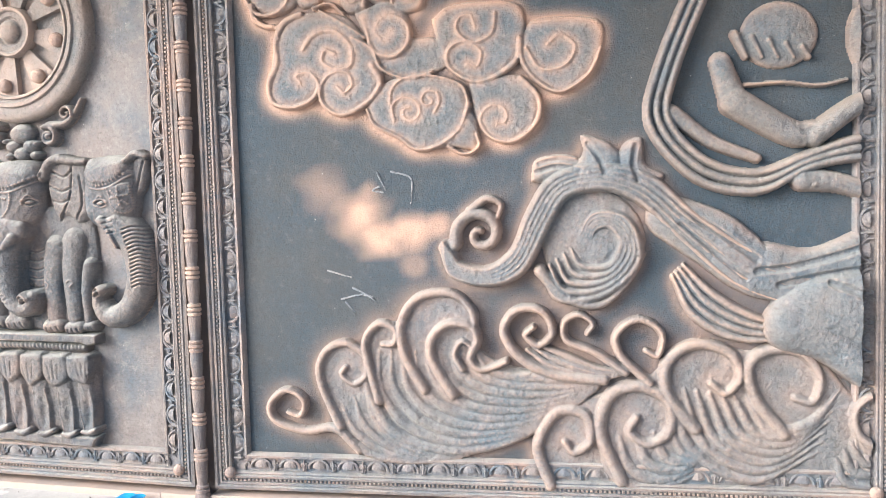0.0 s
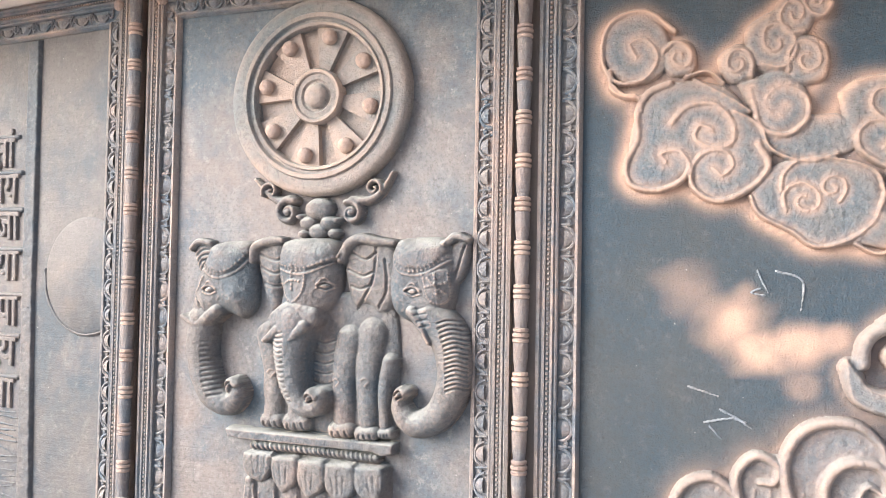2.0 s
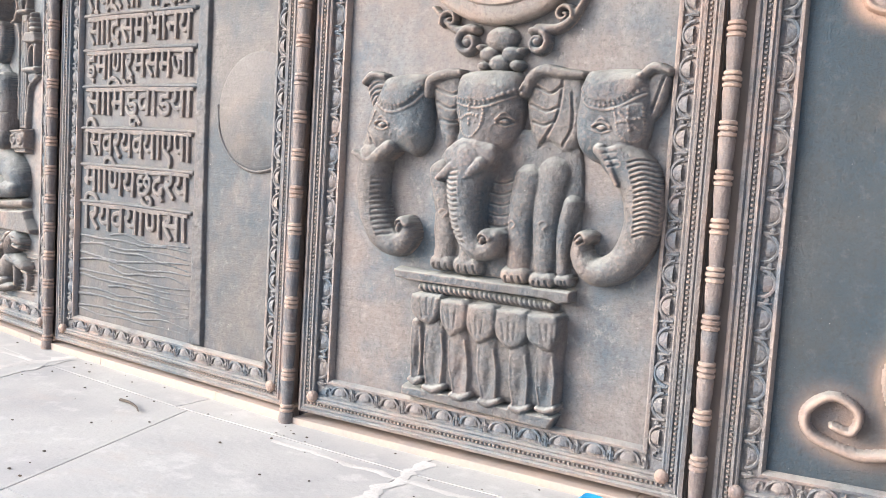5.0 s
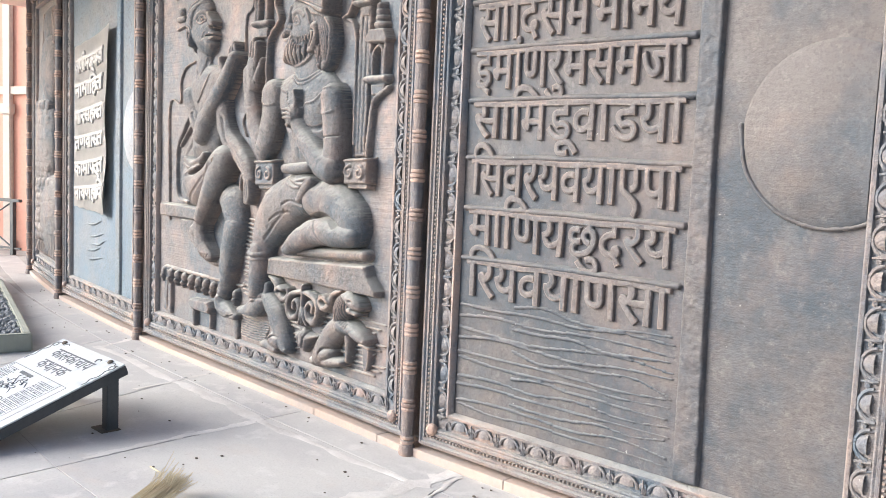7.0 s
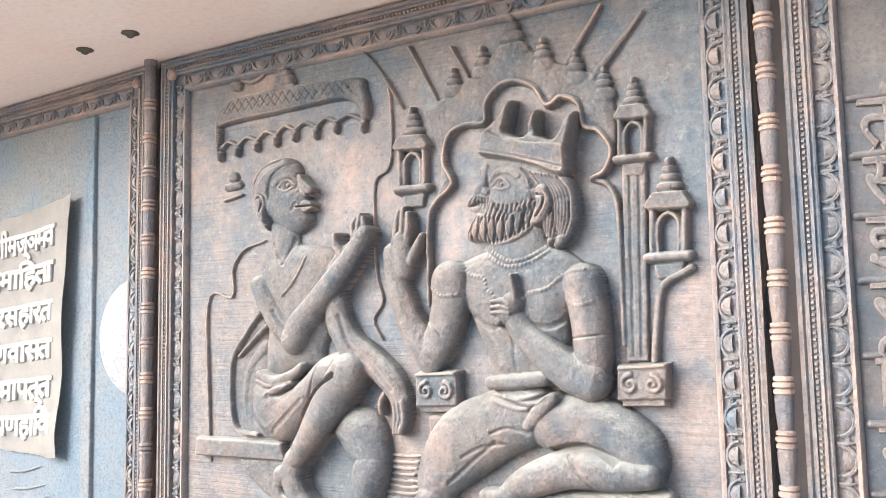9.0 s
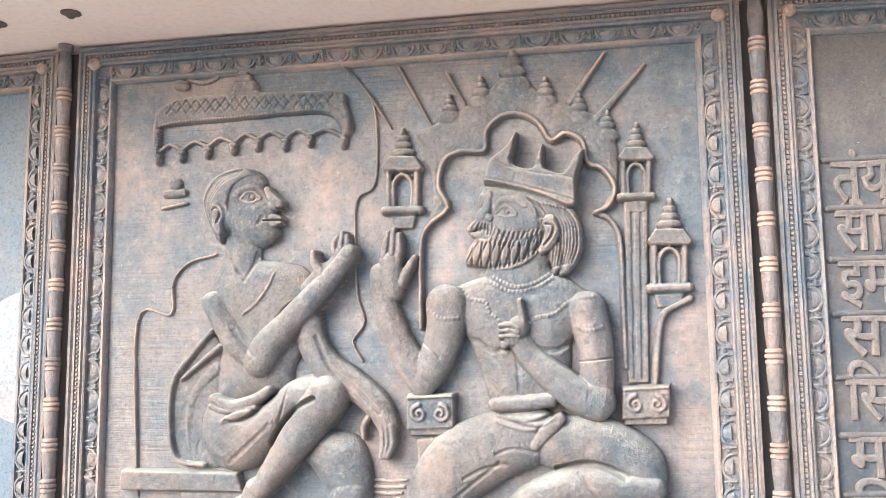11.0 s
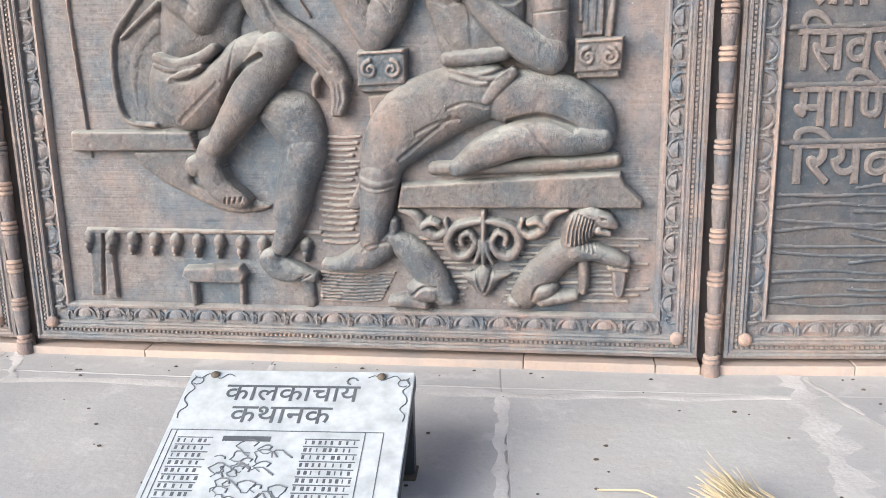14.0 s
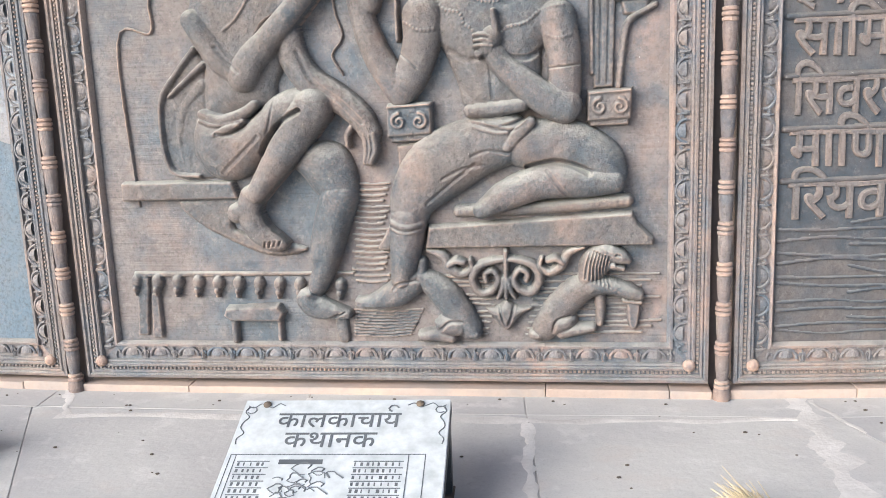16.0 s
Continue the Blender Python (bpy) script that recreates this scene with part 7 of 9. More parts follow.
monk.groove([(0.778, 1.597), (0.763, 1.544), (0.739, 1.499)], 0.0098, 0.008)
monk.ridge([(0.847, 1.516), (0.828, 1.466), (0.786, 1.412), (0.741, 1.38)], 0.0068, 0.008)
monk.groove([(0.94, 1.421), (0.896, 1.394), (0.862, 1.351)], 0.0133, 0.014)
monk.pillow([(0.561, 1.797), (0.578, 1.856), (0.629, 1.899), (0.708, 1.914), (0.776, 1.893), (0.806, 1.857), (0.803, 1.835), (0.817, 1.811), (0.835, 1.789), (0.863, 1.788), (0.88, 1.774), (0.876, 1.753), (0.858, 1.745), (0.852, 1.732), (0.873, 1.721), (0.867, 1.71), (0.873, 1.699), (0.854, 1.689), (0.861, 1.663), (0.836, 1.632), (0.783, 1.611), (0.733, 1.619), (0.684, 1.644), (0.664, 1.668), (0.631, 1.636), (0.599, 1.681), (0.57, 1.742)], 0.074, 0.0895)
monk.heighten([(0.623, 1.634), (0.577, 1.731), (0.559, 1.797), (0.582, 1.86), (0.638, 1.898), (0.719, 1.914), (0.783, 1.89), (0.734, 1.87), (0.694, 1.838), (0.68, 1.793), (0.676, 1.75), (0.655, 1.767), (0.617, 1.765), (0.612, 1.708)], 0.012, 0.0131)
monk.groove([(0.72, 1.903), (0.635, 1.876), (0.577, 1.796), (0.584, 1.731), (0.611, 1.665)], 0.0049, 0.009)
monk.groove([(0.718, 1.899), (0.639, 1.872), (0.582, 1.795), (0.587, 1.732), (0.611, 1.676)], 0.0049, 0.009)
monk.groove([(0.716, 1.895), (0.642, 1.868), (0.587, 1.793), (0.59, 1.734), (0.612, 1.686)], 0.0049, 0.009)
monk.groove([(0.714, 1.891), (0.646, 1.864), (0.592, 1.791), (0.594, 1.736), (0.612, 1.697)], 0.005, 0.009)
monk.groove([(0.712, 1.887), (0.649, 1.86), (0.597, 1.79), (0.597, 1.738), (0.612, 1.708)], 0.005, 0.009)
monk.groove([(0.711, 1.883), (0.653, 1.856), (0.602, 1.788), (0.6, 1.739), (0.613, 1.719)], 0.0049, 0.009)
monk.groove([(0.709, 1.879), (0.656, 1.852), (0.607, 1.787), (0.604, 1.741), (0.613, 1.73)], 0.0049, 0.009)
monk.swell(0.756, 1.8, 0.0514, 0.0335, -0.016)
monk.ridge([(0.704, 1.805), (0.742, 1.83), (0.778, 1.834), (0.81, 1.82)], 0.0131, 0.008)
monk.swell(0.762, 1.798, 0.0224, 0.0138, 0.016)
monk.ridge([(0.723, 1.79), (0.742, 1.813), (0.767, 1.817), (0.792, 1.798)], 0.0056, 0.008)
monk.ridge([(0.727, 1.785), (0.757, 1.775), (0.792, 1.79)], 0.0055, 0.007)
monk.groove([(0.763, 1.81), (0.754, 1.797), (0.766, 1.784), (0.775, 1.797), (0.765, 1.808)], 0.0044, 0.009)
monk.limb([(0.818, 1.824, 0.0114), (0.837, 1.793, 0.0172), (0.862, 1.768, 0.0206)], 0.026, 0.045)
monk.limb([(0.84, 1.765, 0.0157), (0.851, 1.76, 0.0145)], 0.02, 0.05)
monk.groove([(0.858, 1.751), (0.871, 1.753)], 0.0044, 0.02)
monk.swell(0.77, 1.693, 0.0615, 0.0479, 0.01)
monk.limb([(0.812, 1.714, 0.0065), (0.842, 1.723, 0.0109), (0.87, 1.718, 0.0076)], 0.014, 0.046)
monk.limb([(0.819, 1.702, 0.0065), (0.844, 1.699, 0.0109), (0.868, 1.704, 0.0076)], 0.014, 0.044)
monk.groove([(0.81, 1.71), (0.842, 1.711), (0.872, 1.71)], 0.0045, 0.02)
monk.swell(0.836, 1.66, 0.0335, 0.0268, 0.012)
monk.groove([(0.805, 1.725), (0.795, 1.701)], 0.0089, 0.006)
monk.limb([(0.63, 1.767, 0.0201), (0.64, 1.74, 0.0246), (0.637, 1.697, 0.019), (0.647, 1.675, 0.0112)], 0.02, 0.066)
monk.groove([(0.617, 1.754), (0.635, 1.76), (0.649, 1.74), (0.639, 1.707)], 0.0056, 0.014)
monk.limb([(0.615, 1.422, 0.0408), (0.66, 1.353, 0.0476), (0.721, 1.27, 0.0499), (0.797, 1.205, 0.0476)], 0.055, 0.035)
monk.limb([(0.803, 1.211, 0.0553), (0.836, 1.27, 0.0553), (0.897, 1.329, 0.0498), (0.997, 1.431, 0.0443), (1.086, 1.523, 0.0365), (1.13, 1.582, 0.031)], 0.062, 0.06)
monk.limb([(0.985, 1.461, 0.0371), (1.033, 1.507, 0.0415), (1.076, 1.533, 0.0393), (1.098, 1.58, 0.0327)], 0.045, 0.04)
monk.limb([(1.078, 1.564, 0.0138), (1.071, 1.612, 0.0138), (1.082, 1.639, 0.0117)], 0.03, 0.045)
monk.limb([(1.096, 1.564, 0.0142), (1.096, 1.611, 0.0142), (1.102, 1.652, 0.012)], 0.03, 0.045)
monk.limb([(1.114, 1.563, 0.0135), (1.12, 1.611, 0.0135), (1.118, 1.642, 0.0114)], 0.03, 0.045)
monk.limb([(1.036, 1.507, 0.0207), (1.007, 1.55, 0.0175), (1, 1.586, 0.0131)], 0.04, 0.06)
monk.groove([(0.708, 1.32), (0.75, 1.27), (0.802, 1.23)], 0.0091, 0.008)
monk.limb([(0.634, 1.083, 0.0182), (0.709, 1.059, 0.0227), (0.789, 1.081, 0.0204), (0.836, 1.111, 0.017)], 0.03, 0.062)
monk.limb([(0.629, 1.059, 0.0113), (0.687, 1.042, 0.0136), (0.79, 1.054, 0.0113)], 0.03, 0.062)
monk.pillow([(0.581, 0.929), (0.579, 1.005), (0.611, 1.075), (0.686, 1.065), (0.79, 1.054), (0.901, 1.141), (1.002, 1.169), (1.08, 1.141), (1.125, 1.083), (1.093, 1.03), (1.004, 1.04), (0.937, 1.018), (0.888, 0.954), (0.817, 0.869), (0.727, 0.831), (0.635, 0.853)], 0.115, 0.1051)
monk.limb([(0.682, 1.005, 0.0111), (0.727, 1.025, 0.0144), (0.776, 1.04, 0.01)], 0.02, 0.09)
monk.groove([(0.693, 1.011), (0.739, 1.006), (0.79, 1.038)], 0.0089, 0.012)
monk.groove([(0.912, 1.141), (0.897, 1.06), (0.876, 0.996)], 0.0057, 0.008)
monk.limb([(1.054, 1.091, 0.0712), (0.993, 1.016, 0.0712), (0.928, 0.928, 0.0626), (0.868, 0.848, 0.0475), (0.821, 0.784, 0.0388)], 0.075, 0.065)
monk.groove([(0.855, 0.933), (0.893, 0.997), (0.948, 1.05), (1.014, 1.084)], 0.0144, 0.045)
monk.groove([(0.703, 0.867), (0.781, 0.932), (0.848, 0.996)], 0.01, 0.006)
monk.limb([(0.798, 0.772, 0.0466), (0.781, 0.712, 0.0489), (0.818, 0.637, 0.0442), (0.876, 0.597, 0.0349), (0.905, 0.588, 0.021)], 0.05, 0.05)
monk.limb([(0.739, 0.712, 0.0406), (0.776, 0.724, 0.0406)], 0.05, 0.05)
monk.groove([(0.839, 0.583), (0.847, 0.604)], 0.0048, 0.012)
monk.groove([(0.858, 0.585), (0.865, 0.604)], 0.0048, 0.012)
monk.groove([(0.877, 0.588), (0.883, 0.604)], 0.0048, 0.012)
monk.groove([(0.897, 0.59), (0.901, 0.604)], 0.0047, 0.012)
monk.pillow([(0.952, 0.883), (1.015, 0.955), (1.096, 0.971), (1.163, 0.937), (1.199, 0.848), (1.197, 0.77), (1.142, 0.725), (1.062, 0.747), (1.007, 0.815)], 0.095, 0.0955)
monk.groove([(0.98, 0.849), (1.029, 0.781), (1.073, 0.747)], 0.0114, 0.02)
monk.limb([(1.126, 0.759, 0.0745), (1.09, 0.656, 0.0698), (1.061, 0.552, 0.0629), (1.067, 0.571, 0.0569), (1.055, 0.498, 0.0476), (1.027, 0.43, 0.0393)], 0.085, 0.015)
monk.limb([(0.981, 0.371, 0.0467), (1.006, 0.345, 0.0467), (1.069, 0.325, 0.0361), (1.132, 0.311, 0.0212)], 0.055, 0.02)
monk.swell(0.999, 0.403, 0.0228, 0.0228, 0.012)
monk.groove([(1.089, 0.304), (1.127, 0.323)], 0.0042, 0.012)
monk.groove([(1.068, 0.299), (1.101, 0.318)], 0.0042, 0.01)
monk.limb([(0.975, 1.364, 0.0442), (0.987, 1.274, 0.0531), (1.045, 1.188, 0.0531), (1.133, 1.131, 0.0509), (1.217, 1.062, 0.0464), (1.257, 0.996, 0.0398)], 0.05, 0.03)
monk.limb([(1.257, 0.996, 0.0162), (1.261, 0.936, 0.014), (1.248, 0.89, 0.0118)], 0.04, 0.035)
monk.limb([(1.272, 0.996, 0.0166), (1.277, 0.936, 0.0144), (1.259, 0.89, 0.0122)], 0.04, 0.035)
monk.limb([(1.241, 0.997, 0.0166), (1.245, 0.936, 0.0144), (1.237, 0.89, 0.0122)], 0.04, 0.035)
monk.limb([(1.192, 1.019, 0.0144), (1.173, 0.992, 0.0133), (1.173, 0.952, 0.0111)], 0.035, 0.02)
monk.groove([(1.009, 1.295), (1.062, 1.188), (1.16, 1.111), (1.236, 1.035)], 0.0097, 0.008)
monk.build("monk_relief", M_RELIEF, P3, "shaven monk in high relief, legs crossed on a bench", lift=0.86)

# ---- clouds and waves ----
P0, W0 = relief_panel(0, "slate-blue relief panel of copper-edged clouds and breaking waves", M_CLOUDFIELD)
clouds = Relief(0.19, W0 - 0.17, 1.2, TOP - 0.13, 0.007)
clouds.pillow([(0.329, 1.609), (0.367, 1.808), (0.469, 1.897), (0.64, 1.877), (0.723, 1.769), (0.78, 1.688), (0.768, 1.599), (0.712, 1.545), (0.617, 1.507), (0.551, 1.548), (0.534, 1.6), (0.494, 1.569), (0.426, 1.545), (0.348, 1.564)], 0.022, 0.0273)
clouds.pillow([(0.677, 1.884), (0.807, 1.922), (0.887, 1.852), (0.887, 1.76), (0.806, 1.715), (0.741, 1.753)], 0.026, 0.0266)
clouds.pillow([(0.778, 1.673), (0.751, 1.749), (0.88, 1.779), (0.988, 1.773), (1.023, 1.68), (0.969, 1.646), (0.879, 1.632)], 0.014, 0.018)
clouds.pillow([(0.711, 1.527), (0.74, 1.582), (0.814, 1.634), (0.933, 1.647), (1.076, 1.604), (1.103, 1.521), (1.133, 1.456), (1.129, 1.364), (1.022, 1.376), (0.914, 1.366), (0.841, 1.415), (0.748, 1.465)], 0.024, 0.0266)
clouds.pillow([(1.103, 1.603), (1.2, 1.626), (1.303, 1.621), (1.358, 1.547), (1.359, 1.475), (1.321, 1.41), (1.234, 1.38), (1.164, 1.414), (1.129, 1.474)], 0.024, 0.0252)
clouds.pillow([(0.97, 1.847), (1.06, 1.896), (1.295, 1.881), (1.3, 1.72), (1.234, 1.639), (1.129, 1.607), (1.05, 1.638), (1.005, 1.699)], 0.022, 0.0252)
clouds.pillow([(1.303, 1.756), (1.354, 1.824), (1.575, 1.81), (1.584, 1.687), (1.507, 1.585), (1.44, 1.558), (1.355, 1.597), (1.295, 1.666)], 0.022, 0.0245)
clouds.rolled([(0.469, 1.893, 0.0118), (0.401, 1.863, 0.0114), (0.367, 1.798, 0.0109), (0.37, 1.712, 0.0105), (0.333, 1.637, 0.0101), (0.348, 1.567, 0.0096), (0.426, 1.547, 0.0092), (0.499, 1.571, 0.0088), (0.533, 1.625, 0.0084), (0.497, 1.672, 0.0079), (0.447, 1.665, 0.0075), (0.46, 1.637, 0.0071)], 0.012, 0.018, 0.62)
clouds.rolled([(0.477, 1.764, 0.0106), (0.522, 1.814, 0.0101), (0.602, 1.821, 0.0095), (0.661, 1.763, 0.009), (0.661, 1.694, 0.0085), (0.6, 1.682, 0.008), (0.549, 1.713, 0.0074), (0.563, 1.752, 0.0069), (0.601, 1.738, 0.0064)], 0.012, 0.018, 0.62)
clouds.rolled([(0.741, 1.69, 0.0103), (0.772, 1.618, 0.0099), (0.715, 1.549, 0.0095), (0.623, 1.511, 0.0091), (0.551, 1.546, 0.0087), (0.536, 1.609, 0.0083), (0.577, 1.664, 0.0078), (0.642, 1.667, 0.0074), (0.664, 1.623, 0.007), (0.633, 1.592, 0.0066), (0.605, 1.616, 0.0062)], 0.012, 0.018, 0.62)
clouds.rolled([(0.715, 1.863, 0.0103), (0.729, 1.806, 0.0099), (0.751, 1.74, 0.0094), (0.824, 1.718, 0.0089), (0.883, 1.768, 0.0085), (0.873, 1.842, 0.008), (0.798, 1.869, 0.0076), (0.755, 1.814, 0.0071), (0.793, 1.778, 0.0067), (0.818, 1.805, 0.0062)], 0.012, 0.018, 0.62)
clouds.rolled([(0.667, 1.795, 0.0059), (0.741, 1.75, 0.0058), (0.78, 1.673, 0.0058), (0.879, 1.633, 0.0058), (0.969, 1.653, 0.0058)], 0.012, 0.018, 0.62)
clouds.rolled([(1.103, 1.53, 0.0089), (1.067, 1.44, 0.0083), (0.986, 1.383, 0.0077), (0.904, 1.37, 0.0071), (0.837, 1.417, 0.0065), (0.748, 1.465, 0.006), (0.717, 1.526, 0.0058)], 0.012, 0.018, 0.62)
clouds.rolled([(0.821, 1.48, 0.008), (0.817, 1.534, 0.0077), (0.856, 1.565, 0.0074), (0.898, 1.552, 0.0071), (0.92, 1.521, 0.0067), (0.911, 1.488, 0.0064), (0.882, 1.48, 0.0061), (0.86, 1.491, 0.0058), (0.854, 1.511, 0.0058), (0.867, 1.524, 0.0058), (0.879, 1.523, 0.0058)], 0.012, 0.018, 0.62)
clouds.rolled([(0.977, 1.509, 0.0067), (0.994, 1.541, 0.0064), (0.986, 1.574, 0.0062), (0.957, 1.584, 0.0059), (0.935, 1.572, 0.0058), (0.928, 1.55, 0.0058), (0.94, 1.533, 0.0058), (0.957, 1.533, 0.0058), (0.968, 1.542, 0.0058), (0.966, 1.554, 0.0058), (0.958, 1.558, 0.0058)], 0.012, 0.018, 0.62)
clouds.rolled([(0.808, 1.542, 0.0071), (0.816, 1.597, 0.0065), (0.869, 1.636, 0.0059), (0.969, 1.638, 0.0058), (1.076, 1.601, 0.0058), (1.103, 1.53, 0.0058)], 0.012, 0.018, 0.62)
clouds.rolled([(1.295, 1.616, 0.0098), (1.358, 1.545, 0.0093), (1.352, 1.457, 0.0089), (1.269, 1.389, 0.0085), (1.182, 1.407, 0.008), (1.145, 1.47, 0.0076), (1.179, 1.518, 0.0072), (1.234, 1.51, 0.0067), (1.241, 1.463, 0.0063), (1.207, 1.453, 0.0059)], 0.012, 0.018, 0.62)
clouds.rolled([(1.295, 1.756, 0.0098), (1.274, 1.671, 0.0093), (1.147, 1.608, 0.0088), (1.043, 1.657, 0.0083), (1.031, 1.723, 0.0078), (1.086, 1.755, 0.0073), (1.151, 1.721, 0.0068), (1.14, 1.667, 0.0063), (1.103, 1.676, 0.0059)], 0.012, 0.018, 0.62)
clouds.rolled([(1.208, 1.851, 0.0089), (1.193, 1.78, 0.0083), (1.121, 1.751, 0.0077), (1.066, 1.796, 0.0071), (1.077, 1.844, 0.0065), (1.118, 1.849, 0.006), (1.133, 1.808, 0.0058)], 0.012, 0.018, 0.62)
clouds.rolled([(1.295, 1.756, 0.0098), (1.303, 1.675, 0.009), (1.358, 1.599, 0.0082), (1.44, 1.56, 0.0074), (1.54, 1.619, 0.0066), (1.584, 1.708, 0.0059)], 0.012, 0.018, 0.62)
clouds.rolled([(1.317, 1.719, 0.0087), (1.372, 1.643, 0.008), (1.46, 1.655, 0.0073), (1.493, 1.72, 0.0066), (1.442, 1.76, 0.0059), (1.395, 1.729, 0.0058)], 0.012, 0.018, 0.62)
clouds.rolled([(0.275, 1.938, 0.0099), (0.29, 1.874, 0.0086), (0.372, 1.851, 0.0073), (0.459, 1.894, 0.006)], 0.012, 0.018, 0.62)
clouds.rolled([(1.129, 1.419, 0.0067), (1.138, 1.373, 0.0058), (1.085, 1.347, 0.0058), (1.022, 1.376, 0.0058)], 0.012, 0.018, 0.62)
clouds.pillow([(0.477, 2.009), (0.449, 1.933), (0.382, 1.896), (0.304, 1.913), (0.255, 1.982), (0.249, 2.067), (0.305, 2.123), (0.382, 2.14), (0.445, 2.085)], 0.022, 0.0245)
clouds.rolled([(0.483, 2.063, 0.0095), (0.386, 2.133, 0.0091), (0.277, 2.097, 0.0086), (0.251, 1.982, 0.0082), (0.296, 1.905, 0.0078), (0.383, 1.908, 0.0074), (0.43, 1.975, 0.007), (0.393, 2.038, 0.0065), (0.341, 2.027, 0.0061), (0.362, 1.983, 0.0058)], 0.012, 0.018, 0.62)
clouds.pillow([(0.554, 1.971), (0.547, 1.929), (0.509, 1.916), (0.468, 1.919), (0.447, 1.957), (0.441, 2.001), (0.471, 2.029), (0.51, 2.038), (0.543, 2.011)], 0.022, 0.021)
clouds.rolled([(0.449, 1.998, 0.0089), (0.482, 2.025, 0.0086), (0.518, 2.011, 0.0082), (0.535, 1.982, 0.0079), (0.528, 1.952, 0.0075), (0.503, 1.945, 0.0071), (0.484, 1.956, 0.0068), (0.477, 1.976, 0.0064), (0.488, 1.989, 0.0061), (0.501, 1.988, 0.0058), (0.508, 1.98, 0.0058)], 0.012, 0.018, 0.62)
clouds.pillow([(0.732, 1.945), (0.724, 1.901), (0.686, 1.887), (0.645, 1.89), (0.623, 1.93), (0.617, 1.975), (0.648, 2.003), (0.687, 2.014), (0.72, 1.985)], 0.022, 0.0204)
clouds.rolled([(0.718, 1.907, 0.0082), (0.72, 1.953, 0.0079), (0.7, 1.986, 0.0075), (0.666, 1.99, 0.0072), (0.648, 1.965, 0.0069), (0.649, 1.937, 0.0065), (0.668, 1.921, 0.0062), (0.686, 1.928, 0.0059), (0.693, 1.943, 0.0058), (0.688, 1.957, 0.0058), (0.677, 1.958, 0.0058)], 0.012, 0.018, 0.62)
clouds.pillow([(0.875, 2.006), (0.858, 1.941), (0.803, 1.916), (0.741, 1.924), (0.707, 1.984), (0.699, 2.054), (0.746, 2.097), (0.806, 2.115), (0.853, 2.067)], 0.022, 0.0204)
clouds.rolled([(0.75, 1.94, 0.0082), (0.811, 1.932, 0.0079), (0.849, 1.979, 0.0075), (0.837, 2.034, 0.0072), (0.803, 2.066, 0.0069), (0.763, 2.057, 0.0065), (0.753, 2.02, 0.0062), (0.764, 1.99, 0.0059), (0.788, 1.981, 0.0058), (0.803, 1.996, 0.0058), (0.802, 2.012, 0.0058)], 0.012, 0.018, 0.62)
clouds.pillow([(0.951, 1.947), (0.939, 1.894), (0.894, 1.874), (0.845, 1.881), (0.816, 1.928), (0.814, 1.984), (0.847, 2.024), (0.896, 2.03), (0.939, 2)], 0.022, 0.0192)
clouds.rolled([(0.828, 1.919, 0.0079), (0.83, 1.975, 0.0076), (0.862, 2.009, 0.0073), (0.903, 1.996, 0.007), (0.92, 1.961, 0.0067), (0.914, 1.927, 0.0063), (0.887, 1.917, 0.006), (0.867, 1.931, 0.0058), (0.861, 1.952, 0.0058), (0.872, 1.966, 0.0058), (0.884, 1.964, 0.0058)], 0.012, 0.018, 0.62)
clouds.pillow([(0.907, 2.09), (0.892, 2.046), (0.854, 2.023), (0.812, 2.037), (0.782, 2.075), (0.786, 2.123), (0.811, 2.163), (0.855, 2.161), (0.895, 2.139)], 0.022, 0.0192)
clouds.rolled([(0.871, 2.039, 0.0079), (0.826, 2.039, 0.0076), (0.802, 2.079, 0.0073), (0.81, 2.117, 0.007), (0.834, 2.136, 0.0067), (0.862, 2.124, 0.0063), (0.869, 2.097, 0.006), (0.861, 2.077, 0.0058), (0.844, 2.073, 0.0058), (0.834, 2.085, 0.0058), (0.834, 2.097, 0.0058)], 0.012, 0.018, 0.62)
clouds.pillow([(0.957, 2.129), (0.948, 2.09), (0.914, 2.077), (0.877, 2.081), (0.859, 2.118), (0.853, 2.16), (0.882, 2.185), (0.917, 2.196), (0.945, 2.167)], 0.022, 0.0192)
clouds.rolled([(0.952, 2.121, 0.0082), (0.929, 2.088, 0.0079), (0.895, 2.094, 0.0075), (0.876, 2.121, 0.0072), (0.877, 2.151, 0.0069), (0.899, 2.163, 0.0065), (0.917, 2.153, 0.0062), (0.926, 2.136, 0.0059), (0.918, 2.121, 0.0058), (0.907, 2.121, 0.0058), (0.9, 2.127, 0.0058)], 0.012, 0.018, 0.62)
clouds.rolled([(0.278, 1.903, 0.0058), (0.322, 1.863, 0.0058), (0.366, 1.854, 0.0058), (0.38, 1.806, 0.0058)], 0.012, 0.018, 0.62)
clouds.rolled([(0.545, 1.902, 0.0058), (0.635, 1.849, 0.0058), (0.716, 1.793, 0.0058)], 0.012, 0.018, 0.62)
clouds.rolled([(0.52, 1.912, 0.0058), (0.586, 1.926, 0.0058), (0.635, 1.888, 0.0058)], 0.012, 0.018, 0.62)
spray = np.maximum(clouds.rub(0.03), clouds.paint)
clouds.build("cloud_relief", M_CLOUD, P0, "curling cloud lobes with copper-sprayed rims", spray)
waves = Relief(0.19, W0 - 0.13, 0.07, 1.5, 0.007)
waves.rolled([(0.643, 0.219, 0.0182), (0.547, 0.303, 0.0173), (0.429, 0.292, 0.0164), (0.306, 0.33, 0.0155), (0.285, 0.398, 0.0146), (0.352, 0.452, 0.0137), (0.423, 0.415, 0.0128), (0.41, 0.355, 0.0119), (0.359, 0.365, 0.0109)], 0.03, 0.008, 0.33)
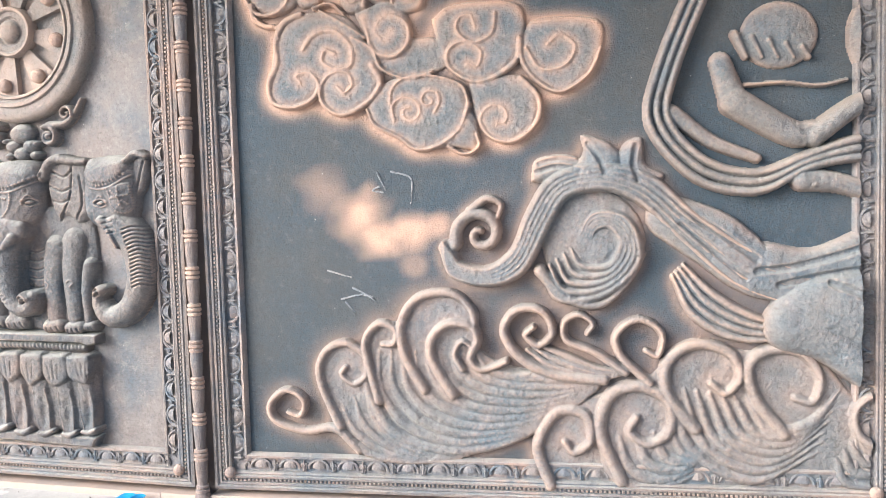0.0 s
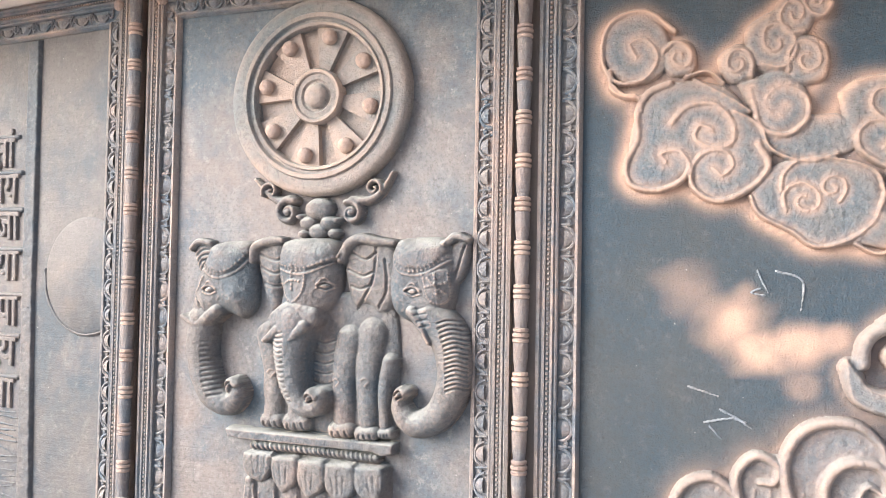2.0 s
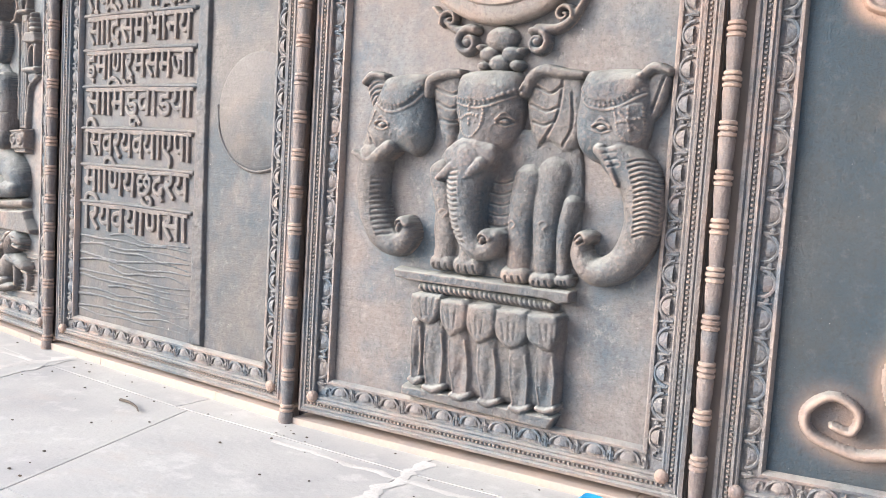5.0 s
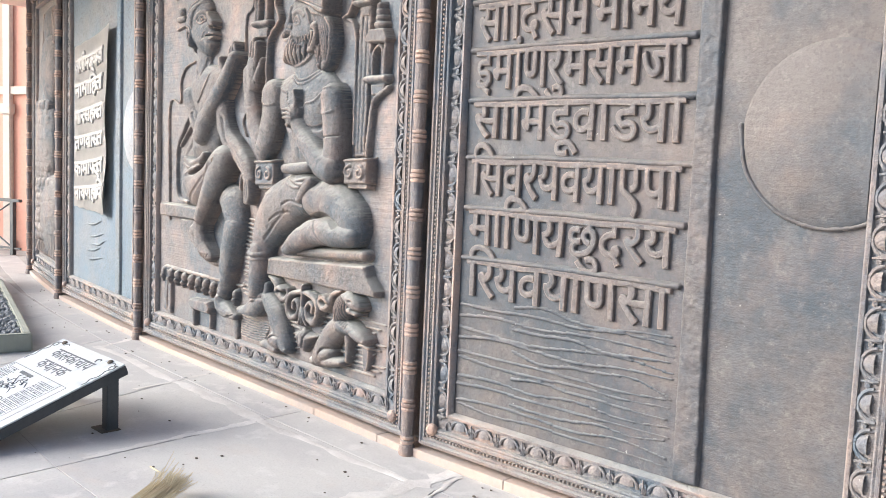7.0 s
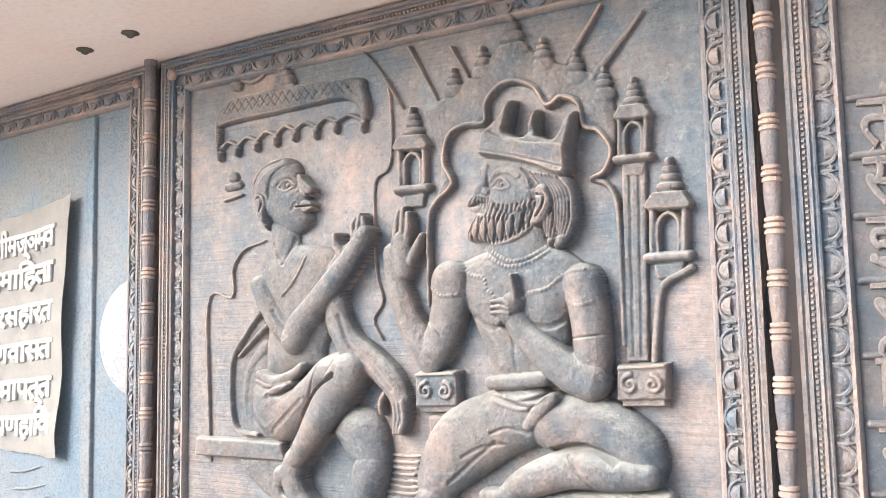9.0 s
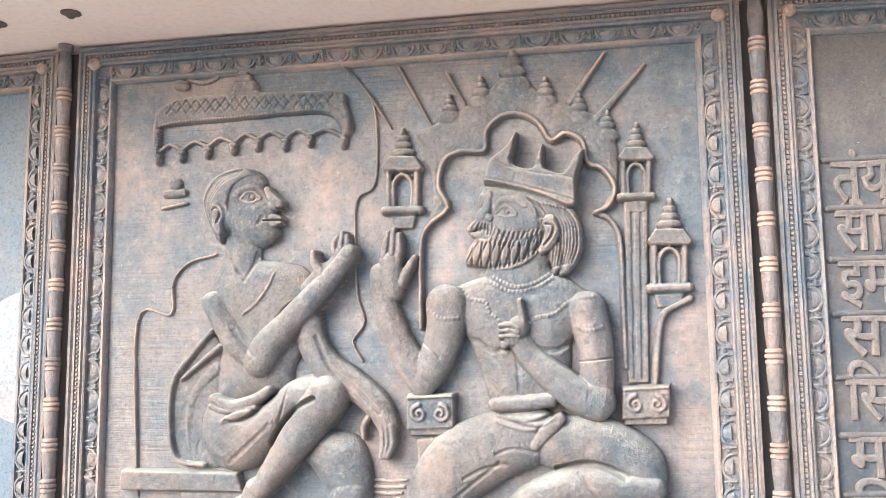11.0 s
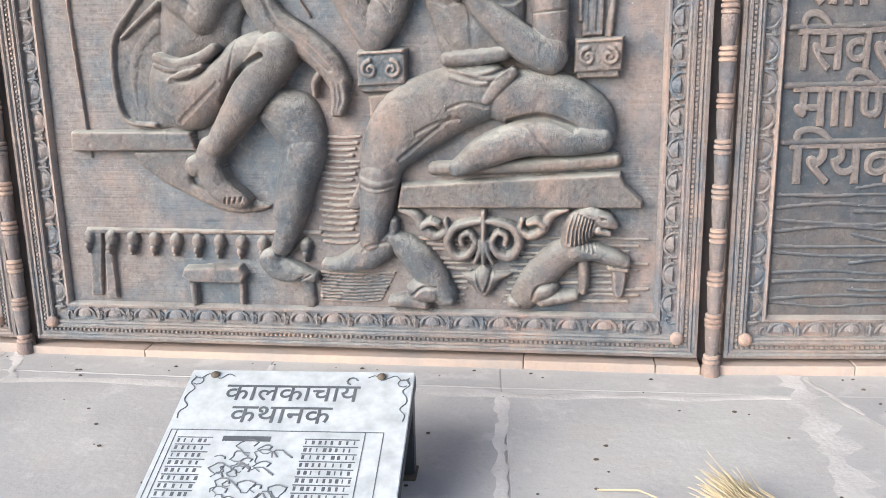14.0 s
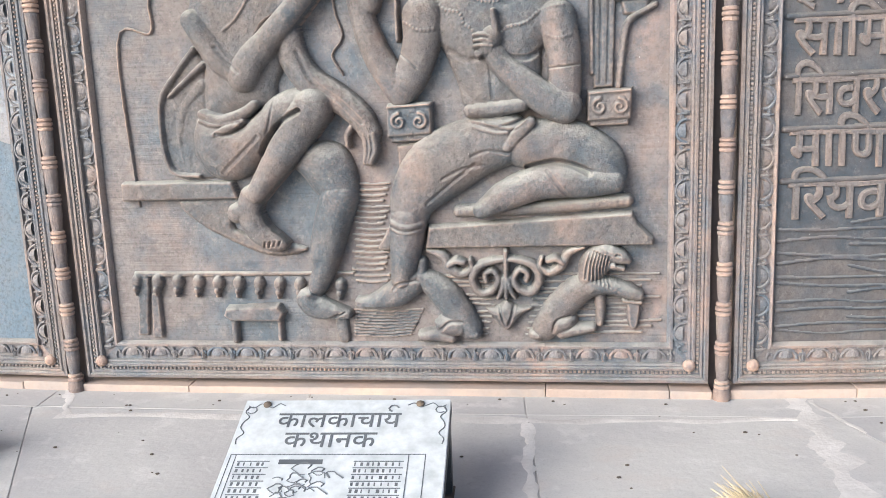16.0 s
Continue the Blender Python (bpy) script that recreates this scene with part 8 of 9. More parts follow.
waves.pillow([(0.512, 0.371), (0.487, 0.547), (0.531, 0.617), (0.609, 0.644), (0.684, 0.582), (0.711, 0.418), (0.87, 0.289), (0.757, 0.225), (0.624, 0.258)], 0.018, 0.032)
waves.rolled([(0.57, 0.314, 0.0187), (0.495, 0.498, 0.0178), (0.515, 0.599, 0.0168), (0.599, 0.64, 0.0159), (0.677, 0.592, 0.015), (0.682, 0.518, 0.014), (0.63, 0.481, 0.0131), (0.584, 0.517, 0.0122), (0.6, 0.547, 0.0112)], 0.03, 0.012, 0.385)
waves.pillow([(0.684, 0.534), (0.681, 0.66), (0.742, 0.719), (0.827, 0.73), (0.892, 0.822), (1.02, 0.831), (1.106, 0.753), (1.12, 0.622), (1.216, 0.559), (1.373, 0.527), (1.561, 0.487), (1.476, 0.41), (1.269, 0.289), (1.054, 0.24), (0.87, 0.27), (0.73, 0.399)], 0.02, 0.0351)
waves.strands([(0.688, 0.611), (0.683, 0.456), (0.777, 0.304), (0.962, 0.232), (1.198, 0.263), (1.408, 0.37), (1.552, 0.472)], [(1.105, 0.603), (1.148, 0.548), (1.233, 0.517), (1.338, 0.513), (1.425, 0.504), (1.493, 0.499), (1.557, 0.492)], 10, 0.0247, 0.034, 0.6)
waves.strands([(0.528, 0.372), (0.585, 0.275), (0.7, 0.203), (0.87, 0.182), (1.017, 0.19)], [(0.679, 0.456), (0.711, 0.34), (0.814, 0.247), (0.944, 0.21), (1.09, 0.217)], 4, 0.02, 0.03, 0.6)
waves.rolled([(0.73, 0.419, 0.0199), (0.694, 0.553, 0.0186), (0.681, 0.65, 0.0172), (0.735, 0.715, 0.0159), (0.8, 0.691, 0.0146), (0.794, 0.639, 0.0133), (0.749, 0.636, 0.0119)], 0.036, 0.012, 0.385)
waves.rolled([(0.908, 0.464, 0.0226), (0.835, 0.596, 0.0211), (0.825, 0.72, 0.0196), (0.892, 0.814, 0.0181), (1.02, 0.829, 0.0166), (1.097, 0.762, 0.0151), (1.102, 0.697, 0.0136)], 0.036, 0.014, 0.44)
waves.rolled([(1.018, 0.449, 0.022), (0.949, 0.561, 0.0209), (0.937, 0.646, 0.0198), (0.992, 0.71, 0.0187), (1.082, 0.711, 0.0176), (1.114, 0.656, 0.0165), (1.086, 0.587, 0.0154), (1.127, 0.543, 0.0143), (1.219, 0.572, 0.0132)], 0.04, 0.016, 0.495)
waves.rolled([(1.055, 0.545, 0.0142), (1.028, 0.601, 0.0123), (1.055, 0.649, 0.0104), (1.1, 0.622, 0.0085)], 0.036, 0.014, 0.275)
waves.rolled([(1.577, 0.506, 0.0208), (1.39, 0.527, 0.0199), (1.268, 0.592, 0.019), (1.212, 0.69, 0.018), (1.265, 0.767, 0.0171), (1.355, 0.761, 0.0162), (1.393, 0.684, 0.0153), (1.342, 0.635, 0.0143), (1.293, 0.671, 0.0134), (1.321, 0.701, 0.0125)], 0.036, 0.012, 0.44)
waves.strands([(1.268, 0.607), (1.373, 0.532), (1.527, 0.508), (1.644, 0.523)], [(1.355, 0.628), (1.441, 0.593), (1.544, 0.55), (1.644, 0.535)], 4, 0.0162, 0.03, 0.5)
waves.rolled([(1.654, 0.536, 0.0164), (1.543, 0.611, 0.0153), (1.445, 0.652, 0.0142), (1.436, 0.718, 0.0131), (1.488, 0.748, 0.012), (1.539, 0.716, 0.0109), (1.518, 0.678, 0.0098)], 0.034, 0.012, 0.275)
waves.pillow([(1.329, 0.129), (1.328, 0.3), (1.413, 0.391), (1.558, 0.452), (1.699, 0.496), (1.809, 0.58), (1.918, 0.646), (2.072, 0.618), (2.298, 0.604), (2.428, 0.465), (2.534, 0.388), (2.536, 0.148), (2.223, 0.121), (1.735, 0.087)], 0.016, 0.0344)
waves.rolled([(1.377, 0.109, 0.025), (1.331, 0.257, 0.0233), (1.403, 0.385, 0.0217), (1.507, 0.376, 0.02), (1.526, 0.284, 0.0183), (1.464, 0.237, 0.0167), (1.432, 0.273, 0.015)], 0.036, 0.012, 0.33)
waves.rolled([(1.634, 0.134, 0.0268), (1.56, 0.316, 0.0254), (1.598, 0.449, 0.0241), (1.699, 0.486, 0.0228), (1.8, 0.435, 0.0214), (1.811, 0.332, 0.0201), (1.737, 0.276, 0.0187), (1.665, 0.316, 0.0174), (1.69, 0.371, 0.0161)], 0.036, 0.012, 0.33)
waves.rolled([(1.896, 0.334, 0.0255), (1.802, 0.456, 0.024), (1.803, 0.576, 0.0226), (1.898, 0.64, 0.0211), (2.016, 0.612, 0.0197), (2.054, 0.531, 0.0182), (2.006, 0.467, 0.0168), (1.952, 0.499, 0.0153)], 0.036, 0.012, 0.33)
waves.rolled([(2.204, 0.32, 0.0249), (2.109, 0.44, 0.0234), (2.081, 0.562, 0.022), (2.148, 0.621, 0.0206), (2.262, 0.611, 0.0192), (2.32, 0.524, 0.0178), (2.298, 0.441, 0.0163), (2.238, 0.451, 0.0149)], 0.036, 0.012, 0.33)
waves.rolled([(1.739, 0.497, 0.0174), (1.637, 0.599, 0.0163), (1.624, 0.678, 0.0151), (1.702, 0.731, 0.0139), (1.783, 0.682, 0.0128), (1.77, 0.6, 0.0116), (1.727, 0.616, 0.0105)], 0.036, 0.012, 0.33)
waves.rolled([(2.52, 0.268, 0.0194), (2.447, 0.326, 0.0174), (2.437, 0.416, 0.0155), (2.501, 0.467, 0.0136), (2.534, 0.447, 0.0116)], 0.036, 0.012, 0.33)
waves.strands([(1.567, 0.285), (1.604, 0.159), (1.735, 0.104), (1.934, 0.18), (2.09, 0.328)], [(1.811, 0.322), (1.865, 0.24), (1.958, 0.263), (2.055, 0.374)], 5, 0.0258, 0.034, 0.6)
waves.strands([(1.818, 0.477), (1.879, 0.267), (2.089, 0.15), (2.317, 0.258), (2.431, 0.462)], [(2.075, 0.45), (2.151, 0.335), (2.283, 0.359), (2.387, 0.481)], 7, 0.0246, 0.036, 0.6)
waves.strands([(2.377, 0.234), (2.41, 0.152), (2.536, 0.132)], [(2.447, 0.326), (2.484, 0.267), (2.535, 0.252)], 4, 0.0209, 0.03, 0.6)
waves.tube([(1.006, 0.999), (1.046, 0.914), (1.173, 0.891), (1.279, 0.953), (1.344, 1.097), (1.428, 1.218), (1.57, 1.255), (1.728, 1.21), (1.883, 1.066), (2.074, 0.923), (2.262, 0.861)], 0.0338, 0.05, h=0.035)
waves.strands([(0.996, 1.02), (1.025, 0.903), (1.172, 0.87), (1.289, 0.921), (1.375, 1.076), (1.448, 1.187), (1.579, 1.214), (1.708, 1.166), (1.863, 1.016), (2.035, 0.863), (2.224, 0.782)], [(1.027, 0.977), (1.058, 0.935), (1.163, 0.917), (1.259, 0.984), (1.32, 1.118), (1.408, 1.243), (1.571, 1.283), (1.748, 1.239), (1.912, 1.095), (2.112, 0.962), (2.299, 0.88)], 5, 0.0212, 0.06, 0.8)
waves.spiral(1.135, 1.049, 0.101, 1.3, 200, -1, 0.0252, 0.05)
waves.tube([(1.095, 1.134), (1.159, 1.18), (1.211, 1.158), (1.199, 1.11)], 0.0187, 0.0085, h=0.04)
waves.blob(1.546, 1.011, 0.185, 0.189, 0.03)
waves.strands([(1.361, 0.91), (1.421, 0.806), (1.584, 0.826), (1.705, 0.947), (1.667, 1.09), (1.548, 1.113), (1.486, 1.012)], [(1.465, 0.992), (1.504, 0.929), (1.605, 0.928), (1.646, 1.009), (1.607, 1.071), (1.557, 1.062), (1.536, 1.011)], 5, 0.0185, 0.05, 0.5)
waves.tube([(1.351, 0.91), (1.441, 0.816), (1.563, 0.784), (1.664, 0.866), (1.725, 0.967)], 0.0247, 0.01, h=0.05)
waves.strands([(1.823, 0.885), (1.899, 0.742), (2.053, 0.662), (2.224, 0.662)], [(1.862, 0.925), (1.958, 0.823), (2.092, 0.742), (2.243, 0.702)], 4, 0.0178, 0.045, 0.5)
waves.pillow([(1.466, 1.268), (1.515, 1.341), (1.508, 1.402), (1.602, 1.374), (1.654, 1.308), (1.62, 1.249)], 0.04, 0.044)
waves.pillow([(1.634, 1.263), (1.651, 1.357), (1.722, 1.384), (1.733, 1.294), (1.802, 1.244), (1.708, 1.2)], 0.04, 0.044)
waves.pillow([(1.323, 1.238), (1.345, 1.319), (1.471, 1.331), (1.518, 1.277), (1.419, 1.227)], 0.036, 0.0369)
waves.groove([(1.532, 1.367), (1.571, 1.315), (1.59, 1.264)], 0.012, 0.012)
waves.groove([(1.7, 1.355), (1.69, 1.291), (1.708, 1.23)], 0.012, 0.012)
waves.groove([(1.348, 1.272), (1.42, 1.29), (1.5, 1.273)], 0.0126, 0.012)
waves.groove([(1.359, 1.302), (1.43, 1.314), (1.491, 1.304)], 0.012, 0.012)
spray_low = np.maximum(waves.rub(0.025) * 0.6, waves.paint)
waves.build("wave_relief", M_CLOUD, P0, "breaking waves and leaf scroll in copper-rubbed relief", spray_low * 0.75)
scratches = Relief(0.19, 1.6, 0.5, 1.5, 0.006)
scratches.tube([(0.741, 1.291), (0.773, 1.222)], 0.0035, 0.002, h=0.0035, soft=0)
scratches.tube([(0.75, 1.236), (0.723, 1.222), (0.763, 1.213)], 0.0037, 0.0025, h=0.0035, soft=0)
scratches.tube([(0.797, 1.291), (0.873, 1.262), (0.87, 1.168)], 0.0035, 0.002, h=0.0035, soft=0)
scratches.tube([(0.585, 0.807), (0.672, 0.823), (0.729, 0.794)], 0.0038, 0.0023, h=0.0035, soft=0)
scratches.tube([(0.632, 0.85), (0.712, 0.812)], 0.0038, 0.0022, h=0.0035, soft=0)
scratches.tube([(0.535, 0.918), (0.627, 0.891)], 0.0035, 0.0025, h=0.0035, soft=0)
scratches.tube([(0.6, 0.797), (0.636, 0.757)], 0.0035, 0.0023, h=0.0035, soft=0)
tagged(scratches.build("scratch_marks", M_DISC, P0, "thin raised scratch marks"), kind="stuff")
flier = Relief(1.5, W0 - 0.17, 0.5, TOP - 0.13, 0.007)
flier.limb([(1.814, 1.098, 0.0819), (1.967, 1.015, 0.1014), (2.09, 0.914, 0.0936), (2.203, 0.843, 0.0585)], 0.04, 0.012)
flier.pillow([(2.071, 0.924), (2.128, 1.002), (2.295, 0.98), (2.527, 1.053), (2.529, 0.783), (2.314, 0.823), (2.165, 0.804)], 0.05, 0.078)
flier.limb([(2.586, 0.753, 0.1665), (2.406, 0.773, 0.148), (2.277, 0.744, 0.1147), (2.221, 0.714, 0.0925)], 0.07, 0.02)
flier.limb([(2.217, 0.705, 0.0897), (2.332, 0.665, 0.0819), (2.461, 0.567, 0.0702), (2.552, 0.489, 0.0663)], 0.06, 0.025)
flier.groove([(2.109, 0.904), (2.258, 0.922), (2.513, 0.996)], 0.0156, 0.014)
flier.groove([(2.184, 0.853), (2.314, 0.882), (2.528, 0.918)], 0.0152, 0.014)
flier.groove([(1.843, 1.127), (1.977, 1.045), (2.109, 0.943)], 0.0156, 0.014)
flier.groove([(1.852, 1.067), (1.957, 0.985), (2.071, 0.884)], 0.016, 0.014)
flier.groove([(2.35, 0.862), (2.442, 0.822), (2.529, 0.744)], 0.0156, 0.014)
flier.tube([(2.038, 1.495), (2.225, 1.381), (2.298, 1.384)], 0.0538, 0.0413, h=0.07)
flier.tube([(2.298, 1.368), (2.425, 1.459), (2.567, 1.528)], 0.0413, 0.0328, h=0.075)
flier.tube([(1.992, 1.634), (2.038, 1.495)], 0.0385, 0.0498, h=0.05)
flier.tube([(1.888, 1.892), (1.78, 1.625), (1.748, 1.427), (1.907, 1.233), (2.112, 1.183), (2.28, 1.26), (2.444, 1.29), (2.587, 1.279)], 0.0172, h=0.055)
flier.tube([(1.918, 1.89), (1.811, 1.624), (1.78, 1.438), (1.923, 1.264), (2.112, 1.215), (2.28, 1.282), (2.444, 1.32), (2.587, 1.31)], 0.0172, h=0.055)
flier.tube([(1.948, 1.888), (1.841, 1.622), (1.811, 1.448), (1.938, 1.295), (2.113, 1.246), (2.28, 1.303), (2.444, 1.351), (2.587, 1.34)], 0.0172, h=0.055)
flier.tube([(1.828, 1.465), (1.962, 1.361), (2.113, 1.297)], 0.0313, 0.0192, h=0.045)
flier.tube([(2.076, 1.552), (2.206, 1.555), (2.316, 1.54), (2.407, 1.555)], 0.0078, h=0.03)
flier.tube([(2.262, 1.218), (2.39, 1.201), (2.588, 1.128)], 0.0417, 0.0295, h=0.06)
flier.blob(2.513, 1.7, 0.107, 0.150, 0.05)
flier.blob(2.188, 1.719, 0.129, 0.115, 0.03)
flier.tube([(2.04, 1.728), (2.077, 1.649)], 0.017, 0.0115, h=0.04)
flier.tube([(2.095, 1.713), (2.129, 1.646)], 0.0167, 0.0113, h=0.04)
flier.tube([(2.151, 1.698), (2.181, 1.643)], 0.0173, 0.0113, h=0.04)
flier.tube([(2.206, 1.684), (2.232, 1.64)], 0.017, 0.0112, h=0.04)
flier.tube([(2.261, 1.669), (2.283, 1.637)], 0.0167, 0.0113, h=0.04)
flier.build("flying_figure_relief", M_CLOUD, P0, "flying draped figure with trailing scarf in relief", flier.rub(0.02) * 0.35)


def sprayed(a, b):
    """Copper paint drifting over the cloud field: round the cloud edges and in one loose patch."""
    j, i = np.searchsorted(clouds.v, b), np.searchsorted(clouds.u, a)
    s = spray[j, i] if 0 < j < spray.shape[0] and 0 < i < spray.shape[1] else 0.0
    j, i = np.searchsorted(waves.v, b), np.searchsorted(waves.u, a)
    s = max(s, 0.7 * spray_low[j, i]) if 0 < j < spray_low.shape[0] and 0 < i < spray_low.shape[1] else s
    x, y = a - 0.726, b - 1.078
    for dx, dy, r, k in ((-0.05, 0.06, 0.11, 1.0), (0.02, -0.03, 0.10, 1.0), (0.13, -0.01, 0.09, 0.9), (0.24, 0.0, 0.06, 0.7), (-0.2, 0.15, 0.1, 0.35), (0.15, -0.15, 0.06, 0.4)):
        d = math.hypot(x - dx, (y - dy) * 1.3) / r + 0.5 * noise.noise((a * 12, b * 12, 1.3))
        s = max(s, k * min(max(1.35 - d, 0), 1))
    return s


field(P0, W0, M_CLOUDFIELD, sprayed, 0.015)

# ---- the inscription panel ----
P2, W2 = relief_panel(2, "bronze panel with seven raised Devanagari lines and a disc", M_FIELD)
field(P2, W2, M_LINED)
LINES = (("तुंयारसाभवितां", 1.835, 1.00), ("सादिसमभनिय", 1.675, 1.03), ("इमांणरुमसमजा", 1.51, 1.045), ("सामिडूवाडया", 1.335, 1.05), ("सिवरयवयाएपा", 1.135, 1.053), ("माणियछुदरय", 0.955, 1.046), ("रियवयाणसा", 0.775, 1.042))
# the short i-sign stands before its letter
for words, v, right in LINES:
    shown = ""
    for ch in words:
        shown = shown[:-1] + ch + shown[-1] if ch == "ि" else shown + ch
    inscription(P2, shown, 0.225, right, v, 0.2, M_LETTER, rise=0.0115, bold=0.0015)
panelwork = Relief(0.18, W2 - 0.16, 0.19, TOP - 0.13, 0.008)
panelwork.plate([(1.085, 0.2), (1.17, 0.2), (1.15, 1.2), (1.15, 2.26), (1.075, 2.26), (1.08, 1.2)], 0.016, 0.008)
for i, (words, v, right) in enumerate(LINES):
    panelwork.tube([(0.205, v + 0.006), (0.6, v + 0.010), (right + 0.02, v + 0.006)], 0.010, h=0.014, soft=0)
for i in range(15):
    v = 0.63 - i * 0.028
    wob = [0.012 * noise.noise((q * 2.1, i * 1.7, 0.4)) for q in range(6)]
    panelwork.tube([(0.2 + q * 0.172, v + wob[q] * 2) for q in range(6)] if i % 3 else [(0.45 + q * 0.12, v + wob[q] * 3) for q in range(6)], 0.006, 0.003, h=0.0045 + 0.003 * (i % 2), soft=0)
panelwork.spiral(1.472, 1.234, 0.252, 0.42, 175, 1, 0.009, 0.014, close=0.98)
panelwork.build("panel_moulding", M_LINED, P2, "upright strip, headlines and ripples in low relief")
disc = bmesh.new()
turned(disc, [(0.245, 0.0), (0.245, 0.006), (0.232, 0.013), (0.01, 0.016)], 48, "y")
bmesh.ops.bisect_plane(disc, geom=disc.verts[:] + disc.edges[:] + disc.faces[:], plane_co=(0.10, 0, 0), plane_no=(1, 0, 0), clear_outer=True)
d = part("disc", disc, M_LINED, P2, "dark flat disc cut off by the frame")
d.matrix_basis = Matrix.Translation((1.472, FIELDY, 1.234))

# ---- the blue panel with the loose sheet ----
P4, W4 = relief_panel(4, "blue-grey panel with a loose inscribed sheet and pale disc", M_BLUEFIELD)
field(P4, W4, M_BLUEFIELD)
sheet = bmesh.new()
nu, nv = 24, 40
grid = []
for j in range(nv + 1):
    for i in range(nu + 1):
        s, q = i / nu, j / nv
        right = 1.02 + 0.06 * q + 0.012 * noise.noise((0.3, q * 7, 2.0))
        u = 0.26 + (right - 0.26) * s
        v = 0.70 + 1.14 * q + (0.10 * s - 0.03) * (q - 0.1) + (0.014 * noise.noise((s * 8, 1.1, 0.2)) if j in (0, nv) else 0)
        lift = 0.012 + 0.055 * max(s - 0.55, 0) ** 1.5 * (1 + 0.5 * noise.noise((q * 4, 0.5, 0.1))) * 2.2 + 0.004 * noise.noise((s * 6, q * 9, 0.7))
        grid.append(sheet.verts.new((u, FIELDY - lift, v)))
for j in range(nv):
    for i in range(nu):
        a = j * (nu + 1) + i
        sheet.faces.new((grid[a], grid[a + 1], grid[a + nu + 2], grid[a + nu + 1]))
bmesh.ops.solidify(sheet, geom=sheet.faces[:], thickness=-0.006)
bmesh.ops.recalc_face_normals(sheet, faces=sheet.faces)
loose = part("loose_sheet", sheet, M_SHEET, P4, "curled pale sheet peeling off, torn at its foot")
for words, v in (("अणीमज्ञमव", 1.72), ("नामाहिता", 1.55), ("गारसहारत", 1.37), ("तणवासत", 1.19), ("कामापत्त", 1.01), ("नायणहावि", 0.84)):
    shown = ""
    for ch in words:
        shown = shown[:-1] + ch + shown[-1] if ch == "ि" else shown + ch
    for letter in inscription(P4, shown, 0.30, 0.96, v, 0.14, M_SHEET, rise=0.012, bold=0.004, tilt=0.05):
        s = (sum(v.co.x for v in letter.data.vertices) / len(letter.data.vertices) - 0.26) / 0.79
        letter.location.y = -0.014 - 0.121 * max(s - 0.55, 0) ** 1.5
bluework = Relief(0.18, W4 - 0.16, 0.19, TOP - 0.13, 0.008)
bluework.plate([(1.155, 0.2), (1.235, 0.2), (1.225, 2.26), (1.155, 2.26)], 0.016, 0.008)
for a, b, c in ((0.62, 0.52, 0.4), (0.56, 0.42, 0.3), (0.6, 0.36, 0.5), (0.58, 0.60, 0.3), (0.66, 0.47, 0.2)):
    bluework.tube([(a, b), (a + 0.12, b + 0.03 * c), (a + 0.25, b + 0.05 - 0.03 * c)], 0.007, 0.003, h=0.008, soft=0)
bluework.build("panel_moulding", M_BLUEFIELD, P4, "upright strip and ripples in low relief")
disc = bmesh.new()
turned(disc, [(0.25, 0.0), (0.25, 0.006), (0.237, 0.014), (0.01, 0.018)], 48, "y")
bmesh.ops.bisect_plane(disc, geom=disc.verts[:] + disc.edges[:] + disc.faces[:], plane_co=(0.10, 0, 0), plane_no=(1, 0, 0), clear_outer=True)
d = part("disc", disc, M_DISC, P4, "pale bluish disc cut off by the frame")
d.matrix_basis = Matrix.Translation((1.525, FIELDY, 1.237))

# ---- the farthest panel ----
P5, W5 = relief_panel(5, "dusty relief panel of a scaled draped figure at the end", M_FIELD)
field(P5, W5, M_FIELD)
scaled = Relief(0.2, W5 - 0.16, 0.2, TOP - 0.14, 0.01)
scaled.blob(1.0, 1.72, 0.22, 0.28, 0.10).blob(0.95, 2.02, 0.16, 0.18, 0.07).blob(0.82, 1.15, 0.30, 0.46, 0.10).blob(0.95, 0.6, 0.3, 0.34, 0.09).blob(0.6, 1.3, 0.2, 0.5, 0.06)
for j in range(18):
    for i in range(6):
        scaled.blob(0.55 + i * 0.085 + 0.04 * (j % 2), 0.42 + j * 0.06, 0.05, 0.042, 0.03, base=0.03 + 0.045 * math.sin(math.pi * (i + 0.5) / 6), soft=0.02)
for i in range(9):
    scaled.tube([(0.45 + i * 0.1, 0.28), (0.5 + i * 0.09, 0.36 + 0.05 * (i % 3)), (0.42 + i * 0.1, 0.45)], 0.03, 0.015, h=0.06)
    scaled.tube([(0.7 + i * 0.06, 1.9), (0.72 + i * 0.06, 2.05 + 0.03 * (i % 2)), (0.66 + i * 0.07, 2.16)], 0.022, 0.012, h=0.05)
scaled.build("scaled_figure_relief", M_RELIEF, P5, "scaled draped figure in dusty high relief")

# ---- plinth strip under the panels ----
for k in range(6):
    m, wide = panel_pose(k)
    s = thing("plinth_strip", m, "chipped pink plaster strip under a relief panel", "plinth", "plaster strips under the panels")
    u = 0.03
    random.seed(40 + k)
    while u < wide - 0.06:
        w = min(random.choice((0.45, 0.85, 1.1, 1.4)), wide - 0.03 - u)
        bm = box(u, u + w - 0.0025, -0.006 - random.random() * 0.006, 0.10, -0.012, 0.036 - random.random() * 0.010)
        bmesh.ops.bevel(bm, geom=bm.edges[:], offset=0.0025, segments=1, affect="EDGES")
        for v in bm.verts:
            v.co.z += 0.004 * noise.noise((v.co.x * 9, v.co.y * 40, k))
            v.co.y += 0.004 * noise.noise((v.co.x * 7, k, 3.0))
        part("plaster_piece", bm, M_SKIRT, s, "", False)
        u += w

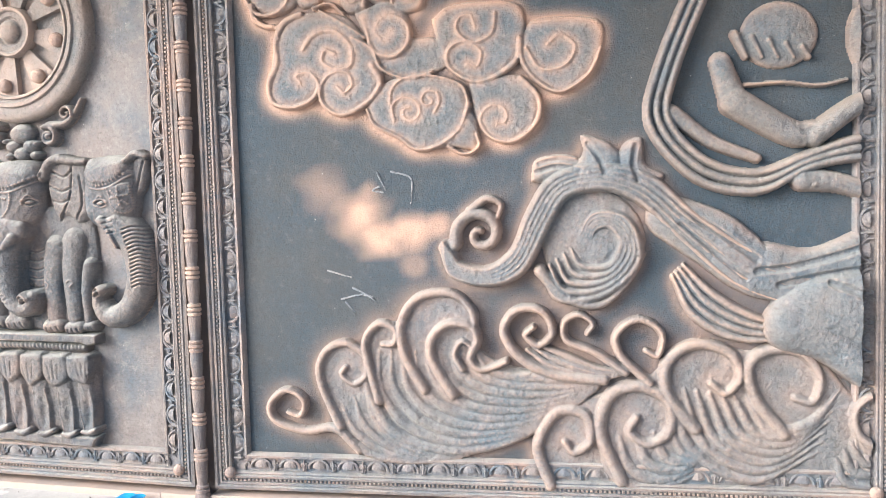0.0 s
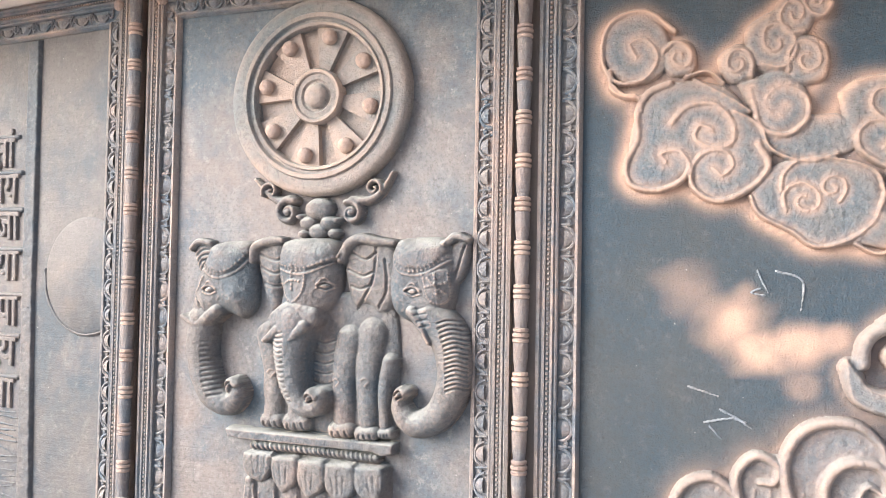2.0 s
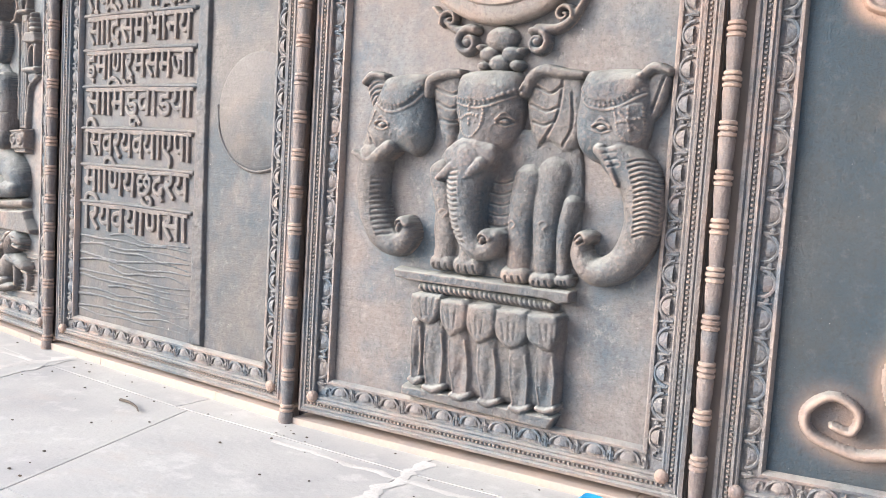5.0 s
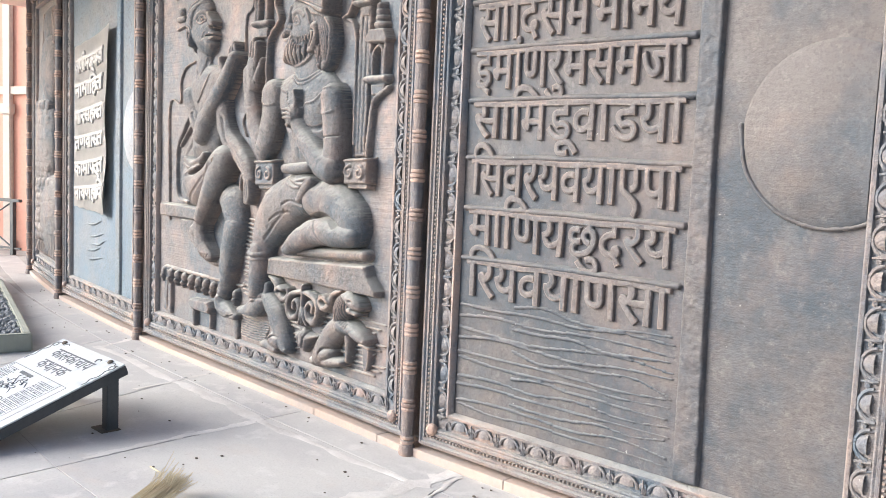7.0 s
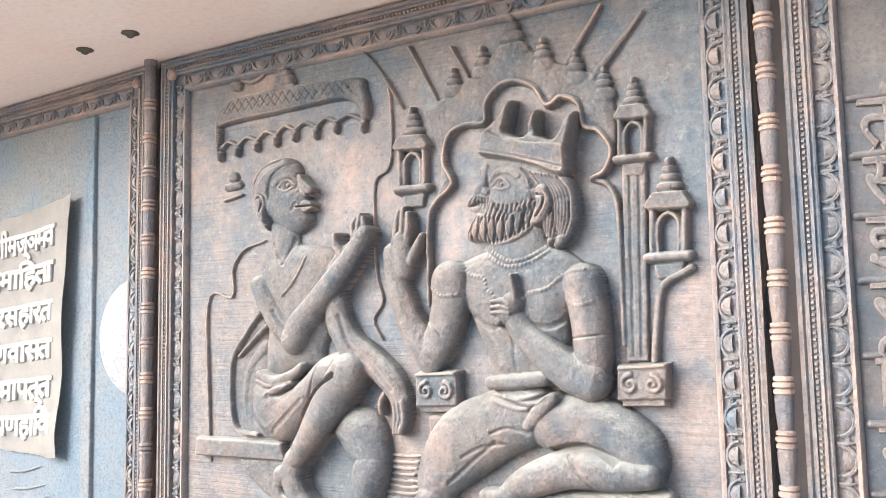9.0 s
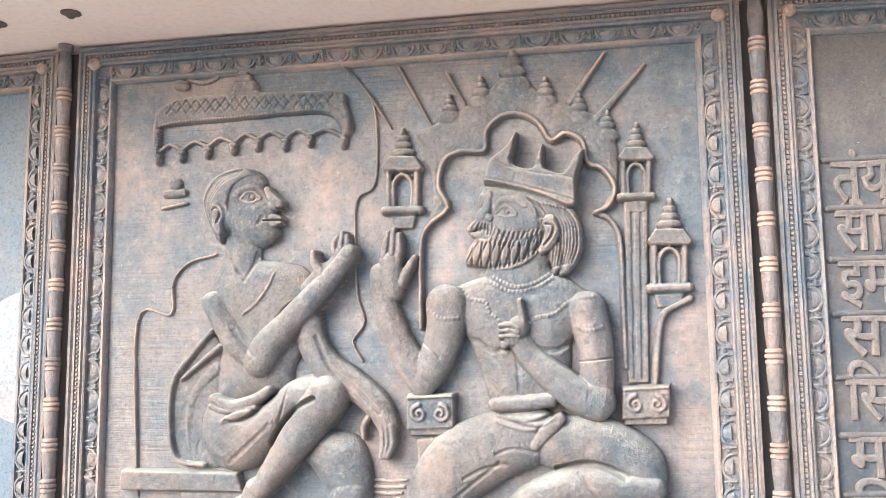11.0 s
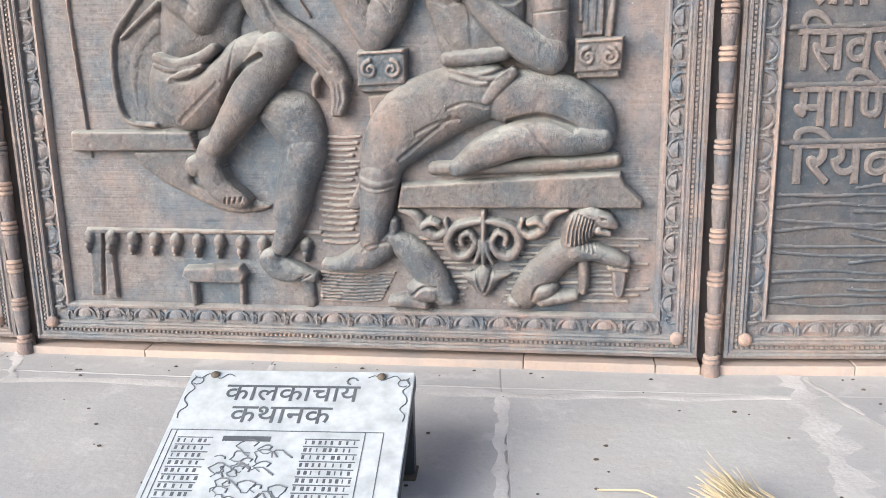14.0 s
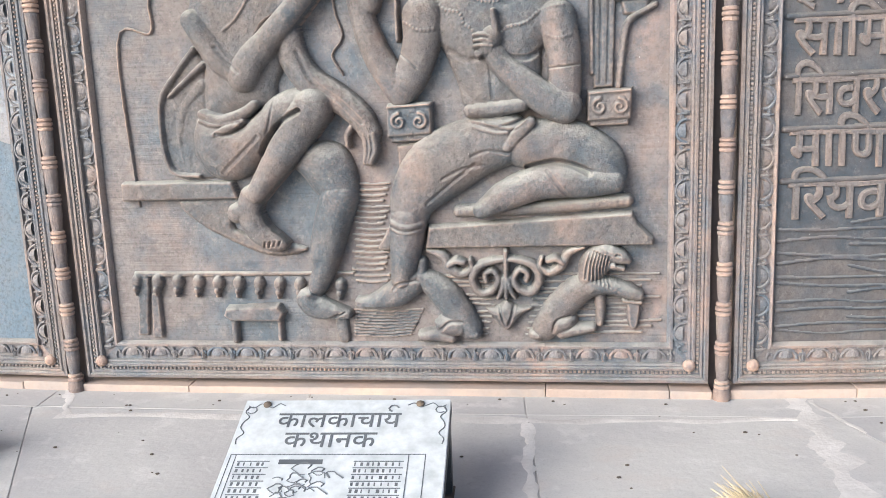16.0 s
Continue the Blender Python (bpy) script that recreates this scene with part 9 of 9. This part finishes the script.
# ---- floor slabs ----
JOINTS = [(1.2, 1.35), (0.1, 0.05), (-1.0, -0.95), (-1.95, -1.9), (-3.05, -2.95), (-4.2, -3.9), (-5.24, -4.95), (-6.21, -6.2), (-7.03, -6.8), (-8.08, -7.7), (-8.98, -8.6), (-9.92, -9.6), (-11.1, -10.7), (-12.4, -12.0)]


def wall_y(x):
    for (ax, ay), (bx, by) in zip(RODS, RODS[1:]):
        if bx <= x <= ax:
            return ay + (by - ay) * (x - ax) / (bx - ax)
    return RODS[0][1] if x > 0 else RODS[-1][1] + (RODS[-1][0] - x) * 0.28


def paver(corners, top):
    bm = bmesh.new()
    lo_, hi_ = [bm.verts.new((x, y, -0.05)) for x, y in corners], [bm.verts.new((x, y, top)) for x, y in corners]
    bm.faces.new(hi_), bm.faces.new(lo_[::-1])
    for i in range(len(corners)):
        j = (i + 1) % len(corners)
        bm.faces.new((lo_[i], lo_[j], hi_[j], hi_[i]))
    bmesh.ops.recalc_face_normals(bm, faces=bm.faces)
    bmesh.ops.bevel(bm, geom=[e for e in bm.edges if all(v.co.z > -0.04 for v in e.verts)], offset=0.0007, segments=1, affect="EDGES")
    return part("slab", bm, M_STONE, bed, "", False)


random.seed(5)
for (a, a2), (b, b2) in zip(JOINTS, JOINTS[1:]):
    def line(x, x2, y):
        return x + (x2 - x) * (2.75 - y) / 0.9
    g = 0.003
    h = 0.0016
    ya, yb = wall_y(a) + 0.04, wall_y(b) + 0.04
    rows = (0.2265, 1.15, 2.1, 3.1, 4.1)
    paver([(b + g, yb), (b + g, yb - 0.225), (a - g, ya - 0.225), (a - g, ya)], random.uniform(-0.0004, 0.0004))
    for r0, r1 in zip(rows, rows[1:]):
        q = []
        for x, x2, y in ((b, b2, yb - r0), (b, b2, yb - r1), (a, a2, ya - r1), (a, a2, ya - r0)):
            q.append((line(x, x2, y) + (g if x == b else -g), y - (h if y in (yb - r0, ya - r0) else -h)))
        paver(q, random.uniform(-0.0005, 0.0005))

# ---- mortar smeared over the joints ----
def smear(points, half, seed):
    """A ragged film of pale mortar along a joint."""
    path = smooth_path([(x, y, 0) for x, y in points], 14)
    bm = bmesh.new()
    left, right, mid = [], [], []
    for i, p in enumerate(path):
        d = (path[min(i + 1, len(path) - 1)] - path[max(i - 1, 0)]).normalized()
        n = Vector((-d.y, d.x, 0))
        for side, row in ((1, left), (-1, right)):
            w = half * max(0.12, 0.75 + 1.1 * noise.noise((i * 0.33, seed, side)) + 0.6 * noise.noise((i * 0.9, seed, side)))
            q = p + n * side * w
            row.append(bm.verts.new((q.x, q.y, 0.0012)))
        mid.append(bm.verts.new((p.x, p.y, 0.0030)))
    for i in range(len(path) - 1):
        bm.faces.new((left[i], mid[i], mid[i + 1], left[i + 1]))
        bm.faces.new((mid[i], right[i], right[i + 1], mid[i + 1]))
    bmesh.ops.recalc_face_normals(bm, faces=bm.faces)
    return part("mortar_smear", bm, M_SMEAR, bed)


for i, (pts, half) in enumerate((([(-5.24, 2.72), (-5.28, 2.3), (-5.36, 1.8)], 0.055), ([(-6.21, 2.55), (-6.22, 2.2), (-6.22, 1.8)], 0.02), ([(-7.95, 2.70), (-7.0, 2.62), (-6.2, 2.56), (-5.3, 2.52)], 0.026),
                              ([(-3.6, 2.50), (-3.1, 2.51), (-2.7, 2.53)], 0.020), ([(-3.05, 2.72), (-3.0, 2.4), (-2.98, 2.0)], 0.03),
                              ([(-5.2, 2.7), (-5.12, 2.4)], 0.014), ([(-7.03, 2.82), (-6.97, 2.4)], 0.014), ([(-8.05, 3.0), (-7.92, 2.7)], 0.02))):
    smear(pts, half, 1.7 * i)

# ---- pink wall with pilasters at the far end ----
far = pose(-12.65, 4.3, 0, 0, 0, 15)
tagged(part("wall_end", box(-6, 7, 0, 0.3, -0.3, 3.6), M_WALL, None, "", False), "salmon-pink rendered wall with pale pilasters", "wall", kind="structure").matrix_world = far
pil = None
for i, x in enumerate((-1.32, -0.87, -0.42, 0.03, 0.6)):
    place = far @ pose(x, 0, 0)
    if pil is None:
        bm = bmesh.new()
        slab(bm, -0.06, 0.06, -0.05, 0.0, 0, 3.6, 0.008)
        slab(bm, -0.09, 0.09, -0.07, 0.0, 1.45, 1.56, 0.008)
        slab(bm, -0.09, 0.09, -0.07, 0.0, 0.0, 0.12, 0.008)
        pil = tagged(part("pilaster", bm, M_PILASTER, None, "", False), "weathered grey-white pilaster on a pink wall", "pilaster", "pilasters on the end wall")
        pil.matrix_world = place
    else:
        copy_thing(pil, place)
bm = box(-6, 0.55, -0.04, 0.0, 1.66, 1.74)
tagged(part("string_course", bm, M_PILASTER, None, "", False), "pale moulded band along the pink wall", "moulding", kind="structure").matrix_world = far

# ---- railing before the end wall ----
rail = thing("railing", pose(-12.5, 4.0, 0, 0, 0, 15), "low dark iron railing with crossed bars and a ring", "railing")
bm = bmesh.new()
slab(bm, -3.0, 0.12, -0.022, 0.022, 0.545, 0.575, 0.004)
part("top_bar", bm, M_IRON, rail)
bm = bmesh.new()
slab(bm, -3.0, 0.12, -0.012, 0.012, 0.06, 0.08, 0.003)
part("bottom_bar", bm, M_IRON, rail)
post = None
for x in (0.0, -0.95, -1.9, -2.85):
    if post is None:
        bm = bmesh.new()
        slab(bm, -0.025, 0.025, -0.02, 0.02, 0.0, 0.545, 0.003)
        post = part("post", bm, M_IRON, rail)
    else:
        again(post, pose(x, 0, 0))
    if x < 0:
        for z0, z1 in ((0.08, 0.54), (0.54, 0.08)):
            bm = bmesh.new()
            pipe(bm, [(x + 0.02, 0, z0), (x + 0.93, 0, z1)], 0.008)
            part("brace", bm, M_IRON, rail)
        bm = bmesh.new()
        pipe(bm, [(x + 0.475 + 0.14 * math.cos(q), 0.01, 0.31 + 0.14 * math.sin(q)) for q in (math.pi * k / 10 for k in range(21))], 0.007)
        part("ring_bar", bm, M_IRON, rail)


# ---- the sloping sign boards ----
def sign_board(m, heading=True):
    s = thing("sign_board", m, "sloping whitish metal sign board on a grey angle-iron frame", "sign", "sign boards before the panels")
    wide, deep, high = 0.605, 0.66, 0.262
    tilt = math.degrees(math.atan2(high - 0.02, deep))
    board = pose(0, 0, 0.018, tilt, 0, 0)
    length = math.hypot(deep, high - 0.02)
    bm = bmesh.new()
    slab(bm, -wide / 2, wide / 2, 0, length, 0.0, 0.006, 0.002)
    plate = part("plate", bm, M_SIGN, s, "whitish scratched plate with etched lettering")
    plate.matrix_basis = board
    for x0, x1, y0, y1 in ((-wide / 2, -wide / 2 + 0.04, 0, length), (wide / 2 - 0.04, wide / 2, 0, length), (-wide / 2 + 0.041, wide / 2 - 0.041, 0, 0.04), (-wide / 2 + 0.041, wide / 2 - 0.041, length - 0.04, length)):
        bm = bmesh.new()
        slab(bm, x0, x1, y0, y1, -0.040, -0.001, 0.003)
        part("frame_angle", bm, M_IRON, s).matrix_basis = board
    for x in (-wide / 2 + 0.025, wide / 2 - 0.025):
        bm = bmesh.new()
        slab(bm, x - 0.024, x + 0.024, deep - 0.075, deep - 0.027, 0.004, high - 0.045, 0.003)
        part("leg", bm, M_IRON, s)
        bm = bmesh.new()
        slab(bm, x - 0.07, x + 0.03, deep - 0.10, deep - 0.02, 0.0, 0.006, 0.002)
        part("foot_plate", bm, M_RUST, s)
    bolt = None
    for x, y in ((-0.235, length - 0.022), (0.215, length - 0.022)):
        if bolt is None:
            bm = bmesh.new()
            turned(bm, [(0.012, 0), (0.012, 0.005), (0.006, 0.009), (0.001, 0.010)], 10)
            bolt = part("bolt", bm, M_RUST, plate)
            bolt.matrix_basis = pose(x, y, 0.006)
        else:
            again(bolt, pose(x, y, 0.006))

    def flat(words, x0, x1, y, tall, bold=0.0):
        return inscription(plate, words, x0, x1, 0, tall, M_INK, "letter", rise=0.0006, bold=bold, y=0.0, m=pose(0, y, 0.0066, -90, 0, 0), spread=False)

    def bars(x0, x1, y0, y1, z=0.0062):
        bm_ = bmesh.new()
        slab(bm_, x0, x1, y0, y1, z - 0.002, z + 0.0006)
        return part("ink_bar", bm_, M_INK, plate, "", False)

    flat("कालकाचाय", -0.19, 0.165, length - 0.060, 0.090, 0.0004)
    bm = bmesh.new()
    pipe(bm, [(0.140 + 0.014 * math.cos(q), length - 0.040 + 0.013 * math.sin(q), 0.0066) for q in (0.2, 0.9, 1.6, 2.3, 3.1, 3.9, 4.5)], 0.003, sides=4)
    part("lettering", bm, M_INK, plate)
    flat("कथानक", -0.155, 0.105, length - 0.140, 0.090, 0.0004)
    # corner flourishes
    for side in (-1, 1):
        bm = bmesh.new()
        pipe(bm, smooth_path([(side * (0.18 + 0.11 * q / 6), length - 0.026 + 0.010 * math.sin(q * 2.1), 0.0066) for q in range(7)], 4), 0.0018, sides=4)
        pipe(bm, smooth_path([(side * (0.285 + 0.009 * math.sin(q * 2.2)), length - 0.03 - 0.022 * q, 0.0066) for q in range(8)], 4), 0.0018, sides=4)
        pipe(bm, [(side * (0.275 + 0.014 * math.cos(q)), length - 0.045 + 0.014 * math.sin(q), 0.0066) for q in (0, 0.8, 1.6, 2.4, 3.2, 4.0, 4.8, 5.6)], 0.0018, sides=4)
        part("flourish", bm, M_INK, plate)
    # ruled box with columns of small script and a picture block
    y1, y0 = length - 0.225, 0.05
    for x in (-0.29, -0.275, 0.20, 0.245):
        bars(x, x + 0.0025, y0, y1)
    for y in (y1, y0):
        bars(-0.29, 0.2475, y, y + 0.0025)
    random.seed(9)
    for i in range(15):
        y = y1 - 0.035 - i * 0.024
        if y < y0 + 0.02:
            break
        for x0, x1 in ((-0.265, -0.175), (0.055, 0.19)):
            bars(x0, x1, y + 0.009, y + 0.012)
            x = x0
            while x < x1 - 0.01:
                bars(x + 0.003, x + random.uniform(0.006, 0.012), y - 0.006, y + 0.006)
                x += random.uniform(0.014, 0.02)
    bars(-0.15, -0.03, y1 - 0.035, y1 - 0.018)
    for i in range(26):
        bm = bmesh.new()
        cx, cy, r = random.uniform(-0.145, 0.03), random.uniform(y1 - 0.22, y1 - 0.05), random.uniform(0.008, 0.026)
        pipe(bm, [(cx + r * (1 + 0.4 * math.sin(3 * q + i)) * math.cos(q), cy + r * math.sin(q), 0.0064) for q in (0.63 * k for k in range(random.randint(5, 11)))], 0.0028, 0.0015, sides=4)
        part("etched_line", bm, M_INK, plate, "", False)
    return s


sign_board(pose(-6.772, 1.43, 0, 0, 0, -2))
sign_board(pose(-10.75, 2.35, 0, 0, 0, -14))

# ---- cement trough with gravel ----
trough = thing("trough", pose(-8.02, 2.36, 0, 0, 0, 163), "shallow grey-green cement trough filled with dark gravel", "trough")
for x0, x1, y0, y1 in ((0, 0.045, 0.0, 1.1), (0.046, 2.2, 0, 0.045), (0.046, 2.2, 1.055, 1.1), (2.201, 2.246, 0, 1.1)):
    bm = bmesh.new()
    slab(bm, x0, x1, y0, y1, 0.0, 0.10, 0.008)
    part("trough_side", bm, M_TROUGH, trough)
bm = bmesh.new()
slab(bm, 0.046, 2.2, 0.046, 1.054, 0.004, 0.035)
part("trough_bed", bm, M_DISC, trough)
random.seed(12)
stones = bmesh.new()
for i in range(900):
    x, y = random.uniform(0.06, 2.18), 0.05 + random.random() ** 2.2 * 0.9
    r = random.uniform(0.008, 0.024)
    q = bmesh.ops.create_icosphere(stones, subdivisions=1, radius=r)
    turn = Euler((random.random() * 6, random.random() * 6, 0)).to_matrix()
    for v in q["verts"]:
        v.co = turn @ (v.co * random.uniform(0.75, 1.2)) + Vector((x, y, 0.035 + r * 0.3 + 0.035 * max(0, 1 - (y - 0.05) / 0.35)))
tagged(part("gravel", stones, M_GRAVEL, trough, "", False), kind="stuff")

# ---- straw broom ----
random.seed(21)
broom = thing("straw_broom", pose(-5.60, 1.72, 0.0, 0, 0, 121), "dry straw hand broom lying on the stone floor", "broom")
for i in range(200):
    a, b = random.gauss(0, 1), random.gauss(0, 1)
    bm = bmesh.new() if i % 50 == 0 else bm
    pipe(bm, [(-0.31 + random.uniform(-0.06, 0.05), a * 0.026, 0.04 + b * 0.012), (-0.12, a * 0.022, 0.040 + b * 0.012), (0.10, a * 0.024, 0.042 + abs(b) * 0.014), (0.17 + random.uniform(-0.06, 0.05), a * 0.030, 0.035 + abs(b) * 0.03 + random.uniform(-0.012, 0.01))], 0.0024, 0.0010, sides=3)
    if i % 50 == 49:
        tagged(part("bristle_bundle", bm, M_STRAW, broom, "", False), kind="stuff")
bm = bmesh.new()
pipe(bm, [(-0.14 + 0.004 * k, 0.03 * math.cos(k * 0.9), 0.038 + 0.025 * math.sin(k * 0.9)) for k in range(24)], 0.004, sides=4)
part("binding", bm, M_TWIG, broom)
bm = bmesh.new()
pipe(bm, [(0.0, 0, 0), (0.10, 0.02, 0.008), (0.19, -0.01, 0.002)], 0.003, 0.002, sides=4)
tagged(part("straw", bm, M_STRAW, None), "single pale straw on the stone floor", "straw").matrix_world = pose(-5.98, 1.93, 0.006, 0, 0, -20)

# ---- litter ----
bm = bmesh.new()
pipe(bm, smooth_path([(-0.09, 0.02, 0), (-0.03, 0.015, 0.004), (0.04, 0.0, 0.002), (0.10, -0.03, 0.001)], 4), 0.007, 0.003, sides=6)
tagged(part("twig", bm, M_TWIG, None), "short dark twig on the stone floor", "twig").matrix_world = pose(-4.32, 2.39, 0.0085)
bm = bmesh.new()
r = bmesh.ops.create_grid(bm, x_segments=6, y_segments=6, size=0.05)
for v in r["verts"]:
    v.co.z = 0.02 + 0.018 * noise.noise(v.co * 40)
bmesh.ops.solidify(bm, geom=bm.faces[:], thickness=0.003)
tagged(part("plastic_scrap", bm, M_SCRAP, None), "crumpled bright blue plastic scrap on the floor", "scrap").matrix_world = pose(-2.41, 2.74, 0.006)
random.seed(33)
bits = bmesh.new()
for i in range(260):
    x = random.uniform(-10.5, 0.5)
    y = wall_y(x) - 0.04 - random.random() ** 2 * 1.3
    r = random.uniform(0.002, 0.006)
    q = bmesh.ops.create_icosphere(bits, subdivisions=1, radius=r)
    for v in q["verts"]:
        v.co = Vector((v.co.x * 1.4, v.co.y, v.co.z * 0.6)) + Vector((x, y, r * 0.5))
tagged(part("grit", bits, M_TWIG, None, "", False), "dark crumbs of grit strewn on the slabs", "grit", kind="stuff")

# ---- hooks and stubs in the ceiling ----
hook = None
for x, y in ((-8.13, 2.72), (-4.58, 2.60), (-7.82, 2.66), (-6.4, 2.3)):
    if hook is None:
        bm = bmesh.new()
        turned(bm, [(0.034, 0.0), (0.036, -0.006), (0.020, -0.012), (0.010, -0.022), (0.004, -0.024)], 10)
        bmesh.ops.recalc_face_normals(bm, faces=bm.faces)
        hook = tagged(part("ceiling_stub", bm, M_RUST, None), "small rusty stub fixed to the ceiling", "ceiling fixture", "stubs in the ceiling")
        hook.matrix_world = pose(x, y, TOP + 0.014)
    else:
        copy_thing(hook, pose(x, y, TOP + 0.014))
